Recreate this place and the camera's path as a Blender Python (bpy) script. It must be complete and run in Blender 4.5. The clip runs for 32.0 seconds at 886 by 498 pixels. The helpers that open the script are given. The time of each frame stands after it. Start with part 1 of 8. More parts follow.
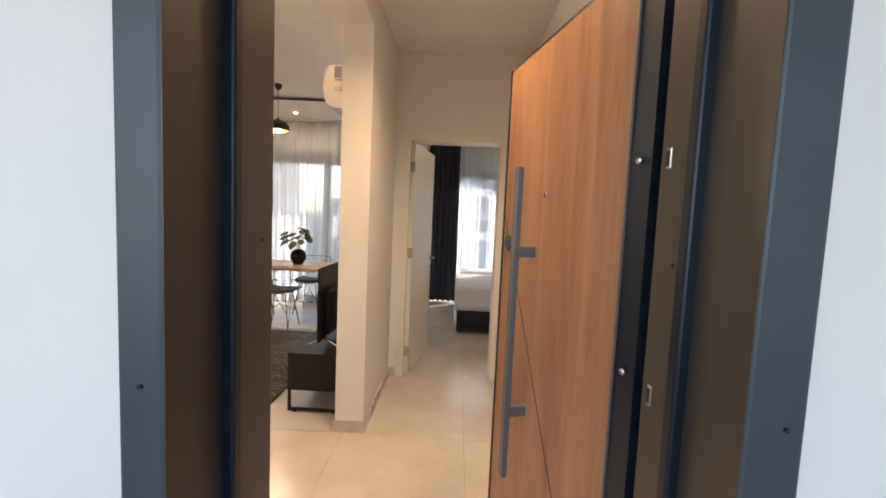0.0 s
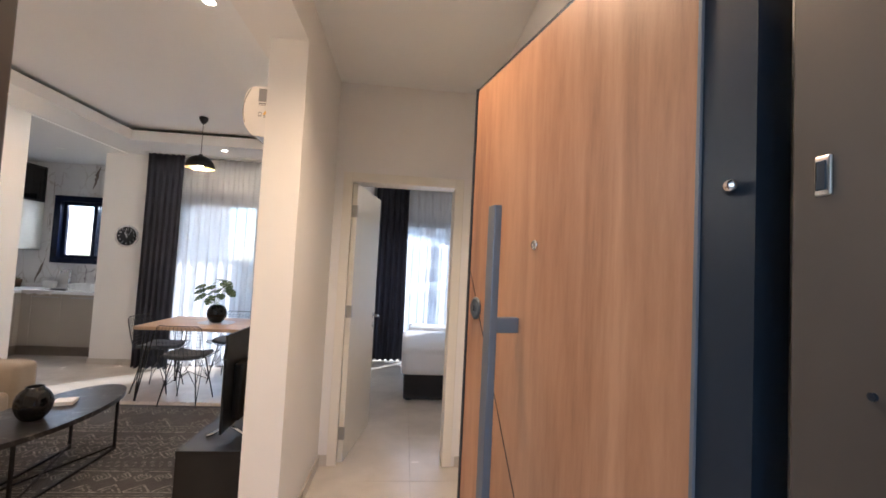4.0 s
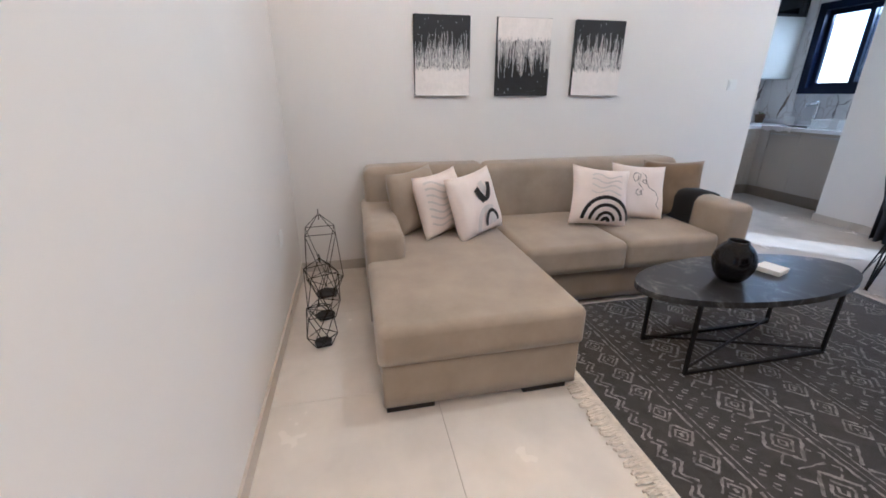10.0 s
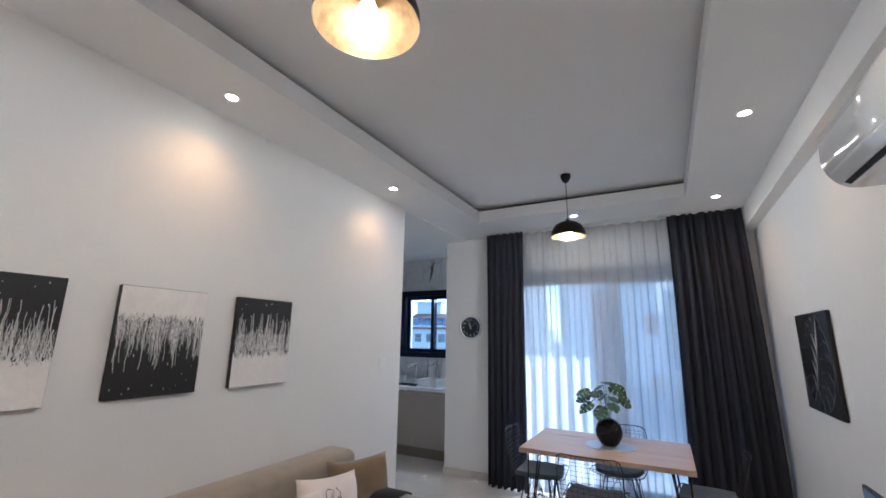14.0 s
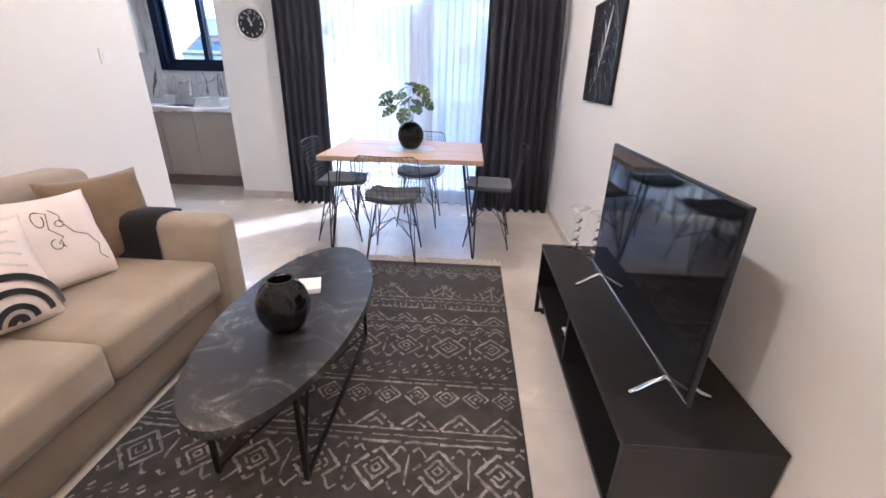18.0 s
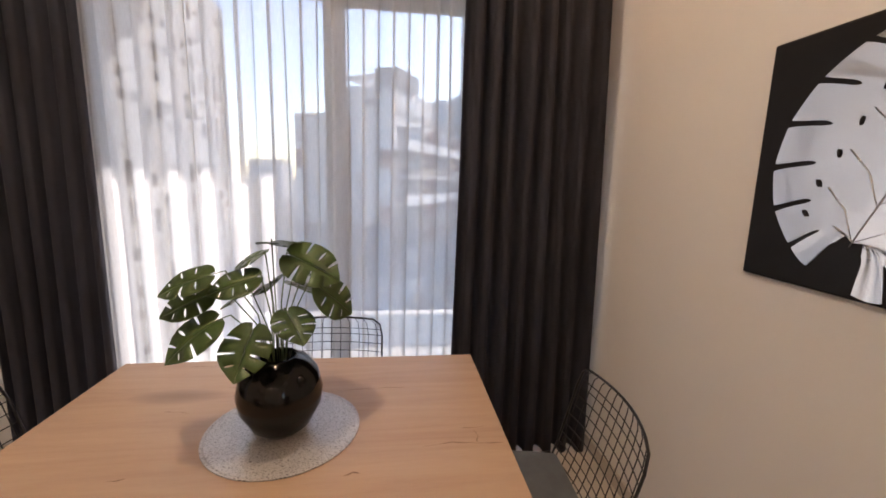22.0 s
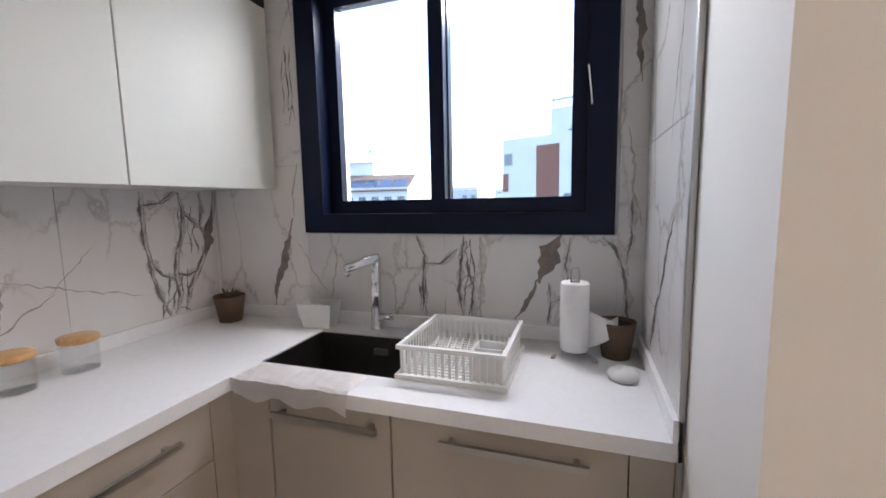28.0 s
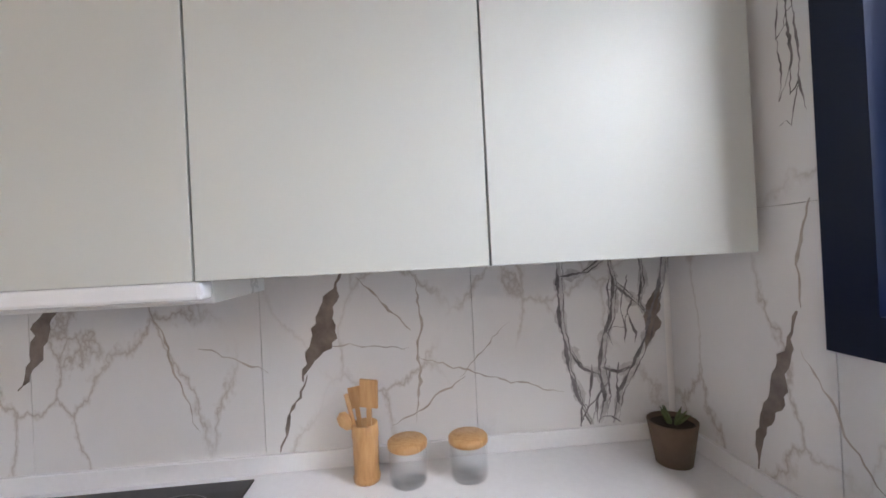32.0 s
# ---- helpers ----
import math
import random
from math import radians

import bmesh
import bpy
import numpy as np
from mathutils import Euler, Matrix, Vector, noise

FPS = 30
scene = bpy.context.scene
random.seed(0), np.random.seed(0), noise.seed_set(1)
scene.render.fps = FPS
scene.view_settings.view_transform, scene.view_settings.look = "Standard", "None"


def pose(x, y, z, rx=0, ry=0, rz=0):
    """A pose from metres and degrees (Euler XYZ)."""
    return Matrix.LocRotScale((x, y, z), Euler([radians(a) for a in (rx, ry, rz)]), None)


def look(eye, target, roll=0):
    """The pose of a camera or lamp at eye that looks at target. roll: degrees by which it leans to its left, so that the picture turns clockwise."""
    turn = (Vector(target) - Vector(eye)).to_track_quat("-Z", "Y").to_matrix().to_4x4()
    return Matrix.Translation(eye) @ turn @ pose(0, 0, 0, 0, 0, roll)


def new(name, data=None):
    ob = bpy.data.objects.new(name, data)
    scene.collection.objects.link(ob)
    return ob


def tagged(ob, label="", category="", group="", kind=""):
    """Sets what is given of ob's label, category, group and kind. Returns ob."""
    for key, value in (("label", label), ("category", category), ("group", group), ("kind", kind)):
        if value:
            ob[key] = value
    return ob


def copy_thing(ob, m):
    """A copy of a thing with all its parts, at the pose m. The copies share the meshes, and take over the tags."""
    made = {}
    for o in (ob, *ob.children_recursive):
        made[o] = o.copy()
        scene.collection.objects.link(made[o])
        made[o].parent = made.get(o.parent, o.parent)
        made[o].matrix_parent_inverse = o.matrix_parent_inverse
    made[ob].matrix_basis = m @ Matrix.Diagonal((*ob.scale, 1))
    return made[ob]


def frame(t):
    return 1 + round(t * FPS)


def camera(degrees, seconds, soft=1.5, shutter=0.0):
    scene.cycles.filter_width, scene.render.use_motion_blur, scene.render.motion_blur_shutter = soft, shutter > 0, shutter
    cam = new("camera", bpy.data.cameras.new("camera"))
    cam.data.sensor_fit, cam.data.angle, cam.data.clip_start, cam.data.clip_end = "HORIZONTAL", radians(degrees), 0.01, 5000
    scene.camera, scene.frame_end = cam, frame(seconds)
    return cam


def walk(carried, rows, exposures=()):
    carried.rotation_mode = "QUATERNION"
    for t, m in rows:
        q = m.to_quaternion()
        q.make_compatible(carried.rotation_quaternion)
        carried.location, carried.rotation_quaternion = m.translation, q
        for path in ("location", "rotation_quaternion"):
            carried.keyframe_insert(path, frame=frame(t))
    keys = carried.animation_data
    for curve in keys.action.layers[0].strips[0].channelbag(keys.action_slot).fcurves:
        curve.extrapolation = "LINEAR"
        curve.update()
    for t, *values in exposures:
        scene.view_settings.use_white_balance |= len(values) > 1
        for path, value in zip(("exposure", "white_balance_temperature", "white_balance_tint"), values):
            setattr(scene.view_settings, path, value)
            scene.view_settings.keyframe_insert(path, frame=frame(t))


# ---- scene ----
cam = camera(94.4, 32.0, 1.7, 0.0)
PATH = [
    (0, (1.099, -0.415, 1.459), (1.037, 1.578, 1.301), 2.5),
    (0.5, (1.139, -0.403, 1.464), (1.416, 1.572, 1.309), 2.7),
    (1, (1.154, -0.394, 1.465), (1.59, 1.542, 1.217), 2.5),
    (1.5, (1.127, -0.372, 1.405), (1.469, 1.52, 0.853), 2.2),
    (2, (1.085, -0.361, 1.361), (1.325, 1.476, 0.61), 2.5),
    (2.5, (1.065, -0.348, 1.367), (1.26, 1.524, 0.693), 2.8),
    (3, (1.071, -0.29, 1.415), (1.274, 1.652, 0.986), 3.3),
    (3.5, (1.101, -0.129, 1.455), (1.304, 1.857, 1.326), 3.4),
    (5.5, (1.037, 0.695, 1.505), (0.899, 2.665, 1.819), -0.1),
    (6, (1.026, 0.885, 1.47), (0.563, 2.828, 1.565), 0.2),
    (6.5, (0.936, 0.993, 1.394), (0.116, 2.813, 1.274), -1.1),
    (7, (0.791, 0.995, 1.384), (-0.357, 2.611, 1.122), -1.6),
    (7.5, (0.685, 0.971, 1.358), (-0.746, 2.319, 0.991), -1.7),
    (8, (0.643, 0.974, 1.333), (-1.024, 1.947, 0.81), -1.3),
    (8.5, (0.622, 1.004, 1.308), (-1.138, 1.632, 0.596), -0.7),
    (9, (0.6, 1.042, 1.286), (-1.161, 1.469, 0.439), 0.3),
    (9.5, (0.547, 1.103, 1.271), (-1.221, 1.466, 0.408), 0.5),
    (10, (0.366, 1.093, 1.283), (-1.462, 1.485, 0.575), -0.1),
    (10.5, (0.163, 1.052, 1.348), (-1.736, 1.425, 0.847), -0.9),
    (11, (-0.07, 1.095, 1.407), (-2.019, 1.44, 1.122), -0.7),
    (11.5, (-0.24, 1.168, 1.438), (-2.202, 1.551, 1.401), 0.2),
    (12, (-0.387, 1.148, 1.503), (-2.3, 1.706, 1.672), 0.2),
    (12.5, (-0.493, 1.11, 1.547), (-2.275, 1.939, 1.919), -0.4),
    (13, (-0.516, 1.115, 1.558), (-2.076, 2.273, 2.036), -0.5),
    (13.5, (-0.518, 1.146, 1.56), (-1.789, 2.614, 2.039), 0.0),
    (14, (-0.501, 1.171, 1.554), (-1.42, 2.895, 1.982), 0.9),
    (14.5, (-0.472, 1.181, 1.54), (-1.068, 3.057, 1.893), 1.8),
    (15, (-0.445, 1.187, 1.527), (-0.802, 3.141, 1.758), 2.3),
    (15.5, (-0.435, 1.221, 1.483), (-0.645, 3.21, 1.479), 2.0),
    (17.5, (-0.472, 1.395, 1.272), (-0.626, 3.183, 0.389), 1.2),
    (18, (-0.494, 1.625, 1.285), (-0.602, 3.464, 0.507), 1.4),
    (18.5, (-0.558, 1.905, 1.318), (-0.534, 3.798, 0.673), 1.4),
    (19, (-0.646, 2.198, 1.345), (-0.45, 4.115, 0.81), 1.1),
    (19.5, (-0.621, 2.502, 1.35), (-0.267, 4.413, 0.88), 1.1),
    (20, (-0.537, 2.84, 1.376), (-0.026, 4.73, 0.969), 1.6),
    (20.5, (-0.503, 3.197, 1.383), (0.13, 5.063, 1.039), 1.6),
    (21, (-0.492, 3.526, 1.399), (0.139, 5.397, 1.084), 1.4),
    (21.5, (-0.516, 3.78, 1.397), (-0.072, 5.705, 1.086), 1.6),
    (22, (-0.679, 3.885, 1.384), (-0.44, 5.842, 1.048), 1.4),
    (22.5, (-0.866, 3.93, 1.366), (-0.876, 5.901, 1.03), 1.5),
    (23, (-1.01, 3.936, 1.397), (-1.275, 5.882, 1.02), 1.2),
    (23.5, (-1.168, 4.083, 1.351), (-1.606, 6.002, 0.996), 1.2),
    (24, (-1.417, 4.166, 1.364), (-1.932, 6.068, 1.023), 0.8),
    (24.5, (-1.672, 4.241, 1.368), (-2.252, 6.125, 1.03), -0.0),
    (25, (-1.879, 4.315, 1.379), (-2.584, 6.155, 1.033), -0.4),
    (25.5, (-2.095, 4.51, 1.359), (-2.915, 6.304, 1.027), -0.3),
    (27.5, (-2.981, 5.177, 1.353), (-3.765, 6.99, 1.039), -1.3),
    (28, (-3.167, 5.353, 1.39), (-3.801, 7.236, 1.16), -1.1),
    (28.5, (-3.308, 5.534, 1.427), (-3.82, 7.461, 1.275), -1.2),
    (29, (-3.365, 5.794, 1.452), (-3.831, 7.737, 1.355), -1.5),
    (29.5, (-3.452, 5.959, 1.46), (-3.958, 7.892, 1.39), -1.7),
    (30, (-3.529, 6.041, 1.465), (-4.278, 7.893, 1.369), -2.5),
    (30.5, (-3.586, 6.047, 1.453), (-4.758, 7.668, 1.428), -1.8),
    (31, (-3.569, 6.07, 1.49), (-5.193, 7.236, 1.466), -3.6),
    (32, (-3.55, 6.023, 1.49), (-5.543, 6.19, 1.499), -2.8),
]
EXPOSURES = [
    (0.0, 2.25, 7000, 13), (1.0, 2.02, 6750, 14), (2.0, 2.30, 6700, 14), (3.0, 2.48, 6300, 12), (5.6, 2.28, 5080, 12), (7.0, 2.22, 5000, 11), (8.0, 2.15, 4780, 9), (9.0, 2.38, 4550, 8), (10.5, 2.62, 4680, 8), (12.0, 2.12, 4500, 5), (13.5, 2.0, 4650, 6), (15.0, 2.22, 4900, 8),
    (18.0, 3.12, 5100, 14), (19.0, 2.76, 5500, 15), (20.0, 2.50, 5600, 14), (21.0, 2.0, 6900, 21), (22.0, 2.0, 6900, 20), (23.2, 2.0, 6950, 18), (24.2, 1.55, 5700, 10), (25.0, 1.60, 5600, 7), (28.0, 2.60, 6150, 16), (29.0, 2.36, 6150, 17), (30.0, 2.05, 5850, 22),
    (31.0, 2.08, 5850, 19), (32.0, 2.84, 5950, 15)]
walk(cam, [(t, look(eye, target, roll)) for t, eye, target, roll in PATH], EXPOSURES)

# ---- light ----
world = bpy.data.worlds.new("world")
scene.world = world
world.use_nodes = True
wn = world.node_tree.nodes
sky = wn.new("ShaderNodeTexSky")
sky.sky_type, sky.sun_disc = "NISHITA", False
sky.sun_elevation, sky.sun_rotation = radians(38), radians(45)
sky.air_density, sky.dust_density = 1.0, 1.0
wn["Background"].inputs[1].default_value = 0.15
world.node_tree.links.new(sky.outputs[0], wn["Background"].inputs[0])

sun = new("sun", bpy.data.lights.new("sun", "SUN"))
sun.data.energy, sun.data.angle, sun.data.color = 2.6, radians(0.5), (1.0, 0.95, 0.87)
sun.matrix_basis = look((0, 0, 0), (-math.cos(radians(38)) * 0.7071, -math.cos(radians(38)) * 0.7071, -math.sin(radians(38))))


def lamp(kind, name, place, target, watts, color, size=0.05, angle=90, blend=0.6):
    data = bpy.data.lights.new(name, kind)
    data.energy, data.color = watts, color
    if kind == "SPOT":
        data.spot_size, data.spot_blend, data.shadow_soft_size = radians(angle), blend, size
    elif kind == "AREA":
        data.size = size
    else:
        data.shadow_soft_size = size
    ob = new(name, data)
    ob.matrix_basis = look(place, target)
    return ob


WARM = (1.0, 0.80, 0.57)
DOWNLIGHTS = [(-2.455, 0.866), (-2.455, 2.388), (-2.455, 3.91), (0.0, 2.26), (0.0, 3.78), (0.0, 5.30), (-1.22, 5.37), (-1.22, 0.95)]
for dx, dy in DOWNLIGHTS:
    lamp("SPOT", "downlight_lamp", (dx, dy, 2.795), (dx, dy, 0), 1.1 if dy == 0.95 else 2.7 if dx < -2 else 2.1, (1.0, 0.50, 0.17), 0.03, 132, 0.92)
PENDANTS = [(-1.15, 4.65, 2.42), (-1.13, 1.90, 2.37)]
for (px, py, pz), watts in zip(PENDANTS, (8.0, 6.0)):
    lamp("POINT", "pendant_bulb_lamp", (px, py, pz - 0.035), (px, py, 0), watts, (1.0, 0.84, 0.64), 0.015)
lamp("POINT", "bedroom_bulb_lamp", (1.90, 5.25, 2.375), (1.90, 5.25, 0), 1.6, WARM, 0.015)
lamp("SPOT", "hall_lamp", (1.08, 1.45, 2.845), (1.08, 1.45, 0), 36, (1.0, 0.68, 0.40), 0.05, 140, 0.9)
KITCHEN_LIGHT = (-3.5, 5.85)
# the sky's light in the opening of the kitchen window, along its head
sky_strip = lamp("AREA", "kitchen_window_daylight", (-3.655, 7.0, 2.225), (-3.655, 5.6, 1.25), 6.2, (1.0, 0.98, 0.95), 1.0)
sky_strip.data.shape, sky_strip.data.size_y = "RECTANGLE", 0.22
# unseen lamp added as daylight of the open corridor in front of the flat
lamp("AREA", "corridor_fill_lamp", (-0.7, -3.4, 2.2), (1.1, 0.3, 1.4), 11.0, (0.90, 0.94, 1.0), 2.4)

# ---- materials ----
def nodes_of(name):
    m = bpy.data.materials.new(name)
    m.use_nodes = True
    nt = m.node_tree
    return m, nt, nt.nodes["Principled BSDF"]


def link(nt, a, b):
    nt.links.new(a, b)


def node(nt, kind, **inputs):
    n = nt.nodes.new(kind)
    for k, v in inputs.items():
        n.inputs[k.replace("_", " ")].default_value = v
    return n


def ramp(nt, fac, stops):
    r = nt.nodes.new("ShaderNodeValToRGB")
    els = r.color_ramp.elements
    while len(els) < len(stops):
        els.new(0.5)
    for e, (p, c) in zip(els, stops):
        e.position, e.color = p, (*c, 1) if len(c) == 3 else c
    link(nt, fac, r.inputs[0])
    return r.outputs[0]


def coords(nt, scale=(1, 1, 1), rot=(0, 0, 0), world_space=False):
    tc = nt.nodes.new("ShaderNodeTexCoord")
    mp = nt.nodes.new("ShaderNodeMapping")
    mp.inputs["Scale"].default_value, mp.inputs["Rotation"].default_value = scale, rot
    if world_space:
        geo = nt.nodes.new("ShaderNodeNewGeometry")
        link(nt, geo.outputs["Position"], mp.inputs[0])
    else:
        link(nt, tc.outputs["Object"], mp.inputs[0])
    return mp.outputs[0]


def shade(c, k):
    return tuple(min(1.0, v * k) for v in c)


def add_bump(nt, bsdf, height, strength, distance):
    b = node(nt, "ShaderNodeBump", Strength=strength, Distance=distance)
    link(nt, height, b.inputs["Height"])
    link(nt, b.outputs[0], bsdf.inputs["Normal"])


def plain(name, color, rough=0.5, metal=0.0, var=0.06, scale=4.0, bump=0.1, bscale=120.0, dist=0.001, vary=0.0, coat=0.0, spec=0.5, rvar=0.1):
    """Two scales of variation over one colour, with a fine relief."""
    m, nt, bsdf = nodes_of(name)
    co = coords(nt, world_space=True)
    big = node(nt, "ShaderNodeTexNoise", Scale=scale, Detail=4.0, Roughness=0.6)
    fine = node(nt, "ShaderNodeTexNoise", Scale=bscale, Detail=3.0)
    link(nt, co, big.inputs[0]), link(nt, co, fine.inputs[0])
    col = ramp(nt, big.outputs[0], [(0.3, shade(color, 1 - var)), (0.7, shade(color, 1 + var))])
    if vary:
        info = nt.nodes.new("ShaderNodeObjectInfo")
        hsv = nt.nodes.new("ShaderNodeHueSaturation")
        mr = node(nt, "ShaderNodeMapRange")
        mr.inputs["To Min"].default_value, mr.inputs["To Max"].default_value = 1 - vary, 1 + vary
        link(nt, info.outputs["Random"], mr.inputs[0]), link(nt, mr.outputs[0], hsv.inputs["Value"]), link(nt, col, hsv.inputs["Color"])
        col = hsv.outputs[0]
    link(nt, col, bsdf.inputs["Base Color"])
    rr = node(nt, "ShaderNodeMapRange")
    rr.inputs["To Min"].default_value, rr.inputs["To Max"].default_value = max(0.02, rough - rvar), min(1, rough + rvar)
    link(nt, big.outputs[0], rr.inputs[0]), link(nt, rr.outputs[0], bsdf.inputs["Roughness"])
    bsdf.inputs["Metallic"].default_value = metal
    bsdf.inputs["Coat Weight"].default_value = coat
    bsdf.inputs["Specular IOR Level"].default_value = spec
    if bump:
        add_bump(nt, bsdf, fine.outputs[0], bump, dist)
    return m


def wood(name, dark, mid, light, along=(1, 0, 0), scale=1.0, rough=0.45):
    m, nt, bsdf = nodes_of(name)
    s = tuple((0.9 if a else 8.5) * scale for a in along)
    co = coords(nt, s)
    warp = node(nt, "ShaderNodeTexNoise", Scale=1.0, Detail=4.0, Distortion=1.6)
    link(nt, co, warp.inputs[0])
    fine = node(nt, "ShaderNodeTexNoise", Scale=6.0, Detail=6.0, Roughness=0.7)
    link(nt, co, fine.inputs[0])
    mix = node(nt, "ShaderNodeMath")
    mix.operation = "MULTIPLY_ADD"
    mix.inputs[1].default_value = 0.45
    link(nt, fine.outputs[0], mix.inputs[0])
    half = node(nt, "ShaderNodeMath")
    half.operation = "MULTIPLY"
    half.inputs[1].default_value = 0.6
    link(nt, warp.outputs[0], half.inputs[0]), link(nt, half.outputs[0], mix.inputs[2])
    kn = node(nt, "ShaderNodeTexVoronoi", Scale=0.55)
    kc = coords(nt, tuple((1.0 if a else 3.2) * scale for a in along))
    link(nt, kc, kn.inputs["Vector"])
    knot = ramp(nt, kn.outputs["Distance"], [(0.02, (0, 0, 0)), (0.09, (1, 1, 1))])
    col = ramp(nt, mix.outputs[0], [(0.30, dark), (0.47, mid), (0.66, light)])
    mk = nt.nodes.new("ShaderNodeMixRGB")
    mk.blend_type = "MULTIPLY"
    mk.inputs[0].default_value = 0.55
    link(nt, col, mk.inputs[1]), link(nt, knot, mk.inputs[2])
    link(nt, mk.outputs[0], bsdf.inputs["Base Color"])
    bsdf.inputs["Roughness"].default_value = rough
    add_bump(nt, bsdf, fine.outputs[0], 0.15, 0.0006)
    return m


def marble(name, base, rough):
    """White porcelain with soft clouds and faint warm hairlines; the strong veins are inlaid pieces."""
    m, nt, bsdf = nodes_of(name)
    co = coords(nt, (1.2, 1.2, 0.75), world_space=True)
    warp = node(nt, "ShaderNodeTexNoise", Scale=2.4, Detail=6.0, Roughness=0.65)
    link(nt, co, warp.inputs[0])
    add = nt.nodes.new("ShaderNodeMixRGB")
    add.blend_type = "ADD"
    add.inputs[0].default_value = 0.30
    link(nt, co, add.inputs[1]), link(nt, warp.outputs["Color"], add.inputs[2])
    v1 = node(nt, "ShaderNodeTexVoronoi", Scale=3.2)
    v1.feature = "DISTANCE_TO_EDGE"
    link(nt, add.outputs[0], v1.inputs["Vector"])
    mask = node(nt, "ShaderNodeTexNoise", Scale=2.2, Detail=2.0)
    link(nt, co, mask.inputs[0])
    thin = ramp(nt, v1.outputs[0], [(0.0, (0.8, 0.8, 0.8)), (0.012, (0.35, 0.35, 0.35)), (0.035, (0, 0, 0))])
    where = ramp(nt, mask.outputs[0], [(0.40, (0, 0, 0)), (0.56, (0.85, 0.85, 0.85))])
    cloud = ramp(nt, warp.outputs[0], [(0.3, shade(base, 0.94)), (0.6, base)])
    mul = nt.nodes.new("ShaderNodeMixRGB")
    mul.blend_type, mul.inputs[0].default_value = "MULTIPLY", 1.0
    link(nt, thin, mul.inputs[1]), link(nt, where, mul.inputs[2])
    mx = nt.nodes.new("ShaderNodeMixRGB")
    mx.inputs[2].default_value = (0.36, 0.30, 0.25, 1)
    link(nt, mul.outputs[0], mx.inputs[0]), link(nt, cloud, mx.inputs[1])
    link(nt, mx.outputs[0], bsdf.inputs["Base Color"])
    bsdf.inputs["Roughness"].default_value = rough
    return m


def glass(name, tint=(1, 1, 1), rough=0.0):
    m, nt, bsdf = nodes_of(name)
    bsdf.inputs["Base Color"].default_value = (*tint, 1)
    bsdf.inputs["Roughness"].default_value = rough
    bsdf.inputs["Transmission Weight"].default_value = 1.0
    bsdf.inputs["IOR"].default_value = 1.45
    return m


def clear_pane(name, gloss=0.06, tint=(0.93, 0.96, 0.97), grazing=0.8):
    m, nt, bsdf = nodes_of(name)
    tr = nt.nodes.new("ShaderNodeBsdfTransparent")
    tr.inputs[0].default_value = (*tint, 1)
    gl = nt.nodes.new("ShaderNodeBsdfGlossy")
    gl.inputs["Roughness"].default_value = 0.02
    lw = node(nt, "ShaderNodeLayerWeight", Blend=0.5)
    sq = node(nt, "ShaderNodeMath")
    sq.operation, sq.inputs[1].default_value = "POWER", 3.5
    link(nt, lw.outputs["Facing"], sq.inputs[0])
    fr = node(nt, "ShaderNodeMapRange")
    fr.inputs["To Min"].default_value, fr.inputs["To Max"].default_value = gloss, grazing
    link(nt, sq.outputs[0], fr.inputs[0])
    mx = nt.nodes.new("ShaderNodeMixShader")
    link(nt, fr.outputs[0], mx.inputs[0]), link(nt, tr.outputs[0], mx.inputs[1]), link(nt, gl.outputs[0], mx.inputs[2])
    link(nt, mx.outputs[0], nt.nodes["Material Output"].inputs[0])
    return m


def sheer(name, color, clear):
    m, nt, bsdf = nodes_of(name)
    tr = nt.nodes.new("ShaderNodeBsdfTransparent")
    tl = nt.nodes.new("ShaderNodeBsdfTranslucent")
    df = nt.nodes.new("ShaderNodeBsdfDiffuse")
    tl.inputs[0].default_value = df.inputs[0].default_value = (*color, 1)
    co = coords(nt, (260, 260, 30), world_space=True)
    th = node(nt, "ShaderNodeTexNoise", Scale=1.0, Detail=2.0)
    link(nt, co, th.inputs[0])
    fac = node(nt, "ShaderNodeMapRange")
    fac.inputs["To Min"].default_value, fac.inputs["To Max"].default_value = 1 - clear - 0.08, 1 - clear + 0.08
    link(nt, th.outputs[0], fac.inputs[0])
    body = nt.nodes.new("ShaderNodeMixShader")
    body.inputs[0].default_value = 0.35
    link(nt, tl.outputs[0], body.inputs[1]), link(nt, df.outputs[0], body.inputs[2])
    mx = nt.nodes.new("ShaderNodeMixShader")
    link(nt, fac.outputs[0], mx.inputs[0]), link(nt, tr.outputs[0], mx.inputs[1]), link(nt, body.outputs[0], mx.inputs[2])
    link(nt, mx.outputs[0], nt.nodes["Material Output"].inputs[0])
    return m


def glow(name, color, power):
    m, nt, bsdf = nodes_of(name)
    bsdf.inputs["Emission Color"].default_value = (*color, 1)
    bsdf.inputs["Emission Strength"].default_value = power
    return m


def fabric(name, color, var=0.08, scale=6.0, weave=900.0, rough=0.95, bump=0.25, sheen=0.3):
    m = plain(name, color, rough, 0, var, scale, bump, weave, 0.0008)
    b = m.node_tree.nodes["Principled BSDF"]
    b.inputs["Sheen Weight"].default_value = sheen
    b.inputs["Specular IOR Level"].default_value = 0.2
    return m


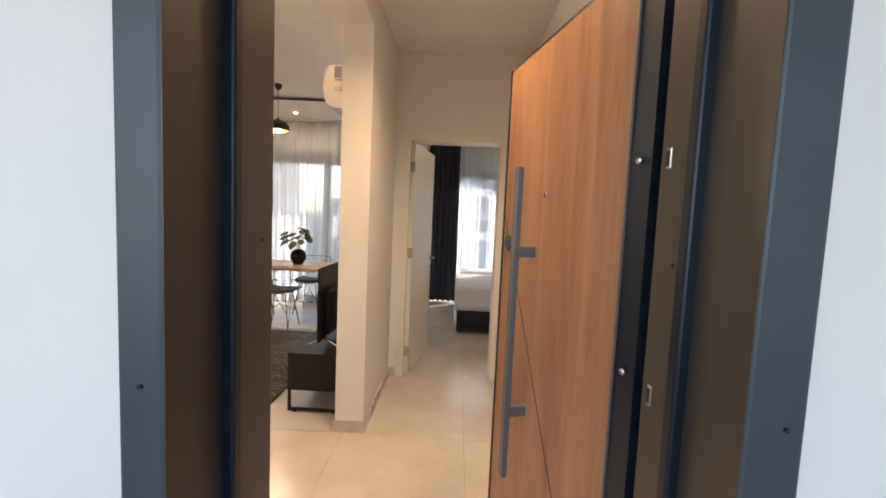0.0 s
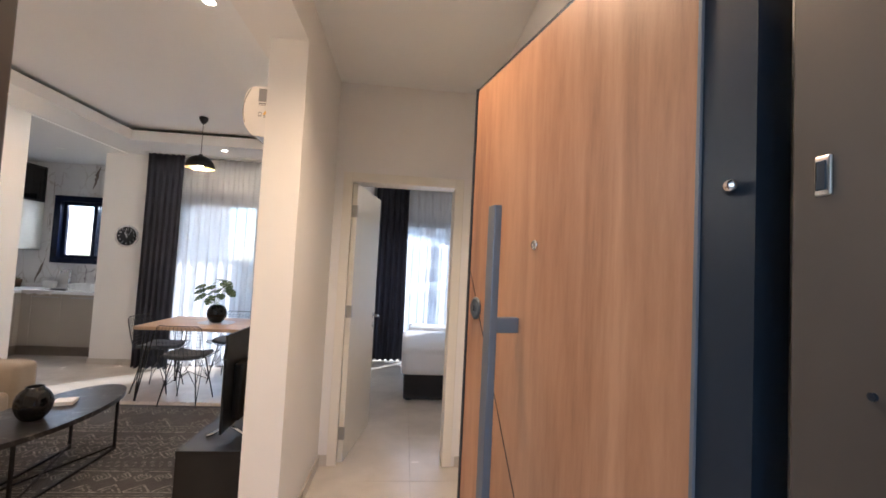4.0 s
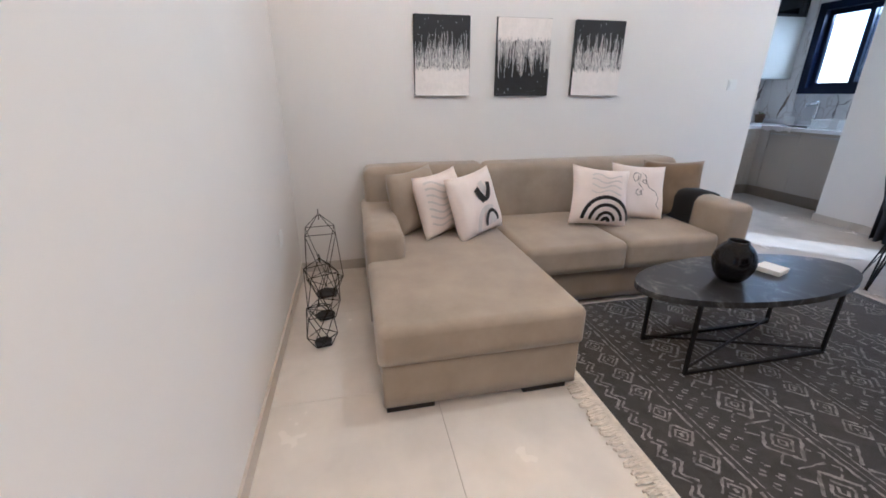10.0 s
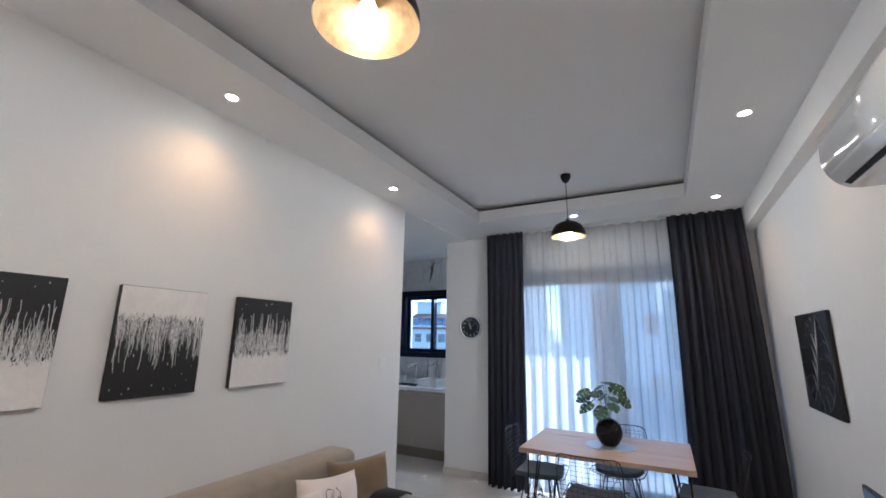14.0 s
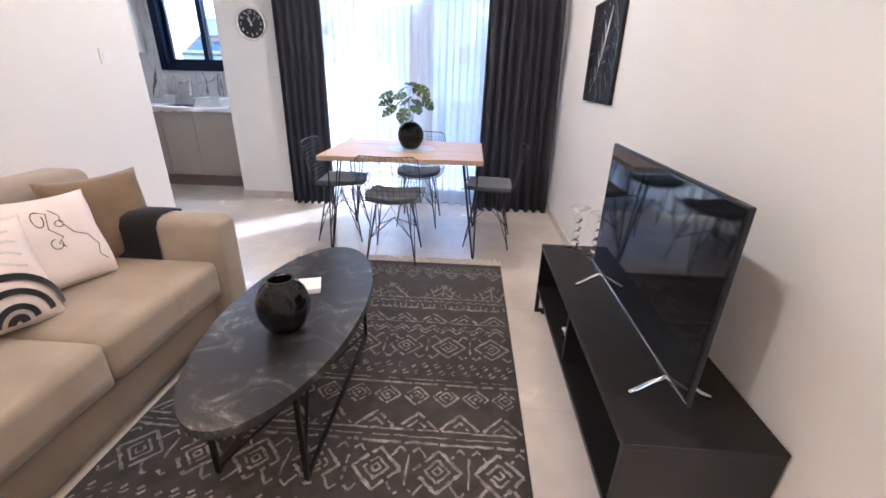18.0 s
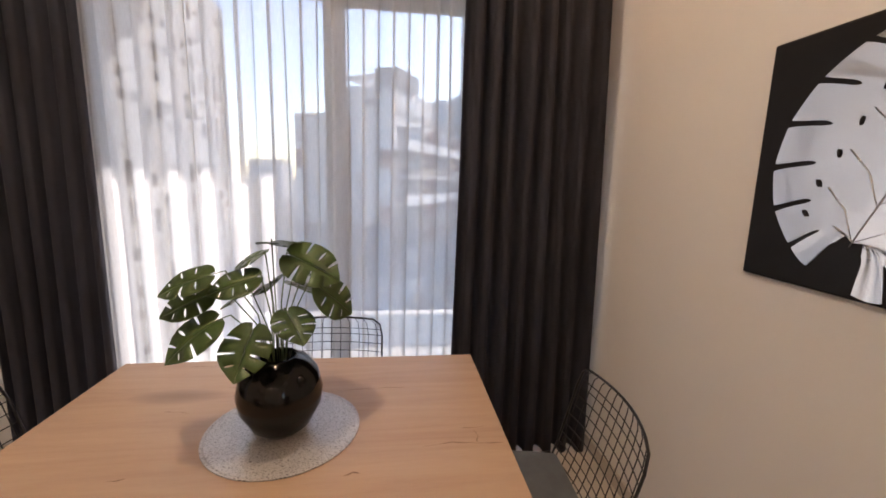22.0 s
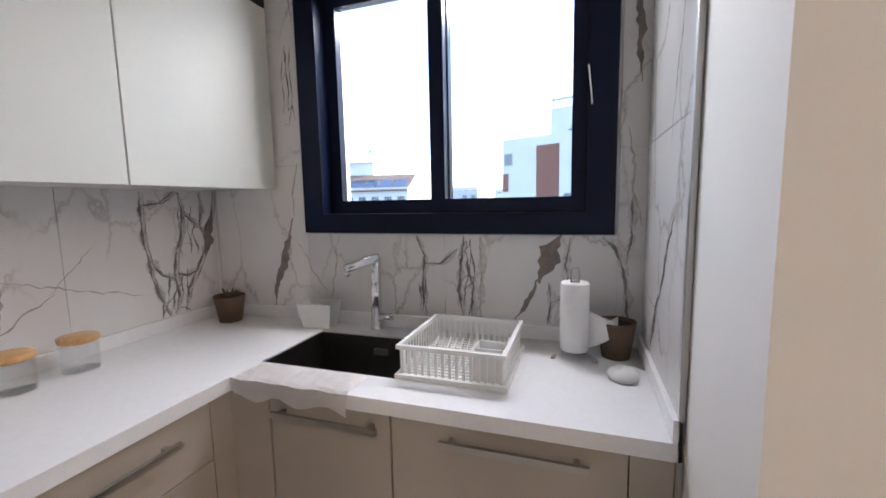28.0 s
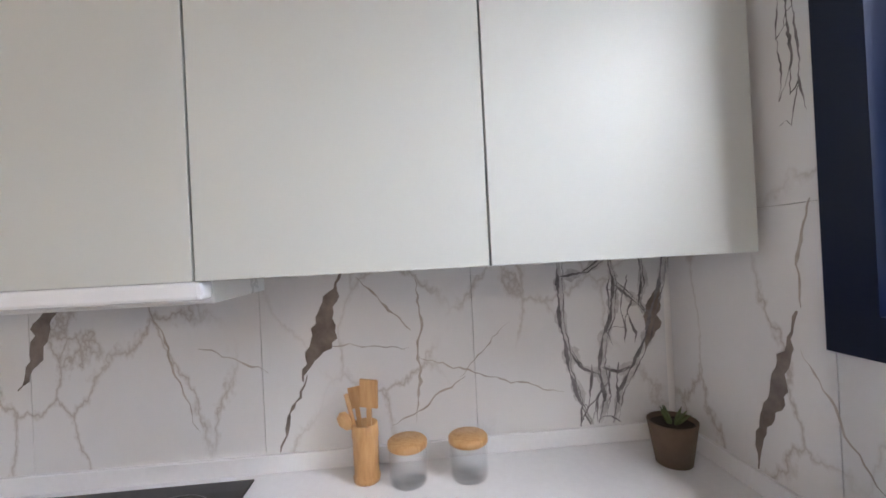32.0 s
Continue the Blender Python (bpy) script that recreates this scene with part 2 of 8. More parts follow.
CANVASBLACK = plain("black_painted_canvas", (0.013, 0.013, 0.015), 0.6, 0, 0.3, 30, 0.35, 240, 0.001)
CANVASPALE = plain("cream_acrylic", (0.85, 0.795, 0.75), 0.6, 0, 0.05, 22, 0.6, 70, 0.003)
STROKEGREY = plain("mixed_grey_strokes", (0.30, 0.30, 0.305), 0.5, 0, 0.8, 70, 0.5, 150, 0.002)
STROKEPALE = plain("thick_pale_strokes", (0.76, 0.735, 0.71), 0.5, 0, 0.30, 60, 0.5, 150, 0.002)
PAINT = plain("wall_paint", (0.80, 0.775, 0.745), 0.75, 0, 0.02, 1.3, 0.06, 90, 0.001)
CEIL = plain("ceiling_paint", (0.82, 0.82, 0.81), 0.85, 0, 0.015, 1.1, 0.04, 90, 0.001)
OUTWALL = plain("corridor_wall_paint", (0.80, 0.80, 0.82), 0.8, 0, 0.02, 1.2, 0.1, 60, 0.001)
TILE = plain("porcelain_tile", (0.645, 0.602, 0.545), 0.24, 0, 0.12, 2.2, 0.03, 30, 0.0006, 0.035, 0.1)
GROUT = plain("grout", (0.40, 0.37, 0.33), 0.9, 0, 0.1, 20)
SKIRT = plain("skirting_tile", (0.56, 0.51, 0.45), 0.3, 0, 0.05, 3)
DOORWHITE = plain("cream_door_lacquer", (0.78, 0.74, 0.66), 0.4, 0, 0.02, 2, 0.03, 60)
ANTHRA = plain("anthracite_steel", (0.055, 0.072, 0.092), 0.45, 0.3, 0.1, 5, 0.15, 400, 0.0004)
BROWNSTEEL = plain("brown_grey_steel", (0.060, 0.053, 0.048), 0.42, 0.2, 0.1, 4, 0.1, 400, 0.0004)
NAVYSTEEL = plain("dark_blue_steel", (0.012, 0.022, 0.038), 0.4, 0.4, 0.1, 5, 0.1, 300)
GREYBAR = plain("grey_handle_lacquer", (0.13, 0.14, 0.16), 0.4, 0.2, 0.06, 6)
OAKDOOR = wood("walnut_door_veneer", (0.20, 0.088, 0.044), (0.33, 0.160, 0.083), (0.43, 0.230, 0.128), (0, 0, 1), 0.75, 0.42)
TABLEWOOD = wood("oak_table_laminate", (0.42, 0.285, 0.196), (0.485, 0.34, 0.238), (0.535, 0.39, 0.28), (1, 0, 0), 1.0, 0.44)
GRAINDARK = plain("dark_grain_crack", (0.24, 0.15, 0.095), 0.6, 0, 0.4, 40)
BAMBOO = wood("bamboo", (0.38, 0.19, 0.07), (0.55, 0.31, 0.12), (0.66, 0.42, 0.20), (0, 0, 1), 3.0, 0.4)
CHROME = plain("chrome", (0.75, 0.76, 0.78), 0.08, 1.0, 0.02, 10, 0, rvar=0.03)
CLOCKRIM = plain("bright_chrome_rim", (0.86, 0.86, 0.87), 0.22, 0.9, 0.02, 10, 0, rvar=0.03)
STEEL = plain("brushed_steel", (0.45, 0.44, 0.42), 0.32, 1.0, 0.06, 8, 0.1, 300)
BLACKMETAL = plain("black_powder_coat", (0.012, 0.012, 0.014), 0.45, 0.4, 0.15, 9, 0.1, 500)
BLACKWOOD = plain("black_lacquered_board", (0.012, 0.011, 0.012), 0.42, 0, 0.2, 5, 0.08, 260, spec=0.28)
SOFA = fabric("taupe_velour", (0.345, 0.288, 0.225), 0.12, 5.0, 700)
SOFADARK = fabric("taupe_velour_base", (0.325, 0.272, 0.213), 0.1, 5.0, 700)
BLACKCLOTH = fabric("black_throw", (0.012, 0.012, 0.013), 0.2, 9)
CREAMCLOTH = fabric("cream_cotton", (0.82, 0.73, 0.68), 0.04, 9, 1100, 0.95, 0.2)
BROWNCLOTH = fabric("brown_velvet", (0.20, 0.14, 0.085), 0.15, 7)
GREYINK = fabric("pale_grey_print", (0.64, 0.60, 0.575), 0.08, 9)
INK = fabric("black_print", (0.015, 0.015, 0.017), 0.1, 9)
RUG = fabric("charcoal_rug", (0.040, 0.036, 0.034), 0.35, 14, 500, 1.0, 0.8)
RUGLINE = fabric("faded_rug_pattern", (0.215, 0.20, 0.185), 0.65, 26, 500, 1.0, 0.8)
FRINGE = fabric("cream_fringe", (0.66, 0.60, 0.52), 0.15, 30, 500)
DRAPE = fabric("charcoal_drape", (0.070, 0.072, 0.092), 0.12, 3, 600, 0.9, 0.2, 0.05)
SHEER = sheer("white_sheer", (0.70, 0.71, 0.725), 0.335)
SEATPAD = fabric("blue_grey_seat_pad", (0.105, 0.122, 0.138), 0.2, 12, 500)
CHAIRWIRE = plain("dark_chrome_wire", (0.055, 0.055, 0.06), 0.32, 0.75, 0.15, 9, 0.05, 500)
GLOSSBLACK = plain("black_glazed_ceramic", (0.006, 0.006, 0.007), 0.10, 0, 0.1, 6, 0, coat=0.0, spec=0.30, rvar=0.03)
SCREEN = plain("tv_screen", (0.004, 0.004, 0.006), 0.05, 0, 0.05, 4, 0, rvar=0.02)
PLASTICBLACK = plain("black_plastic", (0.012, 0.012, 0.013), 0.4, 0, 0.1, 8, spec=0.28)
WHITEPLASTIC = plain("white_plastic", (0.80, 0.80, 0.78), 0.3, 0, 0.02, 6, 0)
GREYPRINT = plain("grey_print", (0.25, 0.25, 0.26), 0.5, 0, 0.1, 20)
YELLOWPRINT = plain("yellow_print", (0.75, 0.45, 0.04), 0.5, 0, 0.05, 20)
LEAFGREEN = plain("monstera_leaf", (0.050, 0.092, 0.026), 0.36, 0, 0.35, 22, 0.3, 90, 0.002)
STEMGREEN = plain("plant_stem", (0.09, 0.12, 0.04), 0.6, 0, 0.2, 10)
SILVERLEAF = plain("silver_relief", (0.90, 0.89, 0.87), 0.17, 1.0, 0.04, 14, 0.06, 26, 0.002, rvar=0.05)
PLACEMAT, nt, bsdf = nodes_of("pressed_silver_vinyl")
mat_warp = node(nt, "ShaderNodeTexNoise", Scale=26.0, Detail=2.0)
mat_co = coords(nt, (1, 1, 1))
link(nt, mat_co, mat_warp.inputs[0])
mat_mix = nt.nodes.new("ShaderNodeMixRGB")
mat_mix.inputs[0].default_value = 0.035
link(nt, mat_co, mat_mix.inputs[1]), link(nt, mat_warp.outputs["Color"], mat_mix.inputs[2])
mat_map = nt.nodes.new("ShaderNodeMapping")
mat_map.inputs["Scale"].default_value = (150, 260, 1)
link(nt, mat_mix.outputs[0], mat_map.inputs[0])
mat_cell = nt.nodes.new("ShaderNodeTexVoronoi")
mat_cell.feature = "DISTANCE_TO_EDGE"
mat_cell.inputs["Scale"].default_value = 1.0
link(nt, mat_map.outputs[0], mat_cell.inputs["Vector"])
link(nt, ramp(nt, mat_cell.outputs["Distance"], [(0.06, (0.62, 0.61, 0.61)), (0.20, (0.47, 0.46, 0.46)), (0.36, (0.24, 0.235, 0.235))]), bsdf.inputs["Base Color"])
bsdf.inputs["Roughness"].default_value, bsdf.inputs["Metallic"].default_value = 0.38, 0.35
CLOCKFACE = plain("black_clock_face", (0.012, 0.013, 0.015), 0.35, 0, 0.05, 10)
CLEARGLASS = clear_pane("clear_glass", 0.045, (0.985, 0.99, 0.99), 0.34)
CRYSTAL = glass("turned_crystal", (0.98, 0.99, 0.99))
CUPGLASS = clear_pane("thin_cup_glass", 0.16, (0.99, 0.99, 0.99), 0.6)
RAILGLASS = clear_pane("bluish_railing_glass", 0.12, (0.60, 0.68, 0.76))
VEINMIST = plain("grey_vein_cloud", (0.54, 0.52, 0.51), 0.16, 0, 0.25, 40, 0)
VEINDARK = plain("dark_grey_vein", (0.19, 0.175, 0.18), 0.16, 0, 0.5, 26, 0)
VEINBROWN = plain("brown_vein", (0.205, 0.168, 0.145), 0.16, 0, 0.35, 18, 0)
VEINPALE = plain("pale_beige_vein", (0.42, 0.375, 0.33), 0.16, 0, 0.2, 14, 0)
PANE = clear_pane("window_pane")
NAVYFRAME = plain("navy_aluminium", (0.0035, 0.008, 0.028), 0.42, 0.0, 0.1, 5, 0.05, 300, spec=0.22)
CABSAGE = plain("pale_grey_cabinet", (0.60, 0.61, 0.57), 0.55, 0, 0.015, 2, 0.02, 80)
CABTAUPE = plain("taupe_cabinet", (0.42, 0.375, 0.315), 0.4, 0, 0.02, 2, 0.02, 80)
PLINTH = plain("brown_plinth", (0.22, 0.185, 0.15), 0.45, 0.2, 0.05, 4)
QUARTZ = plain("white_quartz", (0.82, 0.82, 0.83), 0.22, 0, 0.02, 60, 0.01, 200)
MARBLE = marble("veined_porcelain", (0.74, 0.73, 0.72), 0.14)
SINKGREY = plain("grey_sink_steel", (0.12, 0.115, 0.11), 0.35, 0.9, 0.1, 9, 0.1, 300)
OVENWHITE = plain("white_enamel", (0.82, 0.82, 0.82), 0.2, 0, 0.01, 5, 0)
BLACKGLASS = plain("black_glass", (0.006, 0.006, 0.008), 0.06, 0, 0.05, 5, 0, rvar=0.02)
TOWELCLOTH = fabric("pale_pink_towel", (0.72, 0.64, 0.64), 0.14, 60, 500)
PAPER = plain("white_paper", (0.84, 0.84, 0.83), 0.85, 0, 0.02, 40, 0.3, 200)
TERRACOTTA = plain("brown_pot", (0.13, 0.085, 0.055), 0.7, 0, 0.2, 18)
SOIL = plain("soil", (0.03, 0.022, 0.016), 1.0, 0, 0.3, 60, 0.8, 80)
BEDWHITE = fabric("white_bedding", (0.82, 0.82, 0.84), 0.02, 4, 300, 0.9, 0.2)
BEDBASE = fabric("black_bed_base", (0.025, 0.025, 0.03), 0.15, 8)
BULB = glow("warm_bulb", (1.0, 0.66, 0.34), 9)
SPOTGLOW = glow("downlight_glow", (1.0, 0.82, 0.58), 9)
SHADEIN = plain("gilded_shade_lining", (0.16, 0.105, 0.05), 0.34, 0.85, 0.35, 30)
CONCRETE = plain("balcony_tile", (0.62, 0.60, 0.57), 0.7, 0, 0.08, 3)
RENDERW = plain("white_render", (0.62, 0.62, 0.62), 0.85, 0, 0.06, 0.5, 0.1, 20)
RENDERG = plain("grey_render", (0.44, 0.46, 0.49), 0.85, 0, 0.08, 0.5, 0.1, 20)
RENDERC = plain("cream_render", (0.58, 0.52, 0.43), 0.85, 0, 0.08, 0.5, 0.1, 20)
REDCLAD = plain("red_brown_cladding", (0.205, 0.082, 0.056), 0.7, 0, 0.1, 1.0)
FARGLASS = plain("far_window_glass", (0.15, 0.165, 0.185), 0.2, 0, 0.3, 0.4, 0)
SOLAR = plain("solar_panel", (0.02, 0.03, 0.06), 0.15, 0, 0.2, 3)
GROUND = plain("city_ground", (0.135, 0.13, 0.13), 0.95, 0, 0.25, 0.05, 0.2, 2)

# ---- building helpers ----
def box(bm, x0, x1, y0, y1, z0, z1):
    v = [bm.verts.new(p) for p in ((x0, y0, z0), (x1, y0, z0), (x1, y1, z0), (x0, y1, z0), (x0, y0, z1), (x1, y0, z1), (x1, y1, z1), (x0, y1, z1))]
    for f in ((3, 2, 1, 0), (4, 5, 6, 7), (0, 1, 5, 4), (1, 2, 6, 5), (2, 3, 7, 6), (3, 0, 4, 7)):
        bm.faces.new([v[i] for i in f])
    return v


def rbox(x0, x1, y0, y1, z0, z1, r=0.005, seg=2):
    bm = bmesh.new()
    box(bm, x0, x1, y0, y1, z0, z1)
    if r:
        bmesh.ops.bevel(bm, geom=bm.edges[:], offset=r, segments=seg, profile=0.5, affect="EDGES")
    return bm


def boxes(*items):
    bm = bmesh.new()
    for b in items:
        box(bm, *b)
    return bm


def tube(bm, pts, r, n=6, closed=False):
    """A rod along a line of points."""
    pts = [Vector(p) for p in pts]
    k = len(pts)
    rings, side = [], None
    for i, p in enumerate(pts):
        if closed:
            d = pts[(i + 1) % k] - pts[i - 1]
        else:
            d = pts[min(i + 1, k - 1)] - pts[max(i - 1, 0)]
        d.normalize()
        if side is None:
            side = d.orthogonal().normalized()
        side = (side - d * side.dot(d)).normalized()
        up = d.cross(side)
        rings.append([bm.verts.new(p + r * (math.cos(a) * side + math.sin(a) * up)) for a in (2 * math.pi * j / n for j in range(n))])
    for i in range(k if closed else k - 1):
        a, b = rings[i], rings[(i + 1) % k]
        for j in range(n):
            bm.faces.new((a[j], a[(j + 1) % n], b[(j + 1) % n], b[j]))
    if not closed:
        bm.faces.new(rings[0][::-1]), bm.faces.new(rings[-1])


def lathe(bm, profile, n=32, cx=0, cy=0):
    """A turned body from (radius, height) pairs, from the bottom up."""
    rings = []
    for r, z in profile:
        if r < 1e-5:
            rings.append([bm.verts.new((cx, cy, z))])
        else:
            rings.append([bm.verts.new((cx + r * math.cos(2 * math.pi * i / n), cy + r * math.sin(2 * math.pi * i / n), z)) for i in range(n)])
    for a, b in zip(rings, rings[1:]):
        for i in range(n):
            j = (i + 1) % n
            if len(a) == 1 and len(b) > 1:
                bm.faces.new((a[0], b[j], b[i]))
            elif len(b) == 1 and len(a) > 1:
                bm.faces.new((a[i], a[j], b[0]))
            elif len(a) > 1:
                bm.faces.new((a[i], a[j], b[j], b[i]))


def turned(profile, n=32):
    bm = bmesh.new()
    lathe(bm, profile, n)
    return bm


def mesh_object(name, bm, material, smooth=False):
    bmesh.ops.recalc_face_normals(bm, faces=bm.faces[:])
    me = bpy.data.meshes.new(name)
    bm.to_mesh(me)
    bm.free()
    if smooth:
        for p in me.polygons:
            p.use_smooth = True
    me.materials.append(material)
    return new(name, me)


def part(name, bm, material, parent, label="", smooth=False, m=None):
    ob = mesh_object(name, bm, material, smooth)
    ob.parent = parent
    if m is not None:
        ob.matrix_basis = m
    return tagged(ob, label) if label else ob


def thing(name, label, category, group="", kind="", m=None):
    ob = new(name)
    ob.empty_display_size = 0.1
    if m is not None:
        ob.matrix_basis = m
    return tagged(ob, label, category, group, kind)


def single(name, bm, material, label, category, group="", kind="", smooth=False, m=None):
    ob = mesh_object(name, bm, material, smooth)
    if m is not None:
        ob.matrix_basis = m
    return tagged(ob, label, category, group, kind)


def structure(name, bm, material, label, category):
    return single(name, bm, material, label, category, kind="structure")


def share(ob, name, parent, m, label=""):
    """One more piece on the mesh of ob."""
    o = new(name, ob.data)
    o.parent, o.matrix_basis = parent, m
    return tagged(o, label) if label else o


def text(name, body, size, material, m, parent=None, depth=0.0006, align="CENTER"):
    cu = bpy.data.curves.new(name, "FONT")
    cu.body, cu.size, cu.extrude, cu.align_x, cu.align_y = body, size, depth, align, "CENTER"
    cu.materials.append(material)
    ob = new(name, cu)
    ob.parent, ob.matrix_basis = parent, m
    return ob


def thread(parent, spot, knots, width, tone, seed, taper=True):
    """One unbroken ragged vein through the given knots."""
    rn = random.Random(seed)
    bm, last = bmesh.new(), None
    lift = 0.0006 * (tone is not VEINMIST) + 0.00001 * (seed % 29)
    pts = []
    for (ua, za), (ub, zb) in zip(knots, knots[1:]):
        n = max(2, int(math.hypot(ub - ua, zb - za) / 0.009))
        for q in range(n):
            f = q / n
            pts.append((ua + (ub - ua) * f + rn.uniform(-0.0022, 0.0022), za + (zb - za) * f + rn.uniform(-0.0015, 0.0015)))
    pts.append(knots[-1])
    swing = rn.uniform(0, 6)
    for q, (u, z) in enumerate(pts):
        f = q / (len(pts) - 1)
        half = width * 0.5 * (0.75 + 0.4 * math.sin(q * 0.55 + swing) + rn.uniform(-0.2, 0.2)) * (min(1.0, 0.2 + 5 * min(f, 1 - f)) if taper else 1.0)
        du, dz = (pts[q + 1][0] - u, pts[q + 1][1] - z) if q + 1 < len(pts) else (u - pts[q - 1][0], z - pts[q - 1][1])
        ln = max(1e-5, math.hypot(du, dz))
        pair = [bm.verts.new(spot(u - dz / ln * half, z + du / ln * half, lift)), bm.verts.new(spot(u + dz / ln * half, z - du / ln * half, lift))]
        if last:
            bm.faces.new((last[0], pair[0], pair[1], last[1]))
        last = pair
    part("grain_crack" if tone is GRAINDARK else "vein", bm, tone, parent)


# ---- plan ----
SOFA_WALL, TV_WALL, HALL_WALL = -2.69, 0.345, 0.535
BACK, WINDOW, KITCHEN_N, KITCHEN_W = 0.645, 5.90, 6.82, -4.75
LOW, HIGH = 2.81, 2.975

structure("wall_sofa", boxes((SOFA_WALL - 0.16, SOFA_WALL, BACK, 4.46, 0, 3.05)), PAINT, "off-white painted wall behind the sofa", "wall")
structure("wall_kitchen_south", boxes((KITCHEN_W, SOFA_WALL - 0.16, 4.30, 4.46, 0, 3.05)), PAINT, "off-white painted wall closing the kitchen", "wall")
structure("wall_kitchen_west", boxes((KITCHEN_W - 0.2, KITCHEN_W, 4.30, KITCHEN_N + 0.25, 0, 3.05)), PAINT, "painted kitchen wall behind the cabinets", "wall")
structure("wall_kitchen_north", boxes(
    (KITCHEN_W, -4.20, KITCHEN_N, KITCHEN_N + 0.25, 0, 3.05), (-3.11, -2.75, KITCHEN_N, KITCHEN_N + 0.25, 0, 3.05),
    (-4.20, -3.11, KITCHEN_N, KITCHEN_N + 0.25, 0, 1.32), (-4.20, -3.11, KITCHEN_N, KITCHEN_N + 0.25, 2.25, 3.05)), PAINT,
    "kitchen wall with a window opening over the sink", "wall")
structure("pillar", boxes((-2.96, -2.28, WINDOW, KITCHEN_N, 0, 3.05)), PAINT, "off-white painted pillar between kitchen and window", "pillar")
structure("wall_window", boxes(
    (-2.28, -2.12, WINDOW + 0.02, WINDOW + 0.27, 0, 3.05), (0.12, HALL_WALL, WINDOW + 0.02, WINDOW + 0.27, 0, 3.05), (-2.12, 0.12, WINDOW + 0.02, WINDOW + 0.27, 2.36, 3.05)), PAINT,
    "painted wall around the balcony sliding door", "wall")
structure("wall_tv", boxes((TV_WALL, HALL_WALL, 2.2, WINDOW + 0.02, 0, 3.05)), PAINT, "off-white painted partition wall behind the television", "wall")
structure("beam", boxes((0.255, HALL_WALL, BACK, 2.2, 2.62, 3.05), (0.255, TV_WALL, 2.2, WINDOW + 0.02, 2.62, 3.05)), PAINT, "painted ceiling beam above the partition wall", "beam")
structure("wall_entry", boxes(
    (SOFA_WALL - 0.16, 0.515, 0.30, BACK, 0, 3.05), (1.70, 4.2, 0.30, BACK, 0, 3.05), (0.515, 1.70, 0.30, BACK, 2.19, 3.05)), PAINT,
    "painted entry wall around the front door", "wall")
structure("wall_corridor_skin", boxes((-3.2, 0.515, 0.275, 0.30, 0, 3.05), (1.70, 4.2, 0.275, 0.30, 0, 3.05), (0.515, 1.70, 0.275, 0.30, 2.19, 3.05)), OUTWALL, "cool white painted corridor face of the entry wall", "wall")
structure("wall_hall_east", boxes((1.69, 1.86, BACK, 1.78, 0, 3.05), (1.69, 1.86, 2.62, 3.20, 0, 3.05), (1.69, 1.86, 1.78, 2.62, 2.16, 3.05)), PAINT, "painted hall wall with a door opening", "wall")
structure("wall_hall_north", boxes((HALL_WALL, 0.64, 3.20, 3.36, 0, 3.05), (1.475, 4.2, 3.20, 3.36, 0, 3.05), (0.64, 1.475, 3.20, 3.36, 2.13, 3.05)), PAINT, "painted hall wall with the bedroom door opening", "wall")
structure("wall_bedroom_west", boxes((HALL_WALL, 0.545, 3.36, 6.75, 0, 3.05)), PAINT, "painted bedroom wall", "wall")
structure("wall_bedroom_east", boxes((4.05, 4.2, 3.36, 6.75, 0, 3.05)), PAINT, "painted bedroom wall", "wall")
structure("wall_bedroom_north", boxes((HALL_WALL, 0.75, 6.75, 6.95, 0, 3.05), (2.75, 4.2, 6.75, 6.95, 0, 3.05), (0.75, 2.75, 6.75, 6.95, 2.28, 3.05)), PAINT, "painted bedroom wall around the balcony door", "wall")
for k_, b_ in enumerate(((1.86, 2.9, 1.60, 1.78), (1.86, 2.9, 2.62, 2.75), (2.9, 3.05, 1.60, 2.75))):
    structure("wall_bath_%d" % (k_ + 1), boxes((*b_, 0, 3.05)), PAINT, "painted wall of the side room", "wall")
structure("corridor_wall", boxes((-3.2, 4.2, -4.2, -4.0, 0, 1.0), (-3.2, -3.0, -4.0, 0.275, 0, 3.05), (4.0, 4.2, -4.0, 0.275, 0, 3.05)), OUTWALL, "white corridor parapet and end walls", "wall")

# ceiling with its sunken centre and shadow gap
structure("ceiling", boxes(
    (SOFA_WALL, -2.195, BACK, WINDOW + 0.02, LOW, 2.93), (-0.235, 0.255, BACK, WINDOW + 0.02, LOW, 2.93), (-2.195, -0.235, BACK, 1.085, LOW, 2.93), (-2.195, -0.235, 5.175, WINDOW + 0.02, LOW, 2.93),
    (SOFA_WALL, 0.255, BACK, WINDOW + 0.02, HIGH, 3.05)), CEIL, "white plaster ceiling with a sunken tray", "ceiling")
# the shade inside the gap is painted: its sides take a dark brown
structure("ceiling_gap", boxes((SOFA_WALL, -2.30, BACK, WINDOW, 2.93, HIGH), (-0.09, 0.255, BACK, WINDOW, 2.93, HIGH), (-2.30, -0.09, BACK, 0.95, 2.93, HIGH), (-2.30, -0.09, 5.26, WINDOW, 2.93, HIGH)), BROWNSTEEL, "recess of the ceiling tray, coloured dark brown to look shaded", "ceiling")
structure("ceiling_kitchen", boxes((KITCHEN_W, SOFA_WALL - 0.16, 4.30, KITCHEN_N, 2.80, 3.05), (SOFA_WALL - 0.16, SOFA_WALL, 4.46, WINDOW, 2.80, 3.05), (SOFA_WALL - 0.16, -2.96, WINDOW, KITCHEN_N, 2.80, 3.05)), CEIL, "white kitchen ceiling", "ceiling")
structure("ceiling_hall", boxes((HALL_WALL, 3.05, BACK, 3.36, 2.86, 3.05)), CEIL, "white hall ceiling", "ceiling")
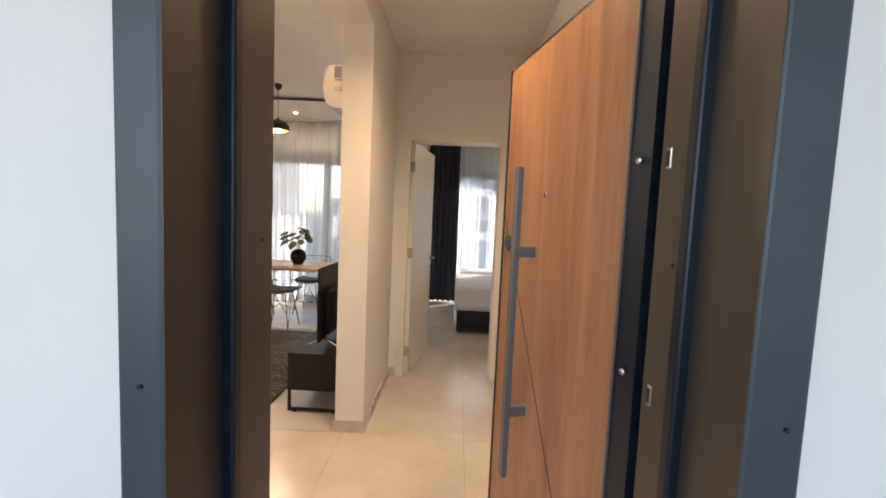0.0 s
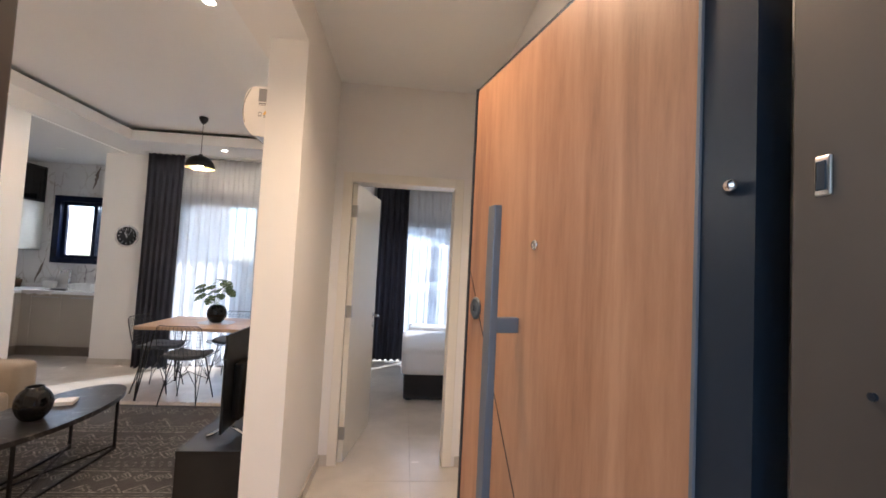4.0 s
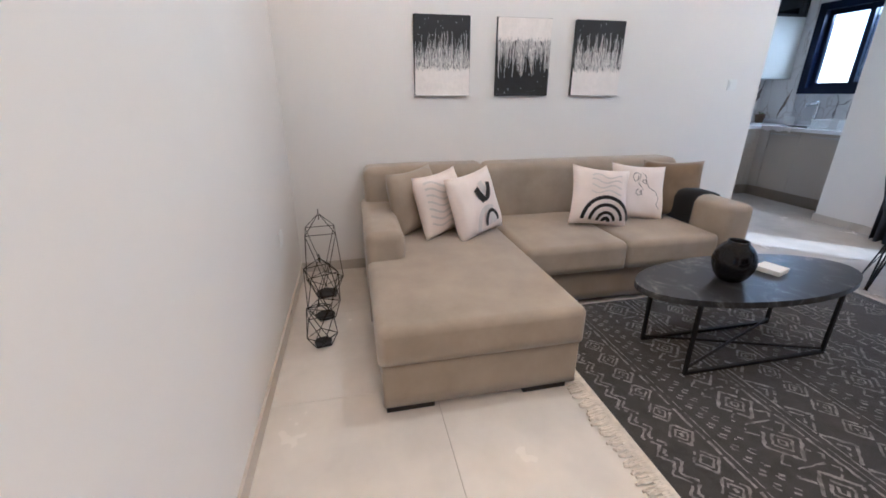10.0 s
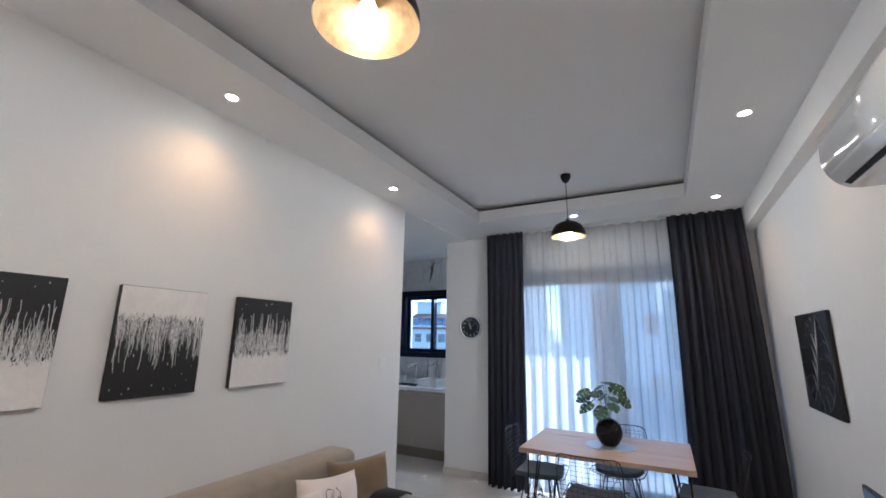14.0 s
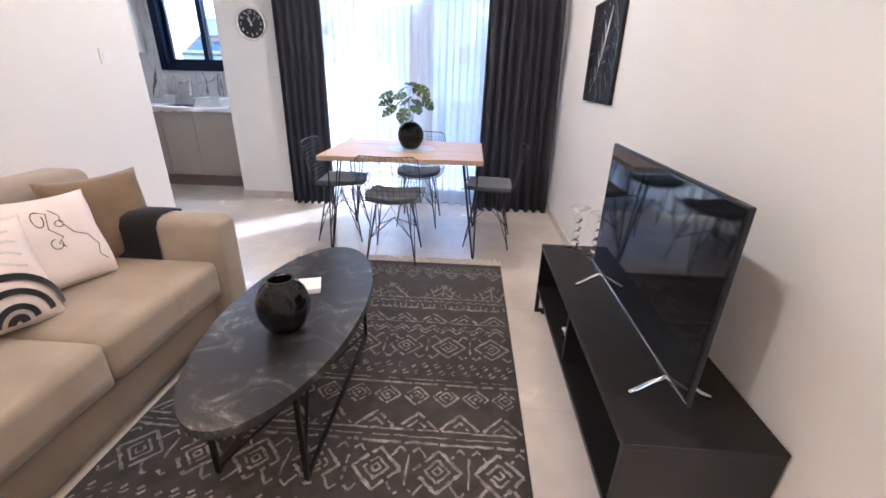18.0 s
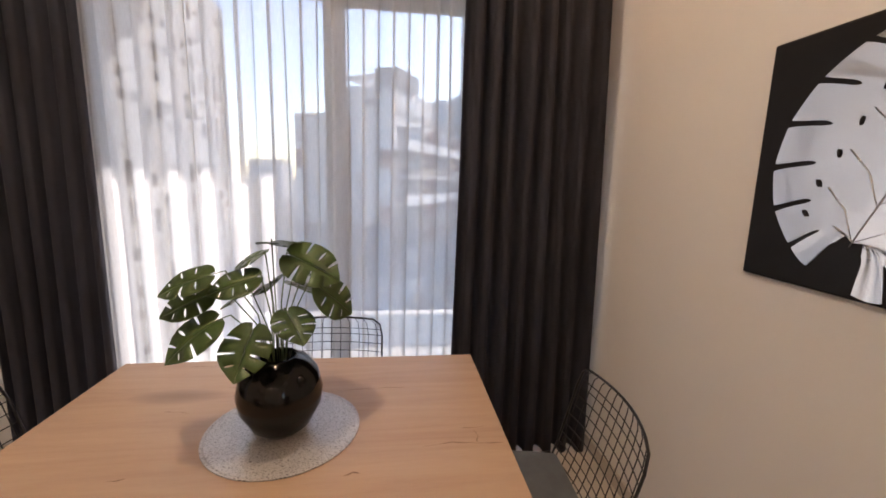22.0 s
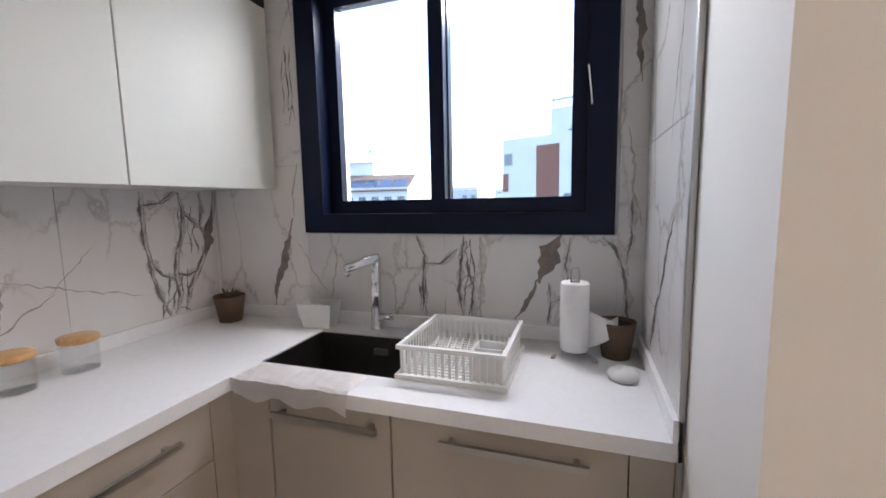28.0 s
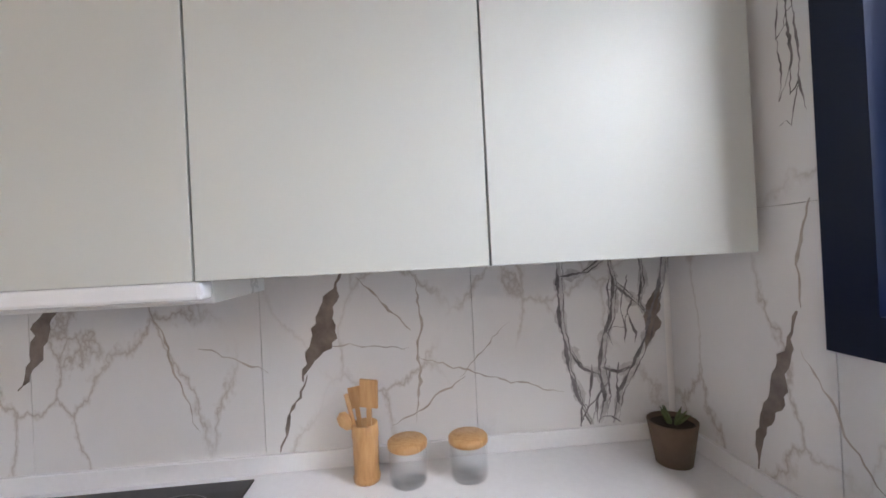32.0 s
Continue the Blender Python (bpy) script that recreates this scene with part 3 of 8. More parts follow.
structure("ceiling_bedroom", boxes((HALL_WALL, 4.2, 3.36, 6.75, 2.80, 3.05)), CEIL, "white bedroom ceiling", "ceiling")
structure("ceiling_corridor", boxes((-3.2, 4.2, -4.2, 0.275, 2.9, 3.05)), CEIL, "white corridor ceiling", "ceiling")
structure("roof_slab", boxes((-5.2, 4.4, -4.4, 7.1, 3.06, 3.3)), RENDERW, "concrete slab above the flat", "roof")

floor = structure("floor", boxes((-5.0, 4.2, -4.2, 7.0, -0.3, -0.006)), GROUT, "large beige porcelain floor tiles with fine joints", "floor")
structure("balcony_slab", boxes((-5.0, 4.6, 7.0, 8.15, -0.3, -0.02)), CONCRETE, "tiled balcony floor outside the window", "balcony")
# upper part added out of view, to keep sun off the kitchen cabinets
structure("wall_balcony_side", boxes((-2.96, -2.76, KITCHEN_N + 0.25, 8.12, -0.02, 6.4)), RENDERW, "white rendered wall between kitchen window and balcony", "wall")
# added out of view; its corner limits the sun to the sheer's left part
structure("wall_balcony_sunblock", boxes((0.46, HALL_WALL, 6.951, 7.50, -0.02, 3.04)), RENDERW, "unseen white rendered wall added to keep sun off the sheer's right side", "wall")
structure("balcony_overhang", boxes((-5.2, 4.6, 7.1, 7.35, 3.04, 3.30)), RENDERW, "concrete slab over the balcony", "overhang")

# skirting
sk = bmesh.new()
for a in ((SOFA_WALL, SOFA_WALL + 0.012, BACK, 4.46), (SOFA_WALL + 0.012, 0.50, BACK, BACK + 0.012), (TV_WALL - 0.012, TV_WALL, 2.2, WINDOW), (TV_WALL - 0.012, HALL_WALL + 0.012, 2.188, 2.2),
          (HALL_WALL, HALL_WALL + 0.012, 2.2, 3.2), (-2.972, -2.28, WINDOW - 0.012, WINDOW), (-2.972, -2.96, WINDOW, 6.24), (1.678, 1.69, BACK, 1.70), (1.678, 1.69, 2.70, 3.2), (1.54, 1.678, 3.188, 3.2), (0.547, 0.60, 3.188, 3.2),
          (SOFA_WALL - 0.16, SOFA_WALL + 0.012, 4.46, 4.472)):
    box(sk, *a, 0, 0.075)
structure("baseboard", sk, SKIRT, "low beige tile skirting along the walls", "baseboard")

# ---- front door ----
door_frame = thing("door_frame", "anthracite steel frame of the front door with a stepped brown-grey jamb", "door frame", kind="structure")
door_frame.name = "door_frame_1"
for side, (fa, fb, face, seal) in enumerate(((0.572, 0.647, (0.52, 0.647), (0.634, 0.672)), (1.55, 1.64, (1.55, 1.70), (1.528, 1.564)))):
    part("casing", rbox(fa, fb, 0.20, 0.275, 0, 2.21, 0.006), ANTHRA, door_frame, "blue-grey steel casing")
    part("casing_return", boxes((*face, 0.275, 0.36, 0, 2.13)), BROWNSTEEL, door_frame, "brown-grey steel jamb")
    part("jamb_face", boxes(((0.6445, 0.6485) if side == 0 else (1.5485, 1.5525)) + (0.202, 0.275, 0, 2.13)), BROWNSTEEL, door_frame)
    part("seal", rbox(*seal, 0.36, 0.395, 0, 2.10, 0.006), NAVYSTEEL, door_frame, "dark blue rubber seal strip")
    part("inner_jamb", rbox(*((0.52, 0.668) if side == 0 else (1.536, 1.70)), 0.395, 0.505 if side else 0.535, 0, 2.13, 0.003), BROWNSTEEL, door_frame, "brown-grey steel jamb")
part("head", boxes((0.572, 1.64, 0.20, 0.275, 2.13, 2.21), (0.52, 1.70, 0.275, 0.535, 2.13, 2.19)), ANTHRA, door_frame)
for z in (1.60, 1.09, 0.59):
    part("strike_plate", rbox(1.532, 1.537, 0.458, 0.475, z - 0.022, z + 0.022, 0.002), STEEL, door_frame, "bright steel strike plate")
    part("strike_hole", rbox(1.530, 1.5325, 0.461, 0.472, z - 0.016, z + 0.016, 0.001), NAVYSTEEL, door_frame)
for x, y, z in ((0.668, 0.48, 1.39), (0.668, 0.48, 0.25), (1.536, 0.42, 1.38), (0.61, 0.199, 1.17), (1.61, 0.199, 1.16)):
    part("screw", turned([(0, -0.003), (0.004, -0.003), (0.004, 0.003), (0, 0.003)], 10), NAVYSTEEL, door_frame, m=pose(x, y, z, 90, 0, 90 if y > 0.3 else 0))

leaf_turn = math.degrees(math.atan2(0.9771, -0.2126)) + 1.6
front_door = thing("door_1", "open front door in walnut veneer with a steel edge and a long grey bar handle", "door", kind="structure", m=pose(1.54, 0.56, 0, 0, 0, leaf_turn))
LEAF = 0.945
part("panel", rbox(0.085, LEAF - 0.012, -0.02, 0.0, 0.012, 2.105, 0.0015), OAKDOOR, front_door, "walnut veneer panel")
part("edge_frame", boxes((0.0, 0.0845, -0.07, -0.002, 0.008, 2.115), (LEAF - 0.012, LEAF, -0.07, 0.004, 0.008, 2.115), (0.0845, LEAF - 0.012, -0.07, -0.001, 2.105, 2.115), (0.0845, LEAF - 0.012, -0.07, -0.001, 0.008, 0.012)), NAVYSTEEL, front_door, "dark blue steel door edge")
part("core", rbox(0.085, LEAF - 0.012, -0.068, -0.0205, 0.012, 2.105, 0.001), NAVYSTEEL, front_door)
part("bar_handle", rbox(0.583, 0.622, 0.066, 0.088, 0.46, 1.652, 0.003), GREYBAR, front_door, "long square grey bar handle")
for z in (0.72, 1.34):
    part("bracket", rbox(0.590, 0.616, 0.0, 0.066, z - 0.02, z + 0.02, 0.002), GREYBAR, front_door)
part("peephole", turned([(0, 0), (0.013, 0), (0.013, 0.004), (0.009, 0.007), (0.006, 0.004), (0, 0.004)], 18), CHROME, front_door, "brass and chrome peephole", True, pose(0.525, 0, 1.55, -90, 0, 0))
part("lock_rosette", turned([(0, 0), (0.036, 0), (0.036, 0.005), (0.030, 0.009), (0.024, 0.006), (0.012, 0.007), (0, 0.010)], 28), ANTHRA, front_door, "round dark grey lock rosette", True, pose(0.867, 0, 1.356, -90, 0, 0))
part("keyhole", rbox(-0.003, 0.003, 0.009, 0.0115, -0.009, 0.009, 0.001), NAVYSTEEL, front_door, m=pose(0.867, 0, 1.356))
for (u0, z0), (u1, z1) in (((0.928, 1.475), (0.317, 0.484)), ((0.78, 0.031), (0.317, 0.484)), ((0.317, 0.484), (0.088, 0.705))):
    ln = math.hypot(u1 - u0, z1 - z0)
    part("groove", boxes((-ln / 2, ln / 2, -0.004, 0.001, -0.0014, 0.0014)), NAVYSTEEL, front_door, m=pose((u0 + u1) / 2, 0.0005, (z0 + z1) / 2, 0, -math.degrees(math.atan2(z1 - z0, u1 - u0)), 0))
for z in (1.60, 1.09, 0.59):
    part("dog_bolt", turned([(0, 0), (0.009, 0), (0.009, 0.026), (0.006, 0.031), (0, 0.031)], 14), CHROME, front_door, "short steel security bolt", True, pose(0.036, -0.003, z + 0.01, -90, 0, 40))
part("edge_lip", rbox(0.0775, 0.0843, -0.003, 0.003, 0.012, 2.105, 0.001), GREYBAR, front_door, "thin grey steel lip")
for z in (1.35, 0.95):
    part("edge_lock", rbox(LEAF, LEAF + 0.002, -0.034, -0.012, z - 0.06, z + 0.06, 0.0006), STEEL, front_door, "steel lock plate on the edge")


def wall_switch(label, m, gangs=1, sub="switch"):
    """A rocker plate; its face looks along local -y, centred."""
    w = thing("light_switch" if sub == "switch" else "wall_socket", label, sub, m=m)
    for g in range(gangs):
        x = (g - (gangs - 1) / 2) * 0.088
        part("plate", rbox(x - 0.042, x + 0.042, -0.009, 0.0, -0.042, 0.042, 0.003), WHITEPLASTIC, w)
        part("rocker", rbox(x - 0.028, x + 0.028, -0.0135, -0.009, -0.026, 0.030, 0.002), WHITEPLASTIC, w, m=pose(0, 0, 0, 3, 0, 0))
    return w


wall_switch("white rocker switch on the corridor wall", pose(1.895, 0.275, 1.355) @ Matrix.Diagonal((1.17, 1.3, 1.17, 1.0)))
wall_switch("white rocker switch beside the front door inside", pose(-0.17, BACK, 1.325, 0, 0, 180))
wall_switch("white wall socket low on the wall beside the lanterns", pose(-2.0, BACK, 0.505, 0, 0, 180), 1, "socket")
wall_switch("small white rocker switch at the end of the sofa wall", pose(SOFA_WALL, 4.18, 1.345, 0, 0, 90))
wall_switch("pair of white rocker switches on the television wall", pose(TV_WALL, 2.422, 1.38, 0, 0, -90), 2)
for y in (4.09, 3.98, 3.86):
    wall_switch("white wall socket low beside the television stand", pose(TV_WALL, y, 0.505, 0, 0, -90), 1, "socket")

sign = thing("house_number_sign", "small grey plate with a rust-brown strip and the number 31", "sign", m=pose(1.887, 0.275, 1.725))
part("plate", rbox(-0.088, 0.088, -0.006, 0, -0.016, 0.046, 0.0015), GREYBAR, sign)
part("strip", rbox(-0.088, 0.088, -0.006, 0, -0.046, -0.0165, 0.0015), REDCLAD, sign, "rust-brown lower strip")
text("number", "31", 0.064, BROWNSTEEL, pose(0.048, -0.0065, -0.004, 90, 0, 0), sign, 0.0015)

# ---- bedroom and side doors ----
def casing(name, label, x0, x1, top, m, depth=0.16, w=0.065):
    c = thing(name, label, "door frame", kind="structure", m=m)
    for y0, y1 in ((-0.014, 0.0), (depth, depth + 0.014)):
        part("architrave", rbox(x0 - w, x0 + 0.004, y0, y1, 0, top + w, 0.003), DOORWHITE, c)
        part("architrave", rbox(x1 - 0.004, x1 + w, y0, y1, 0, top + w, 0.003), DOORWHITE, c)
        part("head", rbox(x0 + 0.004, x1 - 0.004, y0, y1, top - 0.004, top + w, 0.003), DOORWHITE, c)
    part("jamb", boxes((x0 - 0.024, x0, 0.0, depth, 0, top + 0.024)), DOORWHITE, c)
    part("jamb", boxes((x1, x1 + 0.024, 0.0, depth, 0, top + 0.024)), DOORWHITE, c)
    part("head_jamb", boxes((x0, x1, 0.0, depth, top, top + 0.024)), DOORWHITE, c)
    return c


casing("door_frame_2", "cream lacquered frame of the bedroom door", 0.665, 1.45, 2.105, pose(0, 3.20, 0))
bd = thing("door_2", "cream lacquered bedroom door standing wide open", "door", kind="structure", m=pose(0.668, 3.235, 0, 0, 0, 80.5))
part("leaf", rbox(0.0, 0.765, -0.04, 0.0, 0.008, 2.095, 0.002), DOORWHITE, bd)
for z in (1.88, 1.12, 0.22):
    part("hinge", rbox(-0.012, 0.006, -0.046, -0.002, z - 0.045, z + 0.045, 0.002), STEEL, bd, "brushed steel hinge")
for s in (-1,):
    hb = bmesh.new()
    tube(hb, [(0.70, -0.04, 1.02), (0.70, -0.09, 1.02), (0.69, -0.095, 1.02), (0.60, -0.095, 1.02)], 0.009, 8)
    part("handle", hb, CHROME, bd, "chrome lever handle", True)
    part("rose", turned([(0, 0), (0.025, 0), (0.025, 0.006), (0, 0.008)], 20), CHROME, bd, "", True, pose(0.70, -0.04, 1.02, 90, 0, 0))
    part("key_rose", turned([(0, 0), (0.022, 0), (0.022, 0.006), (0, 0.008)], 20), CHROME, bd, "", True, pose(0.70, -0.04, 0.93, 90, 0, 0))
sf = casing("door_frame_3", "cream lacquered frame of the side door in the hall", -2.60, -1.80, 2.13, pose(1.69, 0, 0, 0, 0, -90), 0.17, 0.075)
part("strike_plate", rbox(-2.5985, -2.5965, 0.07, 0.10, 0.95, 1.10, 0.0005), STEEL, sf, "steel strike plate in the jamb")
part("strike_hole", rbox(-2.5965, -2.5955, 0.078, 0.092, 0.97, 1.00, 0.0003), NAVYSTEEL, sf)
part("strike_hole", rbox(-2.5965, -2.5955, 0.078, 0.092, 1.04, 1.08, 0.0003), NAVYSTEEL, sf)
part("stop", rbox(-2.60, -2.585, 0.115, 0.17, 0, 2.13, 0.002), DOORWHITE, sf)

# ---- living area ----
def soft(x0, x1, y0, y1, z0, z1, r=0.04, puff=0.0, seg=3):
    """An upholstered block with rounded edges; puff lifts the middle of the top."""
    r = min(r, 0.22 * min(x1 - x0, y1 - y0, z1 - z0))
    bm = bmesh.new()
    box(bm, x0, x1, y0, y1, z0, z1)
    bmesh.ops.subdivide_edges(bm, edges=bm.edges[:], cuts=3, use_grid_fill=True)
    cx, cy = (x0 + x1) / 2, (y0 + y1) / 2
    for v in bm.verts:
        u, w = (v.co.x - cx) / (x1 - x0) * 2, (v.co.y - cy) / (y1 - y0) * 2
        if v.co.z > z1 - 1e-4:
            v.co.z += puff * (1 - u * u) * (1 - w * w)
    sharp = [e for e in bm.edges if len(e.link_faces) == 2 and e.calc_face_angle() > 1.0 and max(v.co.z for v in e.verts) > z0 + 1e-4]
    bmesh.ops.bevel(bm, geom=sharp, offset=r, segments=seg, profile=0.5, affect="EDGES")
    return bm


sofa = thing("corner_sofa", "taupe velour corner sofa with a chaise, against the wall", "sofa", m=pose(0, 0, 0))
part("chaise_base", soft(-2.62, -1.04, 1.14, 2.022, 0.035, 0.262, 0.012), SOFADARK, sofa, "", True)
part("chaise_cushion", soft(-2.48, -1.02, 1.125, 2.035, 0.258, 0.425, 0.04, 0.006), SOFA, sofa, "", True)
part("seat_base", soft(-2.62, -1.76, 2.024, 3.37, 0.035, 0.262, 0.015), SOFADARK, sofa, "", True)
part("seat_cushion", soft(-2.48, -1.70, 2.038, 2.712, 0.258, 0.43, 0.04, 0.012), SOFA, sofa, "", True)
part("seat_cushion", soft(-2.48, -1.70, 2.715, 3.375, 0.258, 0.43, 0.04, 0.012), SOFA, sofa, "", True)
part("back_cushion", soft(-2.675, -2.43, 1.15, 2.015, 0.262, 0.815, 0.05, 0.005), SOFA, sofa, "", True)
part("back_cushion", soft(-2.675, -2.43, 2.018, 3.60, 0.262, 0.812, 0.075, 0.005, 4), SOFA, sofa, "", True)
part("arm", soft(-2.63, -1.735, 1.118, 1.335, 0.262, 0.585, 0.055), SOFA, sofa, "", True)
part("arm_base", soft(-2.63, -1.76, 1.122, 1.134, 0.04, 0.30, 0.004), SOFADARK, sofa, "", True)
part("arm", soft(-2.63, -1.685, 3.372, 3.575, 0.03, 0.62, 0.06, 0.006), SOFA, sofa, "", True)
for x0, x1, y0, y1 in ((-1.12, -1.05, 1.15, 1.36), (-1.12, -1.05, 1.77, 1.98), (-1.80, -1.73, 3.42, 3.55), (-2.55, -2.48, 1.2, 1.3), (-2.55, -2.48, 3.4, 3.5)):
    part("foot", rbox(x0, x1, y0, y1, 0.0, 0.045, 0.004), BLACKWOOD, sofa, "black wooden foot")

throw_bm = bmesh.new()
prof = [(3.352, 0.36), (3.356, 0.50), (3.362, 0.585), (3.385, 0.622), (3.43, 0.640), (3.52, 0.640), (3.565, 0.622), (3.586, 0.58), (3.59, 0.45)]
for a, b in zip(prof, prof[1:]):
    vs = [throw_bm.verts.new((x, y, z + 0.003 * math.sin(x * 40))) for x, (y, z) in ((-2.36, a), (-1.97, a), (-1.97, b), (-2.36, b))]
    throw_bm.faces.new(vs)
bmesh.ops.remove_doubles(throw_bm, verts=throw_bm.verts[:], dist=0.0005)
bmesh.ops.solidify(throw_bm, geom=throw_bm.faces[:], thickness=0.008)
single("throw", throw_bm, BLACKCLOTH, "black throw folded over the sofa arm", "blanket", smooth=True)


def pillow_mesh(size, thick, seed):
    bm = bmesh.new()
    n = 14
    grid = {}
    rnd = random.Random(seed)
    ph = [rnd.uniform(0, 6) for _ in range(4)]
    for s in (1, -1):
        for i in range(n + 1):
            for j in range(n + 1):
                u, w = -1 + 2 * i / n, -1 + 2 * j / n
                rim = (i in (0, n)) or (j in (0, n))
                if rim and s < 0:
                    grid[s, i, j] = grid[1, i, j]
                    continue
                pinch = 1 - 0.09 * (1 - u * u) * abs(w) ** 3 - 0.0
                pinch2 = 1 - 0.09 * (1 - w * w) * abs(u) ** 3
                h = thick * ((1 - u ** 4) * (1 - w ** 4)) ** 0.55 * 0.5
                h *= 1 + 0.10 * math.sin(3 * u + ph[0]) * math.sin(3.4 * w + ph[1]) + 0.05 * math.sin(8 * u + ph[2]) * math.sin(7 * w + ph[3])
                grid[s, i, j] = bm.verts.new((u * size / 2 * pinch2, -s * h, w * size / 2 * pinch))
    for s in (1, -1):
        for i in range(n):
            for j in range(n):
                bm.faces.new([grid[s, i, j], grid[s, i + 1, j], grid[s, i + 1, j + 1], grid[s, i, j + 1]][::s])
    return bm


def strip(bm, pts, w, size, thick, lift=0.004):
    """A printed line on the pillow's face, following its swell."""
    def on(u, v):
        h = thick * max(0.0, (1 - u ** 4) * (1 - v ** 4)) ** 0.55 * 0.5
        return (u * size / 2, -h * 1.10 - lift, v * size / 2)
    rows = []
    for i, (u, v) in enumerate(pts):
        a, b = pts[max(0, i - 1)], pts[min(len(pts) - 1, i + 1)]
        d = Vector((b[0] - a[0], b[1] - a[1])).normalized()
        nx, ny = -d.y * w, d.x * w
        rows.append([bm.verts.new(on(u + nx, v + ny)), bm.verts.new(on(u - nx, v - ny))])
    for a, b in zip(rows, rows[1:]):
        bm.faces.new((a[0], b[0], b[1], a[1]))


def arc(cx, cy, r, a0, a1, n=24, ry=None):
    return [(cx + r * math.cos(math.radians(a0 + (a1 - a0) * i / n)), cy + (ry or r) * math.sin(math.radians(a0 + (a1 - a0) * i / n))) for i in range(n + 1)]


def cushion(label, material, place, rz, lean, prints=(), size=0.43, thick=0.15, roll=0, seed=1):
    c = thing("cushion", label, "cushion", "cushions on the sofa", m=pose(*place) @ pose(0, 0, 0, 0, 0, rz) @ pose(0, 0, 0, lean, roll, 0))
    part("cover", pillow_mesh(size, thick, seed), material, c, "", True)
    if prints:
        for pts, w, *tone in prints:
            bm = bmesh.new()
            strip(bm, pts, w, size, thick, 0.003 if tone else 0.004)
            part("print", bm, GREYINK if tone else INK, c, "pale grey printed band" if tone else "black printed line", True)
    return c


RAINBOW = [(arc(0.12, -0.84, r, 8 if r > 0.2 else 0, 178), w) for r, w in ((0.78, 0.06), (0.53, 0.055), (0.28, 0.05), (0.10, 0.06))]
RAINBOW += [([(-0.45 + 0.1 * i, 0.62 - 0.17 * k + 0.06 * math.sin(i * 0.8 + k)) for i in range(11)], 0.022, "grey") for k in range(4)]
SHAPES = [(arc(0.10, 0.34, 0.27, 190, 350, 20), 0.055), ([(-0.18, 0.46), (-0.10, 0.28), (0.0, 0.14), (0.06, 0.04)], 0.11), ([(0.40, 0.55), (0.34, 0.30), (0.20, 0.10)], 0.09), (arc(0.22, -0.72, 0.27, 10, 178, 20, 0.42), 0.055), (arc(0.22, -0.74, 0.14, 10, 170, 14, 0.26), 0.11, "grey"), (arc(0.10, -0.80, 0.50, 60, 178, 18, 0.62), 0.08, "grey"), ([(0.06, 0.62), (0.12, 0.42), (0.16, 0.25)], 0.11, "grey")]
FACE = [([(-0.28, 0.62), (-0.12, 0.55), (-0.20, 0.25), (-0.02, 0.05), (-0.14, -0.05), (-0.05, -0.15)], 0.009), (arc(-0.18, -0.06, 0.10, 90, 400, 18), 0.009), (arc(-0.30, 0.46, 0.09, 60, 380, 16, 0.15), 0.009), (arc(0.02, 0.32, 0.08, 0, 330, 14, 0.06), 0.009), ([(0.05, 0.35), (0.20, 0.10), (0.42, 0.0), (0.55, -0.25), (0.48, -0.45), (0.62, -0.60)], 0.009), ([(-0.05, 0.62), (0.08, 0.48), (0.05, 0.35)], 0.009)]
WAVES = [([(-0.82 + 0.1 * i, 0.74 - k * 0.20 + 0.07 * math.sin(i * 0.62 + 0.5 * k) - 0.018 * i) for i in range(17)], 0.030, "grey") for k in range(7)]
cushion("taupe velour cushion leaning in the sofa corner", SOFA, (-2.27, 1.46, 0.62), 130, -10, size=0.42, thick=0.16, roll=-2, seed=2)
cushion("cream cushion with fine grey wave lines", CREAMCLOTH, (-2.17, 1.62, 0.62), 128, -14, WAVES, 0.41, 0.14, -3, 3)
cushion("cream cushion printed with black abstract shapes", CREAMCLOTH, (-2.10, 1.83, 0.62), 124, -18, SHAPES, 0.42, 0.14, -5, 4)
cushion("brown velvet cushion against the sofa arm", BROWNCLOTH, (-2.235, 3.40, 0.612), 70, -16, size=0.43, seed=6)
cushion("cream cushion printed with a fine line drawing", CREAMCLOTH, (-2.17, 3.06, 0.62), 80, -20, FACE, 0.40, 0.15, 5, 7)
cushion("cream cushion printed with a black rainbow of arcs", CREAMCLOTH, (-2.10, 2.715, 0.62), 80, -22, RAINBOW, 0.41, 0.15, 7, 5)

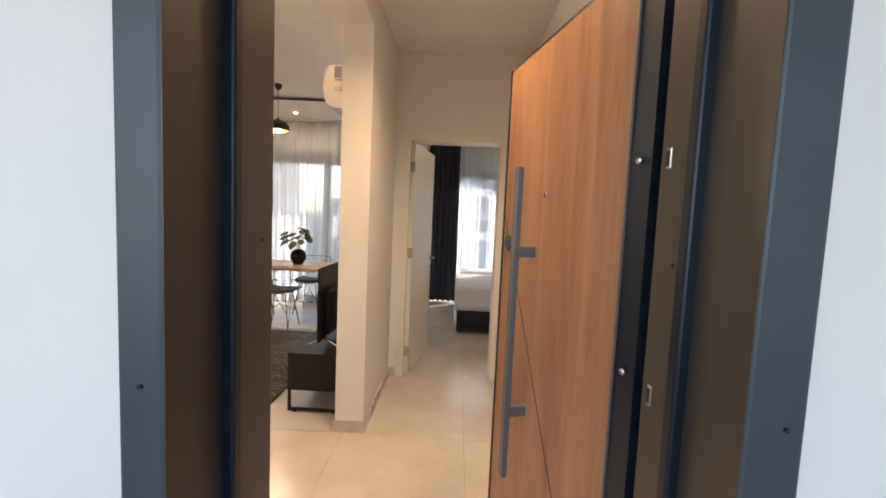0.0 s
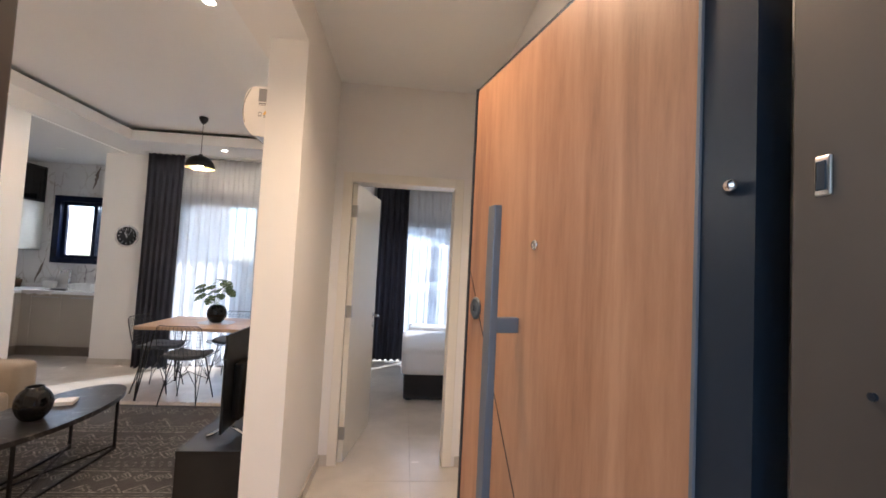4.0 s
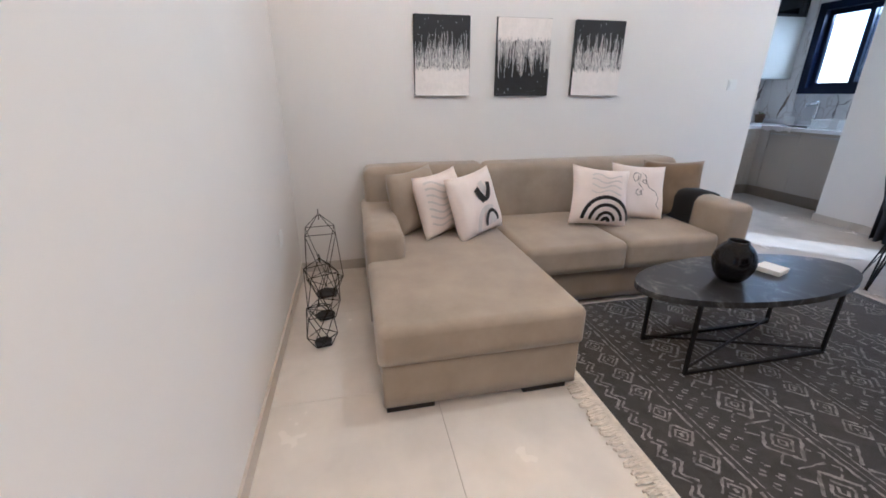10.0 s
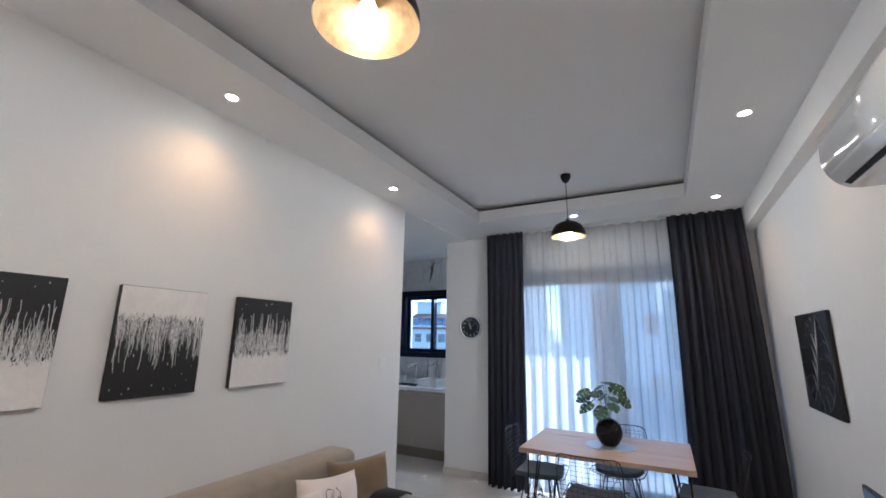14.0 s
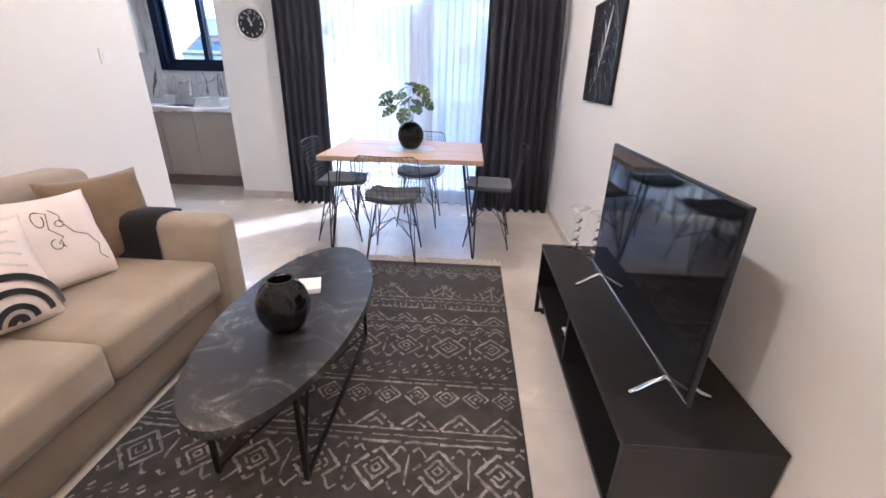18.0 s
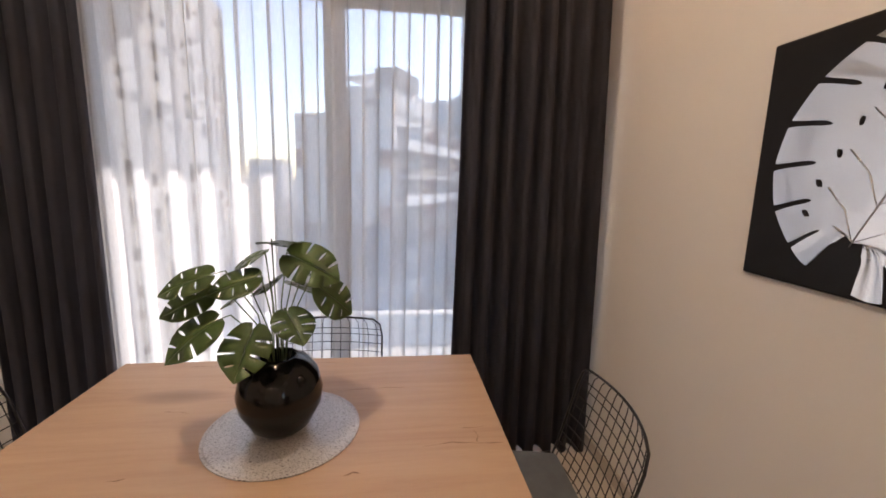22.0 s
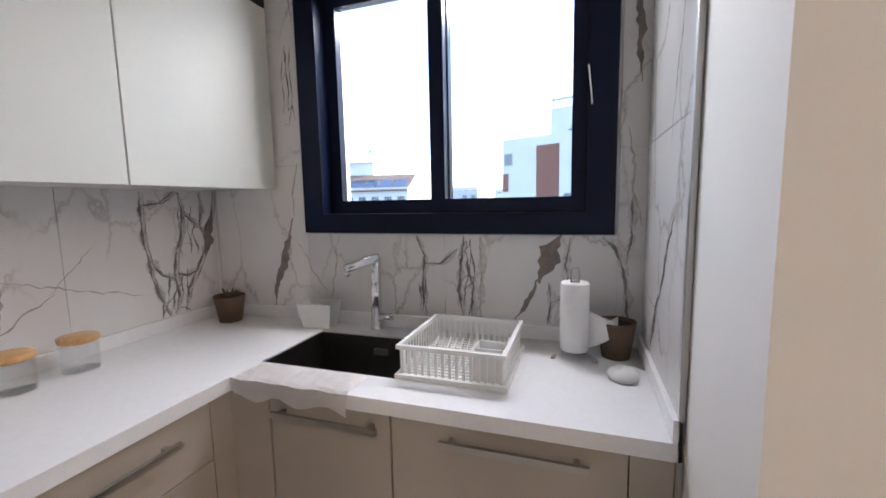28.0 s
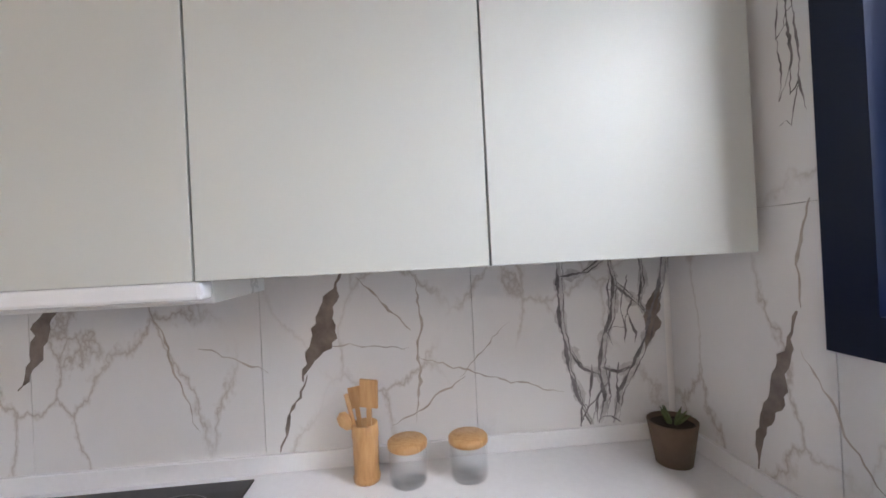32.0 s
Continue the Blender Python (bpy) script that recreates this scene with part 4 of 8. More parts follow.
# paintings
for i, (y0, y1, flip) in enumerate(((1.545, 1.935, False), (2.13, 2.533, True), (2.722, 3.115, False))):
    p = thing("canvas_painting", "square canvas, " + ("white running down into black" if flip else "black running down into white"), "painting", "three paintings over the sofa", m=pose(SOFA_WALL + 0.002, y0, 1.268))
    part("canvas", rbox(0, 0.03, 0, y1 - y0, 0, 0.507, 0.003), CANVASBLACK, p)
    rnd = random.Random(i + 40)
    PWD = y1 - y0
    up = lambda f: 0.507 * (1 - f) if flip else 0.507 * f
    edge = 0.30 if flip else 0.37
    field, grey, pale = bmesh.new(), bmesh.new(), bmesh.new()
    tops = []
    for c in range(44):
        zb = up(edge + rnd.uniform(-0.03, 0.035))
        tops.append(zb)
    columns = [[field.verts.new((x, 0.002 + (PWD - 0.004) * c / 43, h)) for x, h in ((0.0312, up(0.004)), (0.0312, z), (0.0296, z), (0.0296, up(0.004)))] for c, z in enumerate(tops)]
    for one, two in zip(columns, columns[1:]):
        for q in range(4):
            field.faces.new((one[q], two[q], two[(q + 1) % 4], one[(q + 1) % 4]))
    field.faces.new(columns[0]), field.faces.new(columns[-1][::-1])

    def drip(bm, y, f0, f1, w, lift):
        """A run of paint that wanders a little and thins towards its end."""
        last, sway = None, rnd.uniform(0, 6)
        for q in range(6):
            f = f0 + (f1 - f0) * q / 5
            yy, half = y + 0.0034 * math.sin(sway + q * 1.9), w * 0.5 * (1 - 0.11 * q) * rnd.uniform(0.6, 1.3)
            row = [bm.verts.new((0.0302 + x, min(max(yy + o, 0.002), PWD - 0.002), up(f))) for o, x in ((-half, 0.0), (-half * 0.5, lift), (half * 0.5, lift), (half, 0.0))]
            if last:
                for k in range(3):
                    bm.faces.new((last[k], last[k + 1], row[k + 1], row[k]))
            last = row
    for k in range(190):
        f0 = edge + rnd.uniform(-0.06, 0.12)
        drip(grey, rnd.uniform(0.004, PWD - 0.004), f0, f0 + 0.05 + 0.16 * rnd.random(), rnd.uniform(0.003, 0.008), 0.0012)
    for k in range(150):
        f0 = edge + rnd.uniform(-0.05, 0.06)
        drip(pale, rnd.uniform(0.004, PWD - 0.004), f0, f0 + 0.06 + min(0.36, rnd.expovariate(7.0)), rnd.uniform(0.0028, 0.0066), 0.0028)
    part("pale_field", field, CANVASPALE, p, "cream acrylic field")
    part("grey_brushwork", grey, STROKEGREY, p, "grey upright brush strokes")["kind"] = "stuff"
    part("pale_brushwork", pale, STROKEPALE, p, "pale upright brush strokes")["kind"] = "stuff"
    dots = bmesh.new()
    rnd = random.Random(i + 4)
    for _ in range(15):
        y, z = rnd.uniform(0.015, y1 - y0 - 0.015), rnd.uniform(0.0, 0.2) ** 1.2 * 1.3
        z = 0.02 + z if flip else 0.495 - z
        box(dots, 0.0295, 0.0315, y, y + rnd.uniform(0.0012, 0.003), z - rnd.uniform(0.002, 0.011), z)
    part("paint_speckle", dots, PAPER, p, "raised white paint specks")["kind"] = "stuff"

# coffee table
ct = thing("coffee_table", "oval coffee table, black marbled top on a steel frame", "coffee table", m=pose(-1.147, 2.99, 0.012))
top = bmesh.new()
N = 64
rim = [(0.265 * math.cos(2 * math.pi * i / N), 0.62 * math.sin(2 * math.pi * i / N)) for i in range(N)]
lo, hi = [top.verts.new((x, y, 0.388)) for x, y in rim], [top.verts.new((x, y, 0.418)) for x, y in rim]
top.faces.new(hi), top.faces.new(lo[::-1])
for i in range(N):
    top.faces.new((lo[i], lo[(i + 1) % N], hi[(i + 1) % N], hi[i]))
bmesh.ops.bevel(top, geom=[e for e in top.edges if e.calc_face_angle(0) > 1.0], offset=0.003, segments=1, affect="EDGES")
BLACKSTONE, nt, bsdf = nodes_of("black_marble_laminate")
bco = coords(nt, (5, 5, 5))
bn1 = node(nt, "ShaderNodeTexNoise", Scale=1.3, Detail=8.0, Roughness=0.7, Distortion=1.2)
link(nt, bco, bn1.inputs[0])
link(nt, ramp(nt, bn1.outputs[0], [(0.0, (0.010, 0.010, 0.011)), (0.50, (0.016, 0.016, 0.018)), (0.60, (0.055, 0.055, 0.055)), (0.68, (0.22, 0.21, 0.19))]), bsdf.inputs["Base Color"])
bsdf.inputs["Roughness"].default_value = 0.34
part("tabletop", top, BLACKSTONE, ct, "black laminate top with white marble flecks")
for sx in (-0.155, 0.155):
    for sy in (-0.415, 0.415):
        part("leg", rbox(sx - 0.008, sx + 0.008, sy - 0.008, sy + 0.008, 0.0, 0.39, 0.001), BLACKMETAL, ct)
    part("rail", rbox(sx - 0.008, sx + 0.008, -0.407, 0.407, 0.0, 0.016, 0.001), BLACKMETAL, ct)
for s in (1, -1):
    bm = bmesh.new()
    tube(bm, [(-0.15, -0.41 * s, 0.025), (0.15, 0.41 * s, 0.025)], 0.007, 6)
    part("cross_brace", bm, BLACKMETAL, ct, m=pose(0, 0, 0.0 if s > 0 else 0.006))
vb = turned([(0, 0), (0.048, 0), (0.064, 0.010), (0.082, 0.034), (0.097, 0.068), (0.102, 0.100), (0.099, 0.132), (0.086, 0.164), (0.066, 0.188), (0.050, 0.198), (0.049, 0.210), (0.044, 0.211), (0.043, 0.196), (0.06, 0.16), (0.07, 0.09), (0.0, 0.03)], 60)
for v in vb.verts:
    a, belly = math.atan2(v.co.y, v.co.x), max(0.0, math.sin(math.pi * min(1, v.co.z / 0.2)))
    dent = 1 - 0.085 * belly * max(0.0, math.sin(3 * a + 1.4 * math.sin(22 * v.co.z))) ** 3
    v.co.x, v.co.y = v.co.x * dent, v.co.y * dent
vb.transform(Matrix.Diagonal((0.92, 0.92, 0.95, 1.0)))
single("round_vase", vb, GLOSSBLACK, "round dented glossy black ceramic vase on the coffee table", "vase", smooth=True, m=pose(-1.125, 2.845, 0.431))
bk = thing("coaster_box", "small white box of coasters on the coffee table", "box", m=pose(-1.16, 3.135, 0.431, 0, 0, 18))
part("body", rbox(-0.055, 0.055, -0.05, 0.05, 0, 0.018, 0.002), WHITEPLASTIC, bk)
part("lid", rbox(-0.058, 0.058, -0.053, 0.053, 0.018, 0.026, 0.003), PAPER, bk)

# rug
rug = thing("rug", "charcoal woven rug with faded ethnic pattern and cream fringes", "rug", m=pose(-1.745, 2.07, 0))
RW, RL = 1.515, 2.31
part("ground_weave", rbox(0, RW, 0, RL, 0.001, 0.010, 0.004), RUG, rug)
pat = bmesh.new()
worn = random.Random(29)


def dash(x0, y0, x1, y1, w=0.010):
    """One flat woven stroke, clipped to the rug."""
    if min(x0, x1) < 0.005 or max(x0, x1) > RW - 0.005 or min(y0, y1) < 0.005 or max(y0, y1) > RL - 0.005:
        return
    d = Vector((x1 - x0, y1 - y0))
    if d.length < 1e-4:
        return
    # worn knots: short uneven pieces, some of them lost
    n = max(1, round(d.length / 0.017))
    d.normalize()
    ends = [(x0 + (x1 - x0) * i / n + worn.uniform(-0.0022, 0.0022), y0 + (y1 - y0) * i / n + worn.uniform(-0.0022, 0.0022)) for i in range(n + 1)]
    for (ax, ay), (bx, by) in zip(ends, ends[1:]):
        if worn.random() < 0.13:
            continue
        half = w / 2 * worn.uniform(0.6, 1.25)
        nx, ny = -d.y * half, d.x * half
        pat.faces.new([pat.verts.new((px, py, 0.0118)) for px, py in ((ax + nx, ay + ny), (bx + nx, by + ny), (bx - nx, by - ny), (ax - nx, ay - ny))])


def zigzag(y, amp, step, w=0.011):
    k = int(RW / step)
    for i in range(k):
        x = (RW - k * step) / 2 + i * step
        dash(x, y, x + step / 2, y + amp, w), dash(x + step / 2, y + amp, x + step, y, w)


def diamond(cx, cy, a, b, w=0.010):
    for (p, q) in (((-a, 0), (0, b)), ((0, b), (a, 0)), ((a, 0), (0, -b)), ((0, -b), (-a, 0))):
        dash(cx + p[0], cy + p[1], cx + q[0], cy + q[1], w)


def line(y, w=0.012):
    rnd_l = random.Random(int(y * 1000))
    x = 0.01
    while x < RW - 0.05:
        n = rnd_l.uniform(0.05, 0.16)
        dash(x, y + rnd_l.uniform(-0.003, 0.003), min(x + n, RW - 0.01), y + rnd_l.uniform(-0.003, 0.003), w)
        x += n + rnd_l.choice((0, 0, 0.008))


y = 0.05
bands = ["zig", "dia", "line", "dots", "big", "line", "mtn", "dia", "line", "dots", "big", "zig", "mtn"]
for kind in bands:
    if kind == "zig":
        zigzag(y, 0.045, 0.085), zigzag(y + 0.03, 0.045, 0.085)
        y += 0.105
    elif kind == "line":
        line(y), line(y + 0.028, 0.006)
        y += 0.06
    elif kind == "dia":
        k = 12
        for i in range(k):
            cx = (i + 0.5) * RW / k
            diamond(cx, y + 0.06, 0.055, 0.055), diamond(cx, y + 0.06, 0.03, 0.03, 0.008), dash(cx - 0.008, y + 0.06, cx + 0.008, y + 0.06, 0.014)
        y += 0.135
    elif kind == "dots":
        for r in range(2):
            for i in range(26):
                cx = (i + 0.5 + 0.5 * (r % 2)) * RW / 26.5
                dash(cx - 0.014, y + 0.02 + r * 0.05, cx, y + 0.036 + r * 0.05), dash(cx, y + 0.004 + r * 0.05, cx + 0.014, y + 0.02 + r * 0.05)
                dash(cx - 0.010, y + 0.004 + r * 0.05, cx - 0.002, y + 0.010 + r * 0.05, 0.008)
        y += 0.12
    elif kind == "big":
        k = 7
        for i in range(k):
            cx = (i + 0.5) * RW / k
            diamond(cx, y + 0.10, 0.085, 0.085, 0.013), diamond(cx, y + 0.10, 0.045, 0.045), diamond(cx, y + 0.10, 0.018, 0.018, 0.008)
            for sx in (-1, 1):
                for sy in (-1, 1):
                    dash(cx + sx * 0.045, y + 0.10 + sy * 0.052, cx + sx * 0.075, y + 0.10 + sy * 0.095), dash(cx + sx * 0.075, y + 0.10 + sy * 0.095, cx + sx * 0.095, y + 0.10 + sy * 0.075)
            dash(cx + 0.5 * RW / k, y + 0.04, cx + 0.5 * RW / k, y + 0.16, 0.009)
        y += 0.215
    elif kind == "mtn":
        k = 9
        for i in range(k):
            cx = (i + 0.5) * RW / k
            dash(cx - 0.075, y + 0.01, cx, y + 0.09, 0.013), dash(cx, y + 0.09, cx + 0.075, y + 0.01, 0.013)
            dash(cx - 0.035, y + 0.012, cx, y + 0.05), dash(cx, y + 0.05, cx + 0.035, y + 0.012)
        line(y, 0.01)
        y += 0.125


def wave(y, amp, step, w):
    k = int((RW - 0.03) / step)
    for i in range(k):
        x = 0.015 + i * step
        dash(x, y + (amp if i % 2 else 0), x + step, y + (0 if i % 2 else amp), w)


# the dining end: spiked line, two waves, branching triangles and a border of small triangles
wave(1.652, 0.006, 0.05, 0.014)
rnd = random.Random(17)
for i in range(44):
    x = (i + 0.5) * RW / 44
    dash(x, 1.658, x + rnd.uniform(-0.010, 0.010), 1.695 + rnd.uniform(0, 0.018), 0.008)
wave(1.725, 0.016, 0.026, 0.011), wave(1.768, 0.014, 0.024, 0.012)
for cx in (0.12, 0.455, 0.79, 1.125, 1.43):
    top_y = 1.93
    for sx in (-1, 1):
        dash(cx + sx * 0.115, 1.785, cx, top_y, 0.011)
        for f in (0.15, 0.42, 0.68, 0.9):
            bx, by = cx + sx * 0.115 * (1 - f), 1.785 + f * (top_y - 1.785)
            dash(bx, by, bx + sx * 0.012, by + 0.042, 0.008)
        dash(cx, top_y, cx + sx * 0.014, top_y + 0.032, 0.008)
        dash(cx + sx * 0.055, 1.79, cx, 1.855, 0.008), dash(cx + sx * 0.055, 1.79, cx + sx * 0.062, 1.845, 0.008)
    dash(cx, 1.79, cx, top_y, 0.009)
for i in range(11):
    cx = (i + 0.5) * RW / 11
    for a, b in ((0.062, 0.085), (0.036, 0.05)):
        dash(cx - a, 2.135, cx, 2.135 - b, 0.009), dash(cx, 2.135 - b, cx + a, 2.135, 0.009), dash(cx - a, 2.137, cx + a, 2.137, 0.007)
    for q in (-0.5, 0.5):
        ex = cx + q * RW / 22
        if i % 2 == (q > 0):
            dash(ex - 0.030, 2.155, ex, 2.205, 0.008), dash(ex, 2.205, ex + 0.030, 2.155, 0.008), dash(ex - 0.03, 2.152, ex + 0.03, 2.152, 0.006)
        else:
            dash(ex - 0.030, 2.205, ex, 2.155, 0.008), dash(ex, 2.155, ex + 0.030, 2.205, 0.008), dash(ex - 0.012, 2.195, ex + 0.012, 2.195, 0.008)
line(2.225, 0.006)
pt = part("woven_pattern", pat, RUGLINE, rug, "faded pale woven pattern")
pt["kind"] = "stuff"
fr = bmesh.new()
rnd = random.Random(3)
for end, s in ((0.0, -1), (RL, 1)):
    box(fr, 0.004, RW - 0.004, end - 0.012, end + 0.012, 0.002, 0.0125)
    for i in range(104):
        x = (i + 0.5) * RW / 104
        a, ln = rnd.uniform(-0.02, 0.02), rnd.uniform(0.075, 0.105)
        for q in (-1, 1):
            tube(fr, [(x, end, 0.008), (x + q * RW / 208, end + s * 0.040, 0.009)], 0.005, 4)
        tube(fr, [(x, end, 0.007), (x + a * 0.4, end + s * ln * 0.4, 0.010), (x + a * 0.2, end + s * ln * 0.7, 0.006), (x + a, end + s * ln, 0.006)], 0.0062, 5)
fo = part("fringe", fr, FRINGE, rug, "knotted cream fringe")
fo["kind"] = "stuff"

# television stand and television
st = thing("tv_stand", "low black television stand with an open shelf on steel legs", "tv stand", m=pose(-0.07, 2.42, 0))
SX, SY = 0.408, 1.35
part("top", rbox(0, SX, 0, SY, 0.415, 0.437, 0.002), BLACKWOOD, st)
part("bottom", rbox(0, SX, 0, SY, 0.165, 0.185, 0.002), BLACKWOOD, st)
part("side_panel", rbox(0.002, SX - 0.002, 0.001, 0.022, 0.185, 0.415, 0.001), BLACKWOOD, st)
part("side_panel", rbox(0.002, SX - 0.002, SY - 0.022, SY - 0.001, 0.185, 0.415, 0.001), BLACKWOOD, st)
part("divider", rbox(0.01, SX - 0.014, 0.66, 0.68, 0.185, 0.415, 0.001), BLACKWOOD, st)
part("back_panel", rbox(SX - 0.012, SX - 0.004, 0.022, SY - 0.022, 0.185, 0.415, 0.0005), BLACKWOOD, st)
for y in (0.012, SY - 0.012):
    for x in (0.012, SX - 0.03):
        part("leg", rbox(x - 0.010, x + 0.010, y - 0.010, y + 0.010, 0.012, 0.165, 0.001), BLACKMETAL, st)
        part("foot_pad", turned([(0, 0), (0.011, 0), (0.011, 0.012), (0, 0.012)], 12), PLASTICBLACK, st, m=pose(x + (0.04 if x < 0.2 else -0.04), y, 0))
    part("floor_rail", rbox(0.022, SX - 0.04, y - 0.010, y + 0.010, 0.012, 0.030, 0.001), BLACKMETAL, st)
tv = thing("television", "black flat television on two curved chrome feet, switched off", "television", m=pose(0.12, 2.506, 0.437))
TW = 0.92
part("bezel", rbox(-0.012, 0.003, 0, TW, 0.050, 0.605, 0.004), PLASTICBLACK, tv)
part("screen", rbox(-0.0135, -0.0115, 0.008, TW - 0.008, 0.070, 0.597, 0.0005), SCREEN, tv, "glossy dark screen")
part("back_shell", soft(0.003, 0.050, 0.12, TW - 0.12, 0.09, 0.42, 0.015), PLASTICBLACK, tv, "", True)
part("chin", rbox(-0.016, -0.011, 0.0, TW, 0.055, 0.066, 0.001), CHROME, tv, "thin chrome lower edge")
for y in (0.12, TW - 0.12):
    bm = bmesh.new()
    tube(bm, [(-0.115, y - 0.02, 0.004), (-0.09, y - 0.012, 0.012), (-0.05, y - 0.004, 0.034), (0.0, y, 0.060), (0.05, y - 0.004, 0.034), (0.09, y - 0.012, 0.012), (0.115, y - 0.02, 0.004)], 0.008, 8)
    part("foot", bm, CHROME, tv, "curved chrome foot", True)


def candle_holder(m):
    c = thing("candle_holder", "clear turned glass candle holder on the television stand", "candle holder", "glass candle holders", m=m)
    part("foot", turned([(0, 0), (0.047, 0), (0.049, 0.006), (0.030, 0.012), (0.014, 0.020), (0, 0.020)], 28), CUPGLASS, c, "", True)
    for k in range(4):
        z = 0.018 + 0.045 * k
        part("knop", turned([(0, z), (0.010, z + 0.002), (0.020, z + 0.014), (0.023, z + 0.023), (0.019, z + 0.034), (0.010, z + 0.044), (0, z + 0.045)], 22), CRYSTAL, c, "round clear glass knop", True)
    part("cup", turned([(0, 0.198), (0.012, 0.199), (0.016, 0.212), (0.030, 0.228), (0.052, 0.238), (0.050, 0.242), (0.026, 0.233), (0.013, 0.222), (0, 0.220)], 28), CUPGLASS, c, "flared clear glass cup", True)
    return c


ch = candle_holder(pose(0.09, 3.705, 0.437))
copy_thing(ch, pose(0.17, 3.612, 0.437))
for k, (col, z) in enumerate(((PAPER, 0.185), (REDCLAD, 0.191), (WHITEPLASTIC, 0.197))):
    single("magazine", rbox(-0.075, 0.075, -0.10, 0.10, 0, 0.006, 0.001), col, "magazine in the shelf of the television stand", "magazine", "magazines in the shelf", m=pose(0.06 + 0.006 * k, 3.20 + 0.01 * k, z, 0, 0, 6 * k))

# lanterns
def lantern(h, r, m, label):
    l = thing("wire_lantern", label, "lantern", "black wire lanterns beside the sofa", m=m)
    n = 4

    def ring(rr, z, turn=0.0):
        return [(rr * math.cos(2 * math.pi * (i + turn) / n), rr * math.sin(2 * math.pi * (i + turn) / n), z) for i in range(n)]
    foot, base, shoulder, tip = ring(r * 0.62, 0.005, 0.5), ring(r * 0.95, h * 0.20, 0.0), ring(r * 1.05, h * 0.74, 0.5), ring(r * 0.08, h * 0.91, 0.5)
    for lv in (foot, base, shoulder):
        bm = bmesh.new()
        tube(bm, lv, 0.0026, 5, True)
        part("hoop", bm, BLACKMETAL, l)
    rods = [(foot[i], base[(i + d) % n]) for i in range(n) for d in (0, 1)] + [(base[i], shoulder[(i - d) % n]) for i in range(n) for d in (0, 1)] + [(shoulder[i], tip[i]) for i in range(n)]
    for p, q in rods:
        bm = bmesh.new()
        tube(bm, [p, q], 0.0024, 5)
        part("rod", bm, BLACKMETAL, l)
    bm = bmesh.new()
    tube(bm, [(0.018 * math.cos(t * 0.5236), 0, h * 0.94 + 0.018 * math.sin(t * 0.5236)) for t in range(12)], 0.003, 5, True)
    part("ring", bm, BLACKMETAL, l)
    bm = bmesh.new()
    tube(bm, [(0, 0, h * 0.86), (0, 0, h * 0.93)], 0.0035, 5)
    part("neck", bm, BLACKMETAL, l)
    part("candle_plate", turned([(0, 0.006), (r * 0.52, 0.006), (r * 0.55, 0.018), (r * 0.5, 0.016), (0, 0.012)], 20), BLACKMETAL, l, "black candle plate")
    return l


lantern(0.27, 0.085, pose(-1.65, 0.855, 0, 0, 0, 10), "small black wire lantern with a candle plate")
lantern(0.42, 0.105, pose(-1.95, 0.852, 0, 0, 0, 22), "medium black wire lantern with a candle plate")
lantern(0.62, 0.125, pose(-2.26, 0.845, 0, 0, 0, 5), "tall black wire lantern with a candle plate")

# air conditioner
ac = thing("air_conditioner", "white wall-mounted air conditioner under the beam", "air conditioner", m=pose(TV_WALL - 0.002, 2.44, 2.17))
L = 0.87
prof = [(0.0, 0.0), (-0.10, 0.0)] + [(-0.10 - 0.108 * math.sin(radians(a)) ** 0.9, 0.135 - 0.135 * math.cos(radians(a))) for a in range(12, 97, 7)] + [(-0.205, 0.20), (-0.196, 0.24), (-0.180, 0.268), (-0.155, 0.284), (-0.12, 0.288), (0.0, 0.288)]
bm = bmesh.new()
a, b = [bm.verts.new((x, 0, z)) for x, z in prof], [bm.verts.new((x, L, z)) for x, z in prof]
bm.faces.new(a), bm.faces.new(b[::-1])
for i in range(len(prof)):
    j = (i + 1) % len(prof)
    bm.faces.new((a[i], b[i], b[j], a[j])).smooth = 1 < i < len(prof) - 3
ACWHITE = plain("glossy_white_plastic", (0.80, 0.79, 0.77), 0.10, 0, 0.01, 5, 0, coat=0.5, rvar=0.03)
body = part("body", bm, ACWHITE, ac)
# the dark outlet runs along the lower front curve, with its flap above
slot = lambda a: (-0.10 - 0.109 * math.sin(radians(a)) ** 0.9, 0.135 - 0.136 * math.cos(radians(a)))
for name, a0, a1, y0, y1, lift, mat_, lab in (("outlet", 19, 30, 0.05, L - 0.04, 0.0012, PLASTICBLACK, "dark air outlet slot"), ("flap", 31, 58, 0.03, L - 0.02, 0.003, ACWHITE, "glossy white outlet flap")):
    bm = bmesh.new()
    ring = [slot(a0 + (a1 - a0) * k / 5) for k in range(6)]
    rows = [[bm.verts.new((x - lift * q, y, z - lift * 0.4 * q)) for x, z in ring] for y in (y0, y1) for q in (0.2, 1.0)]
    for r0, r1 in ((0, 1), (1, 3), (3, 2), (2, 0)):
        for k in range(5):
            bm.faces.new((rows[r0][k], rows[r0][k + 1], rows[r1][k + 1], rows[r1][k]))
    for k in (0, 5):
        bm.faces.new((rows[0][k], rows[1][k], rows[3][k], rows[2][k]))
    part(name, bm, mat_, ac, lab, name == "flap")
bm = bmesh.new()
tube(bm, [(-0.205 + 0.045 * ((k - 3) / 8) ** 2 * 2.2, -0.0015, 0.075 + 0.025 * k) for k in range(9)], 0.0022, 5)
part("panel_seam", bm, GREYPRINT, ac)
for y in (0.25, 0.62):
    part("screw_cover", rbox(-0.012, 0.0, y, y + 0.02, -0.003, 0.001, 0.0005), PLASTICBLACK, ac)
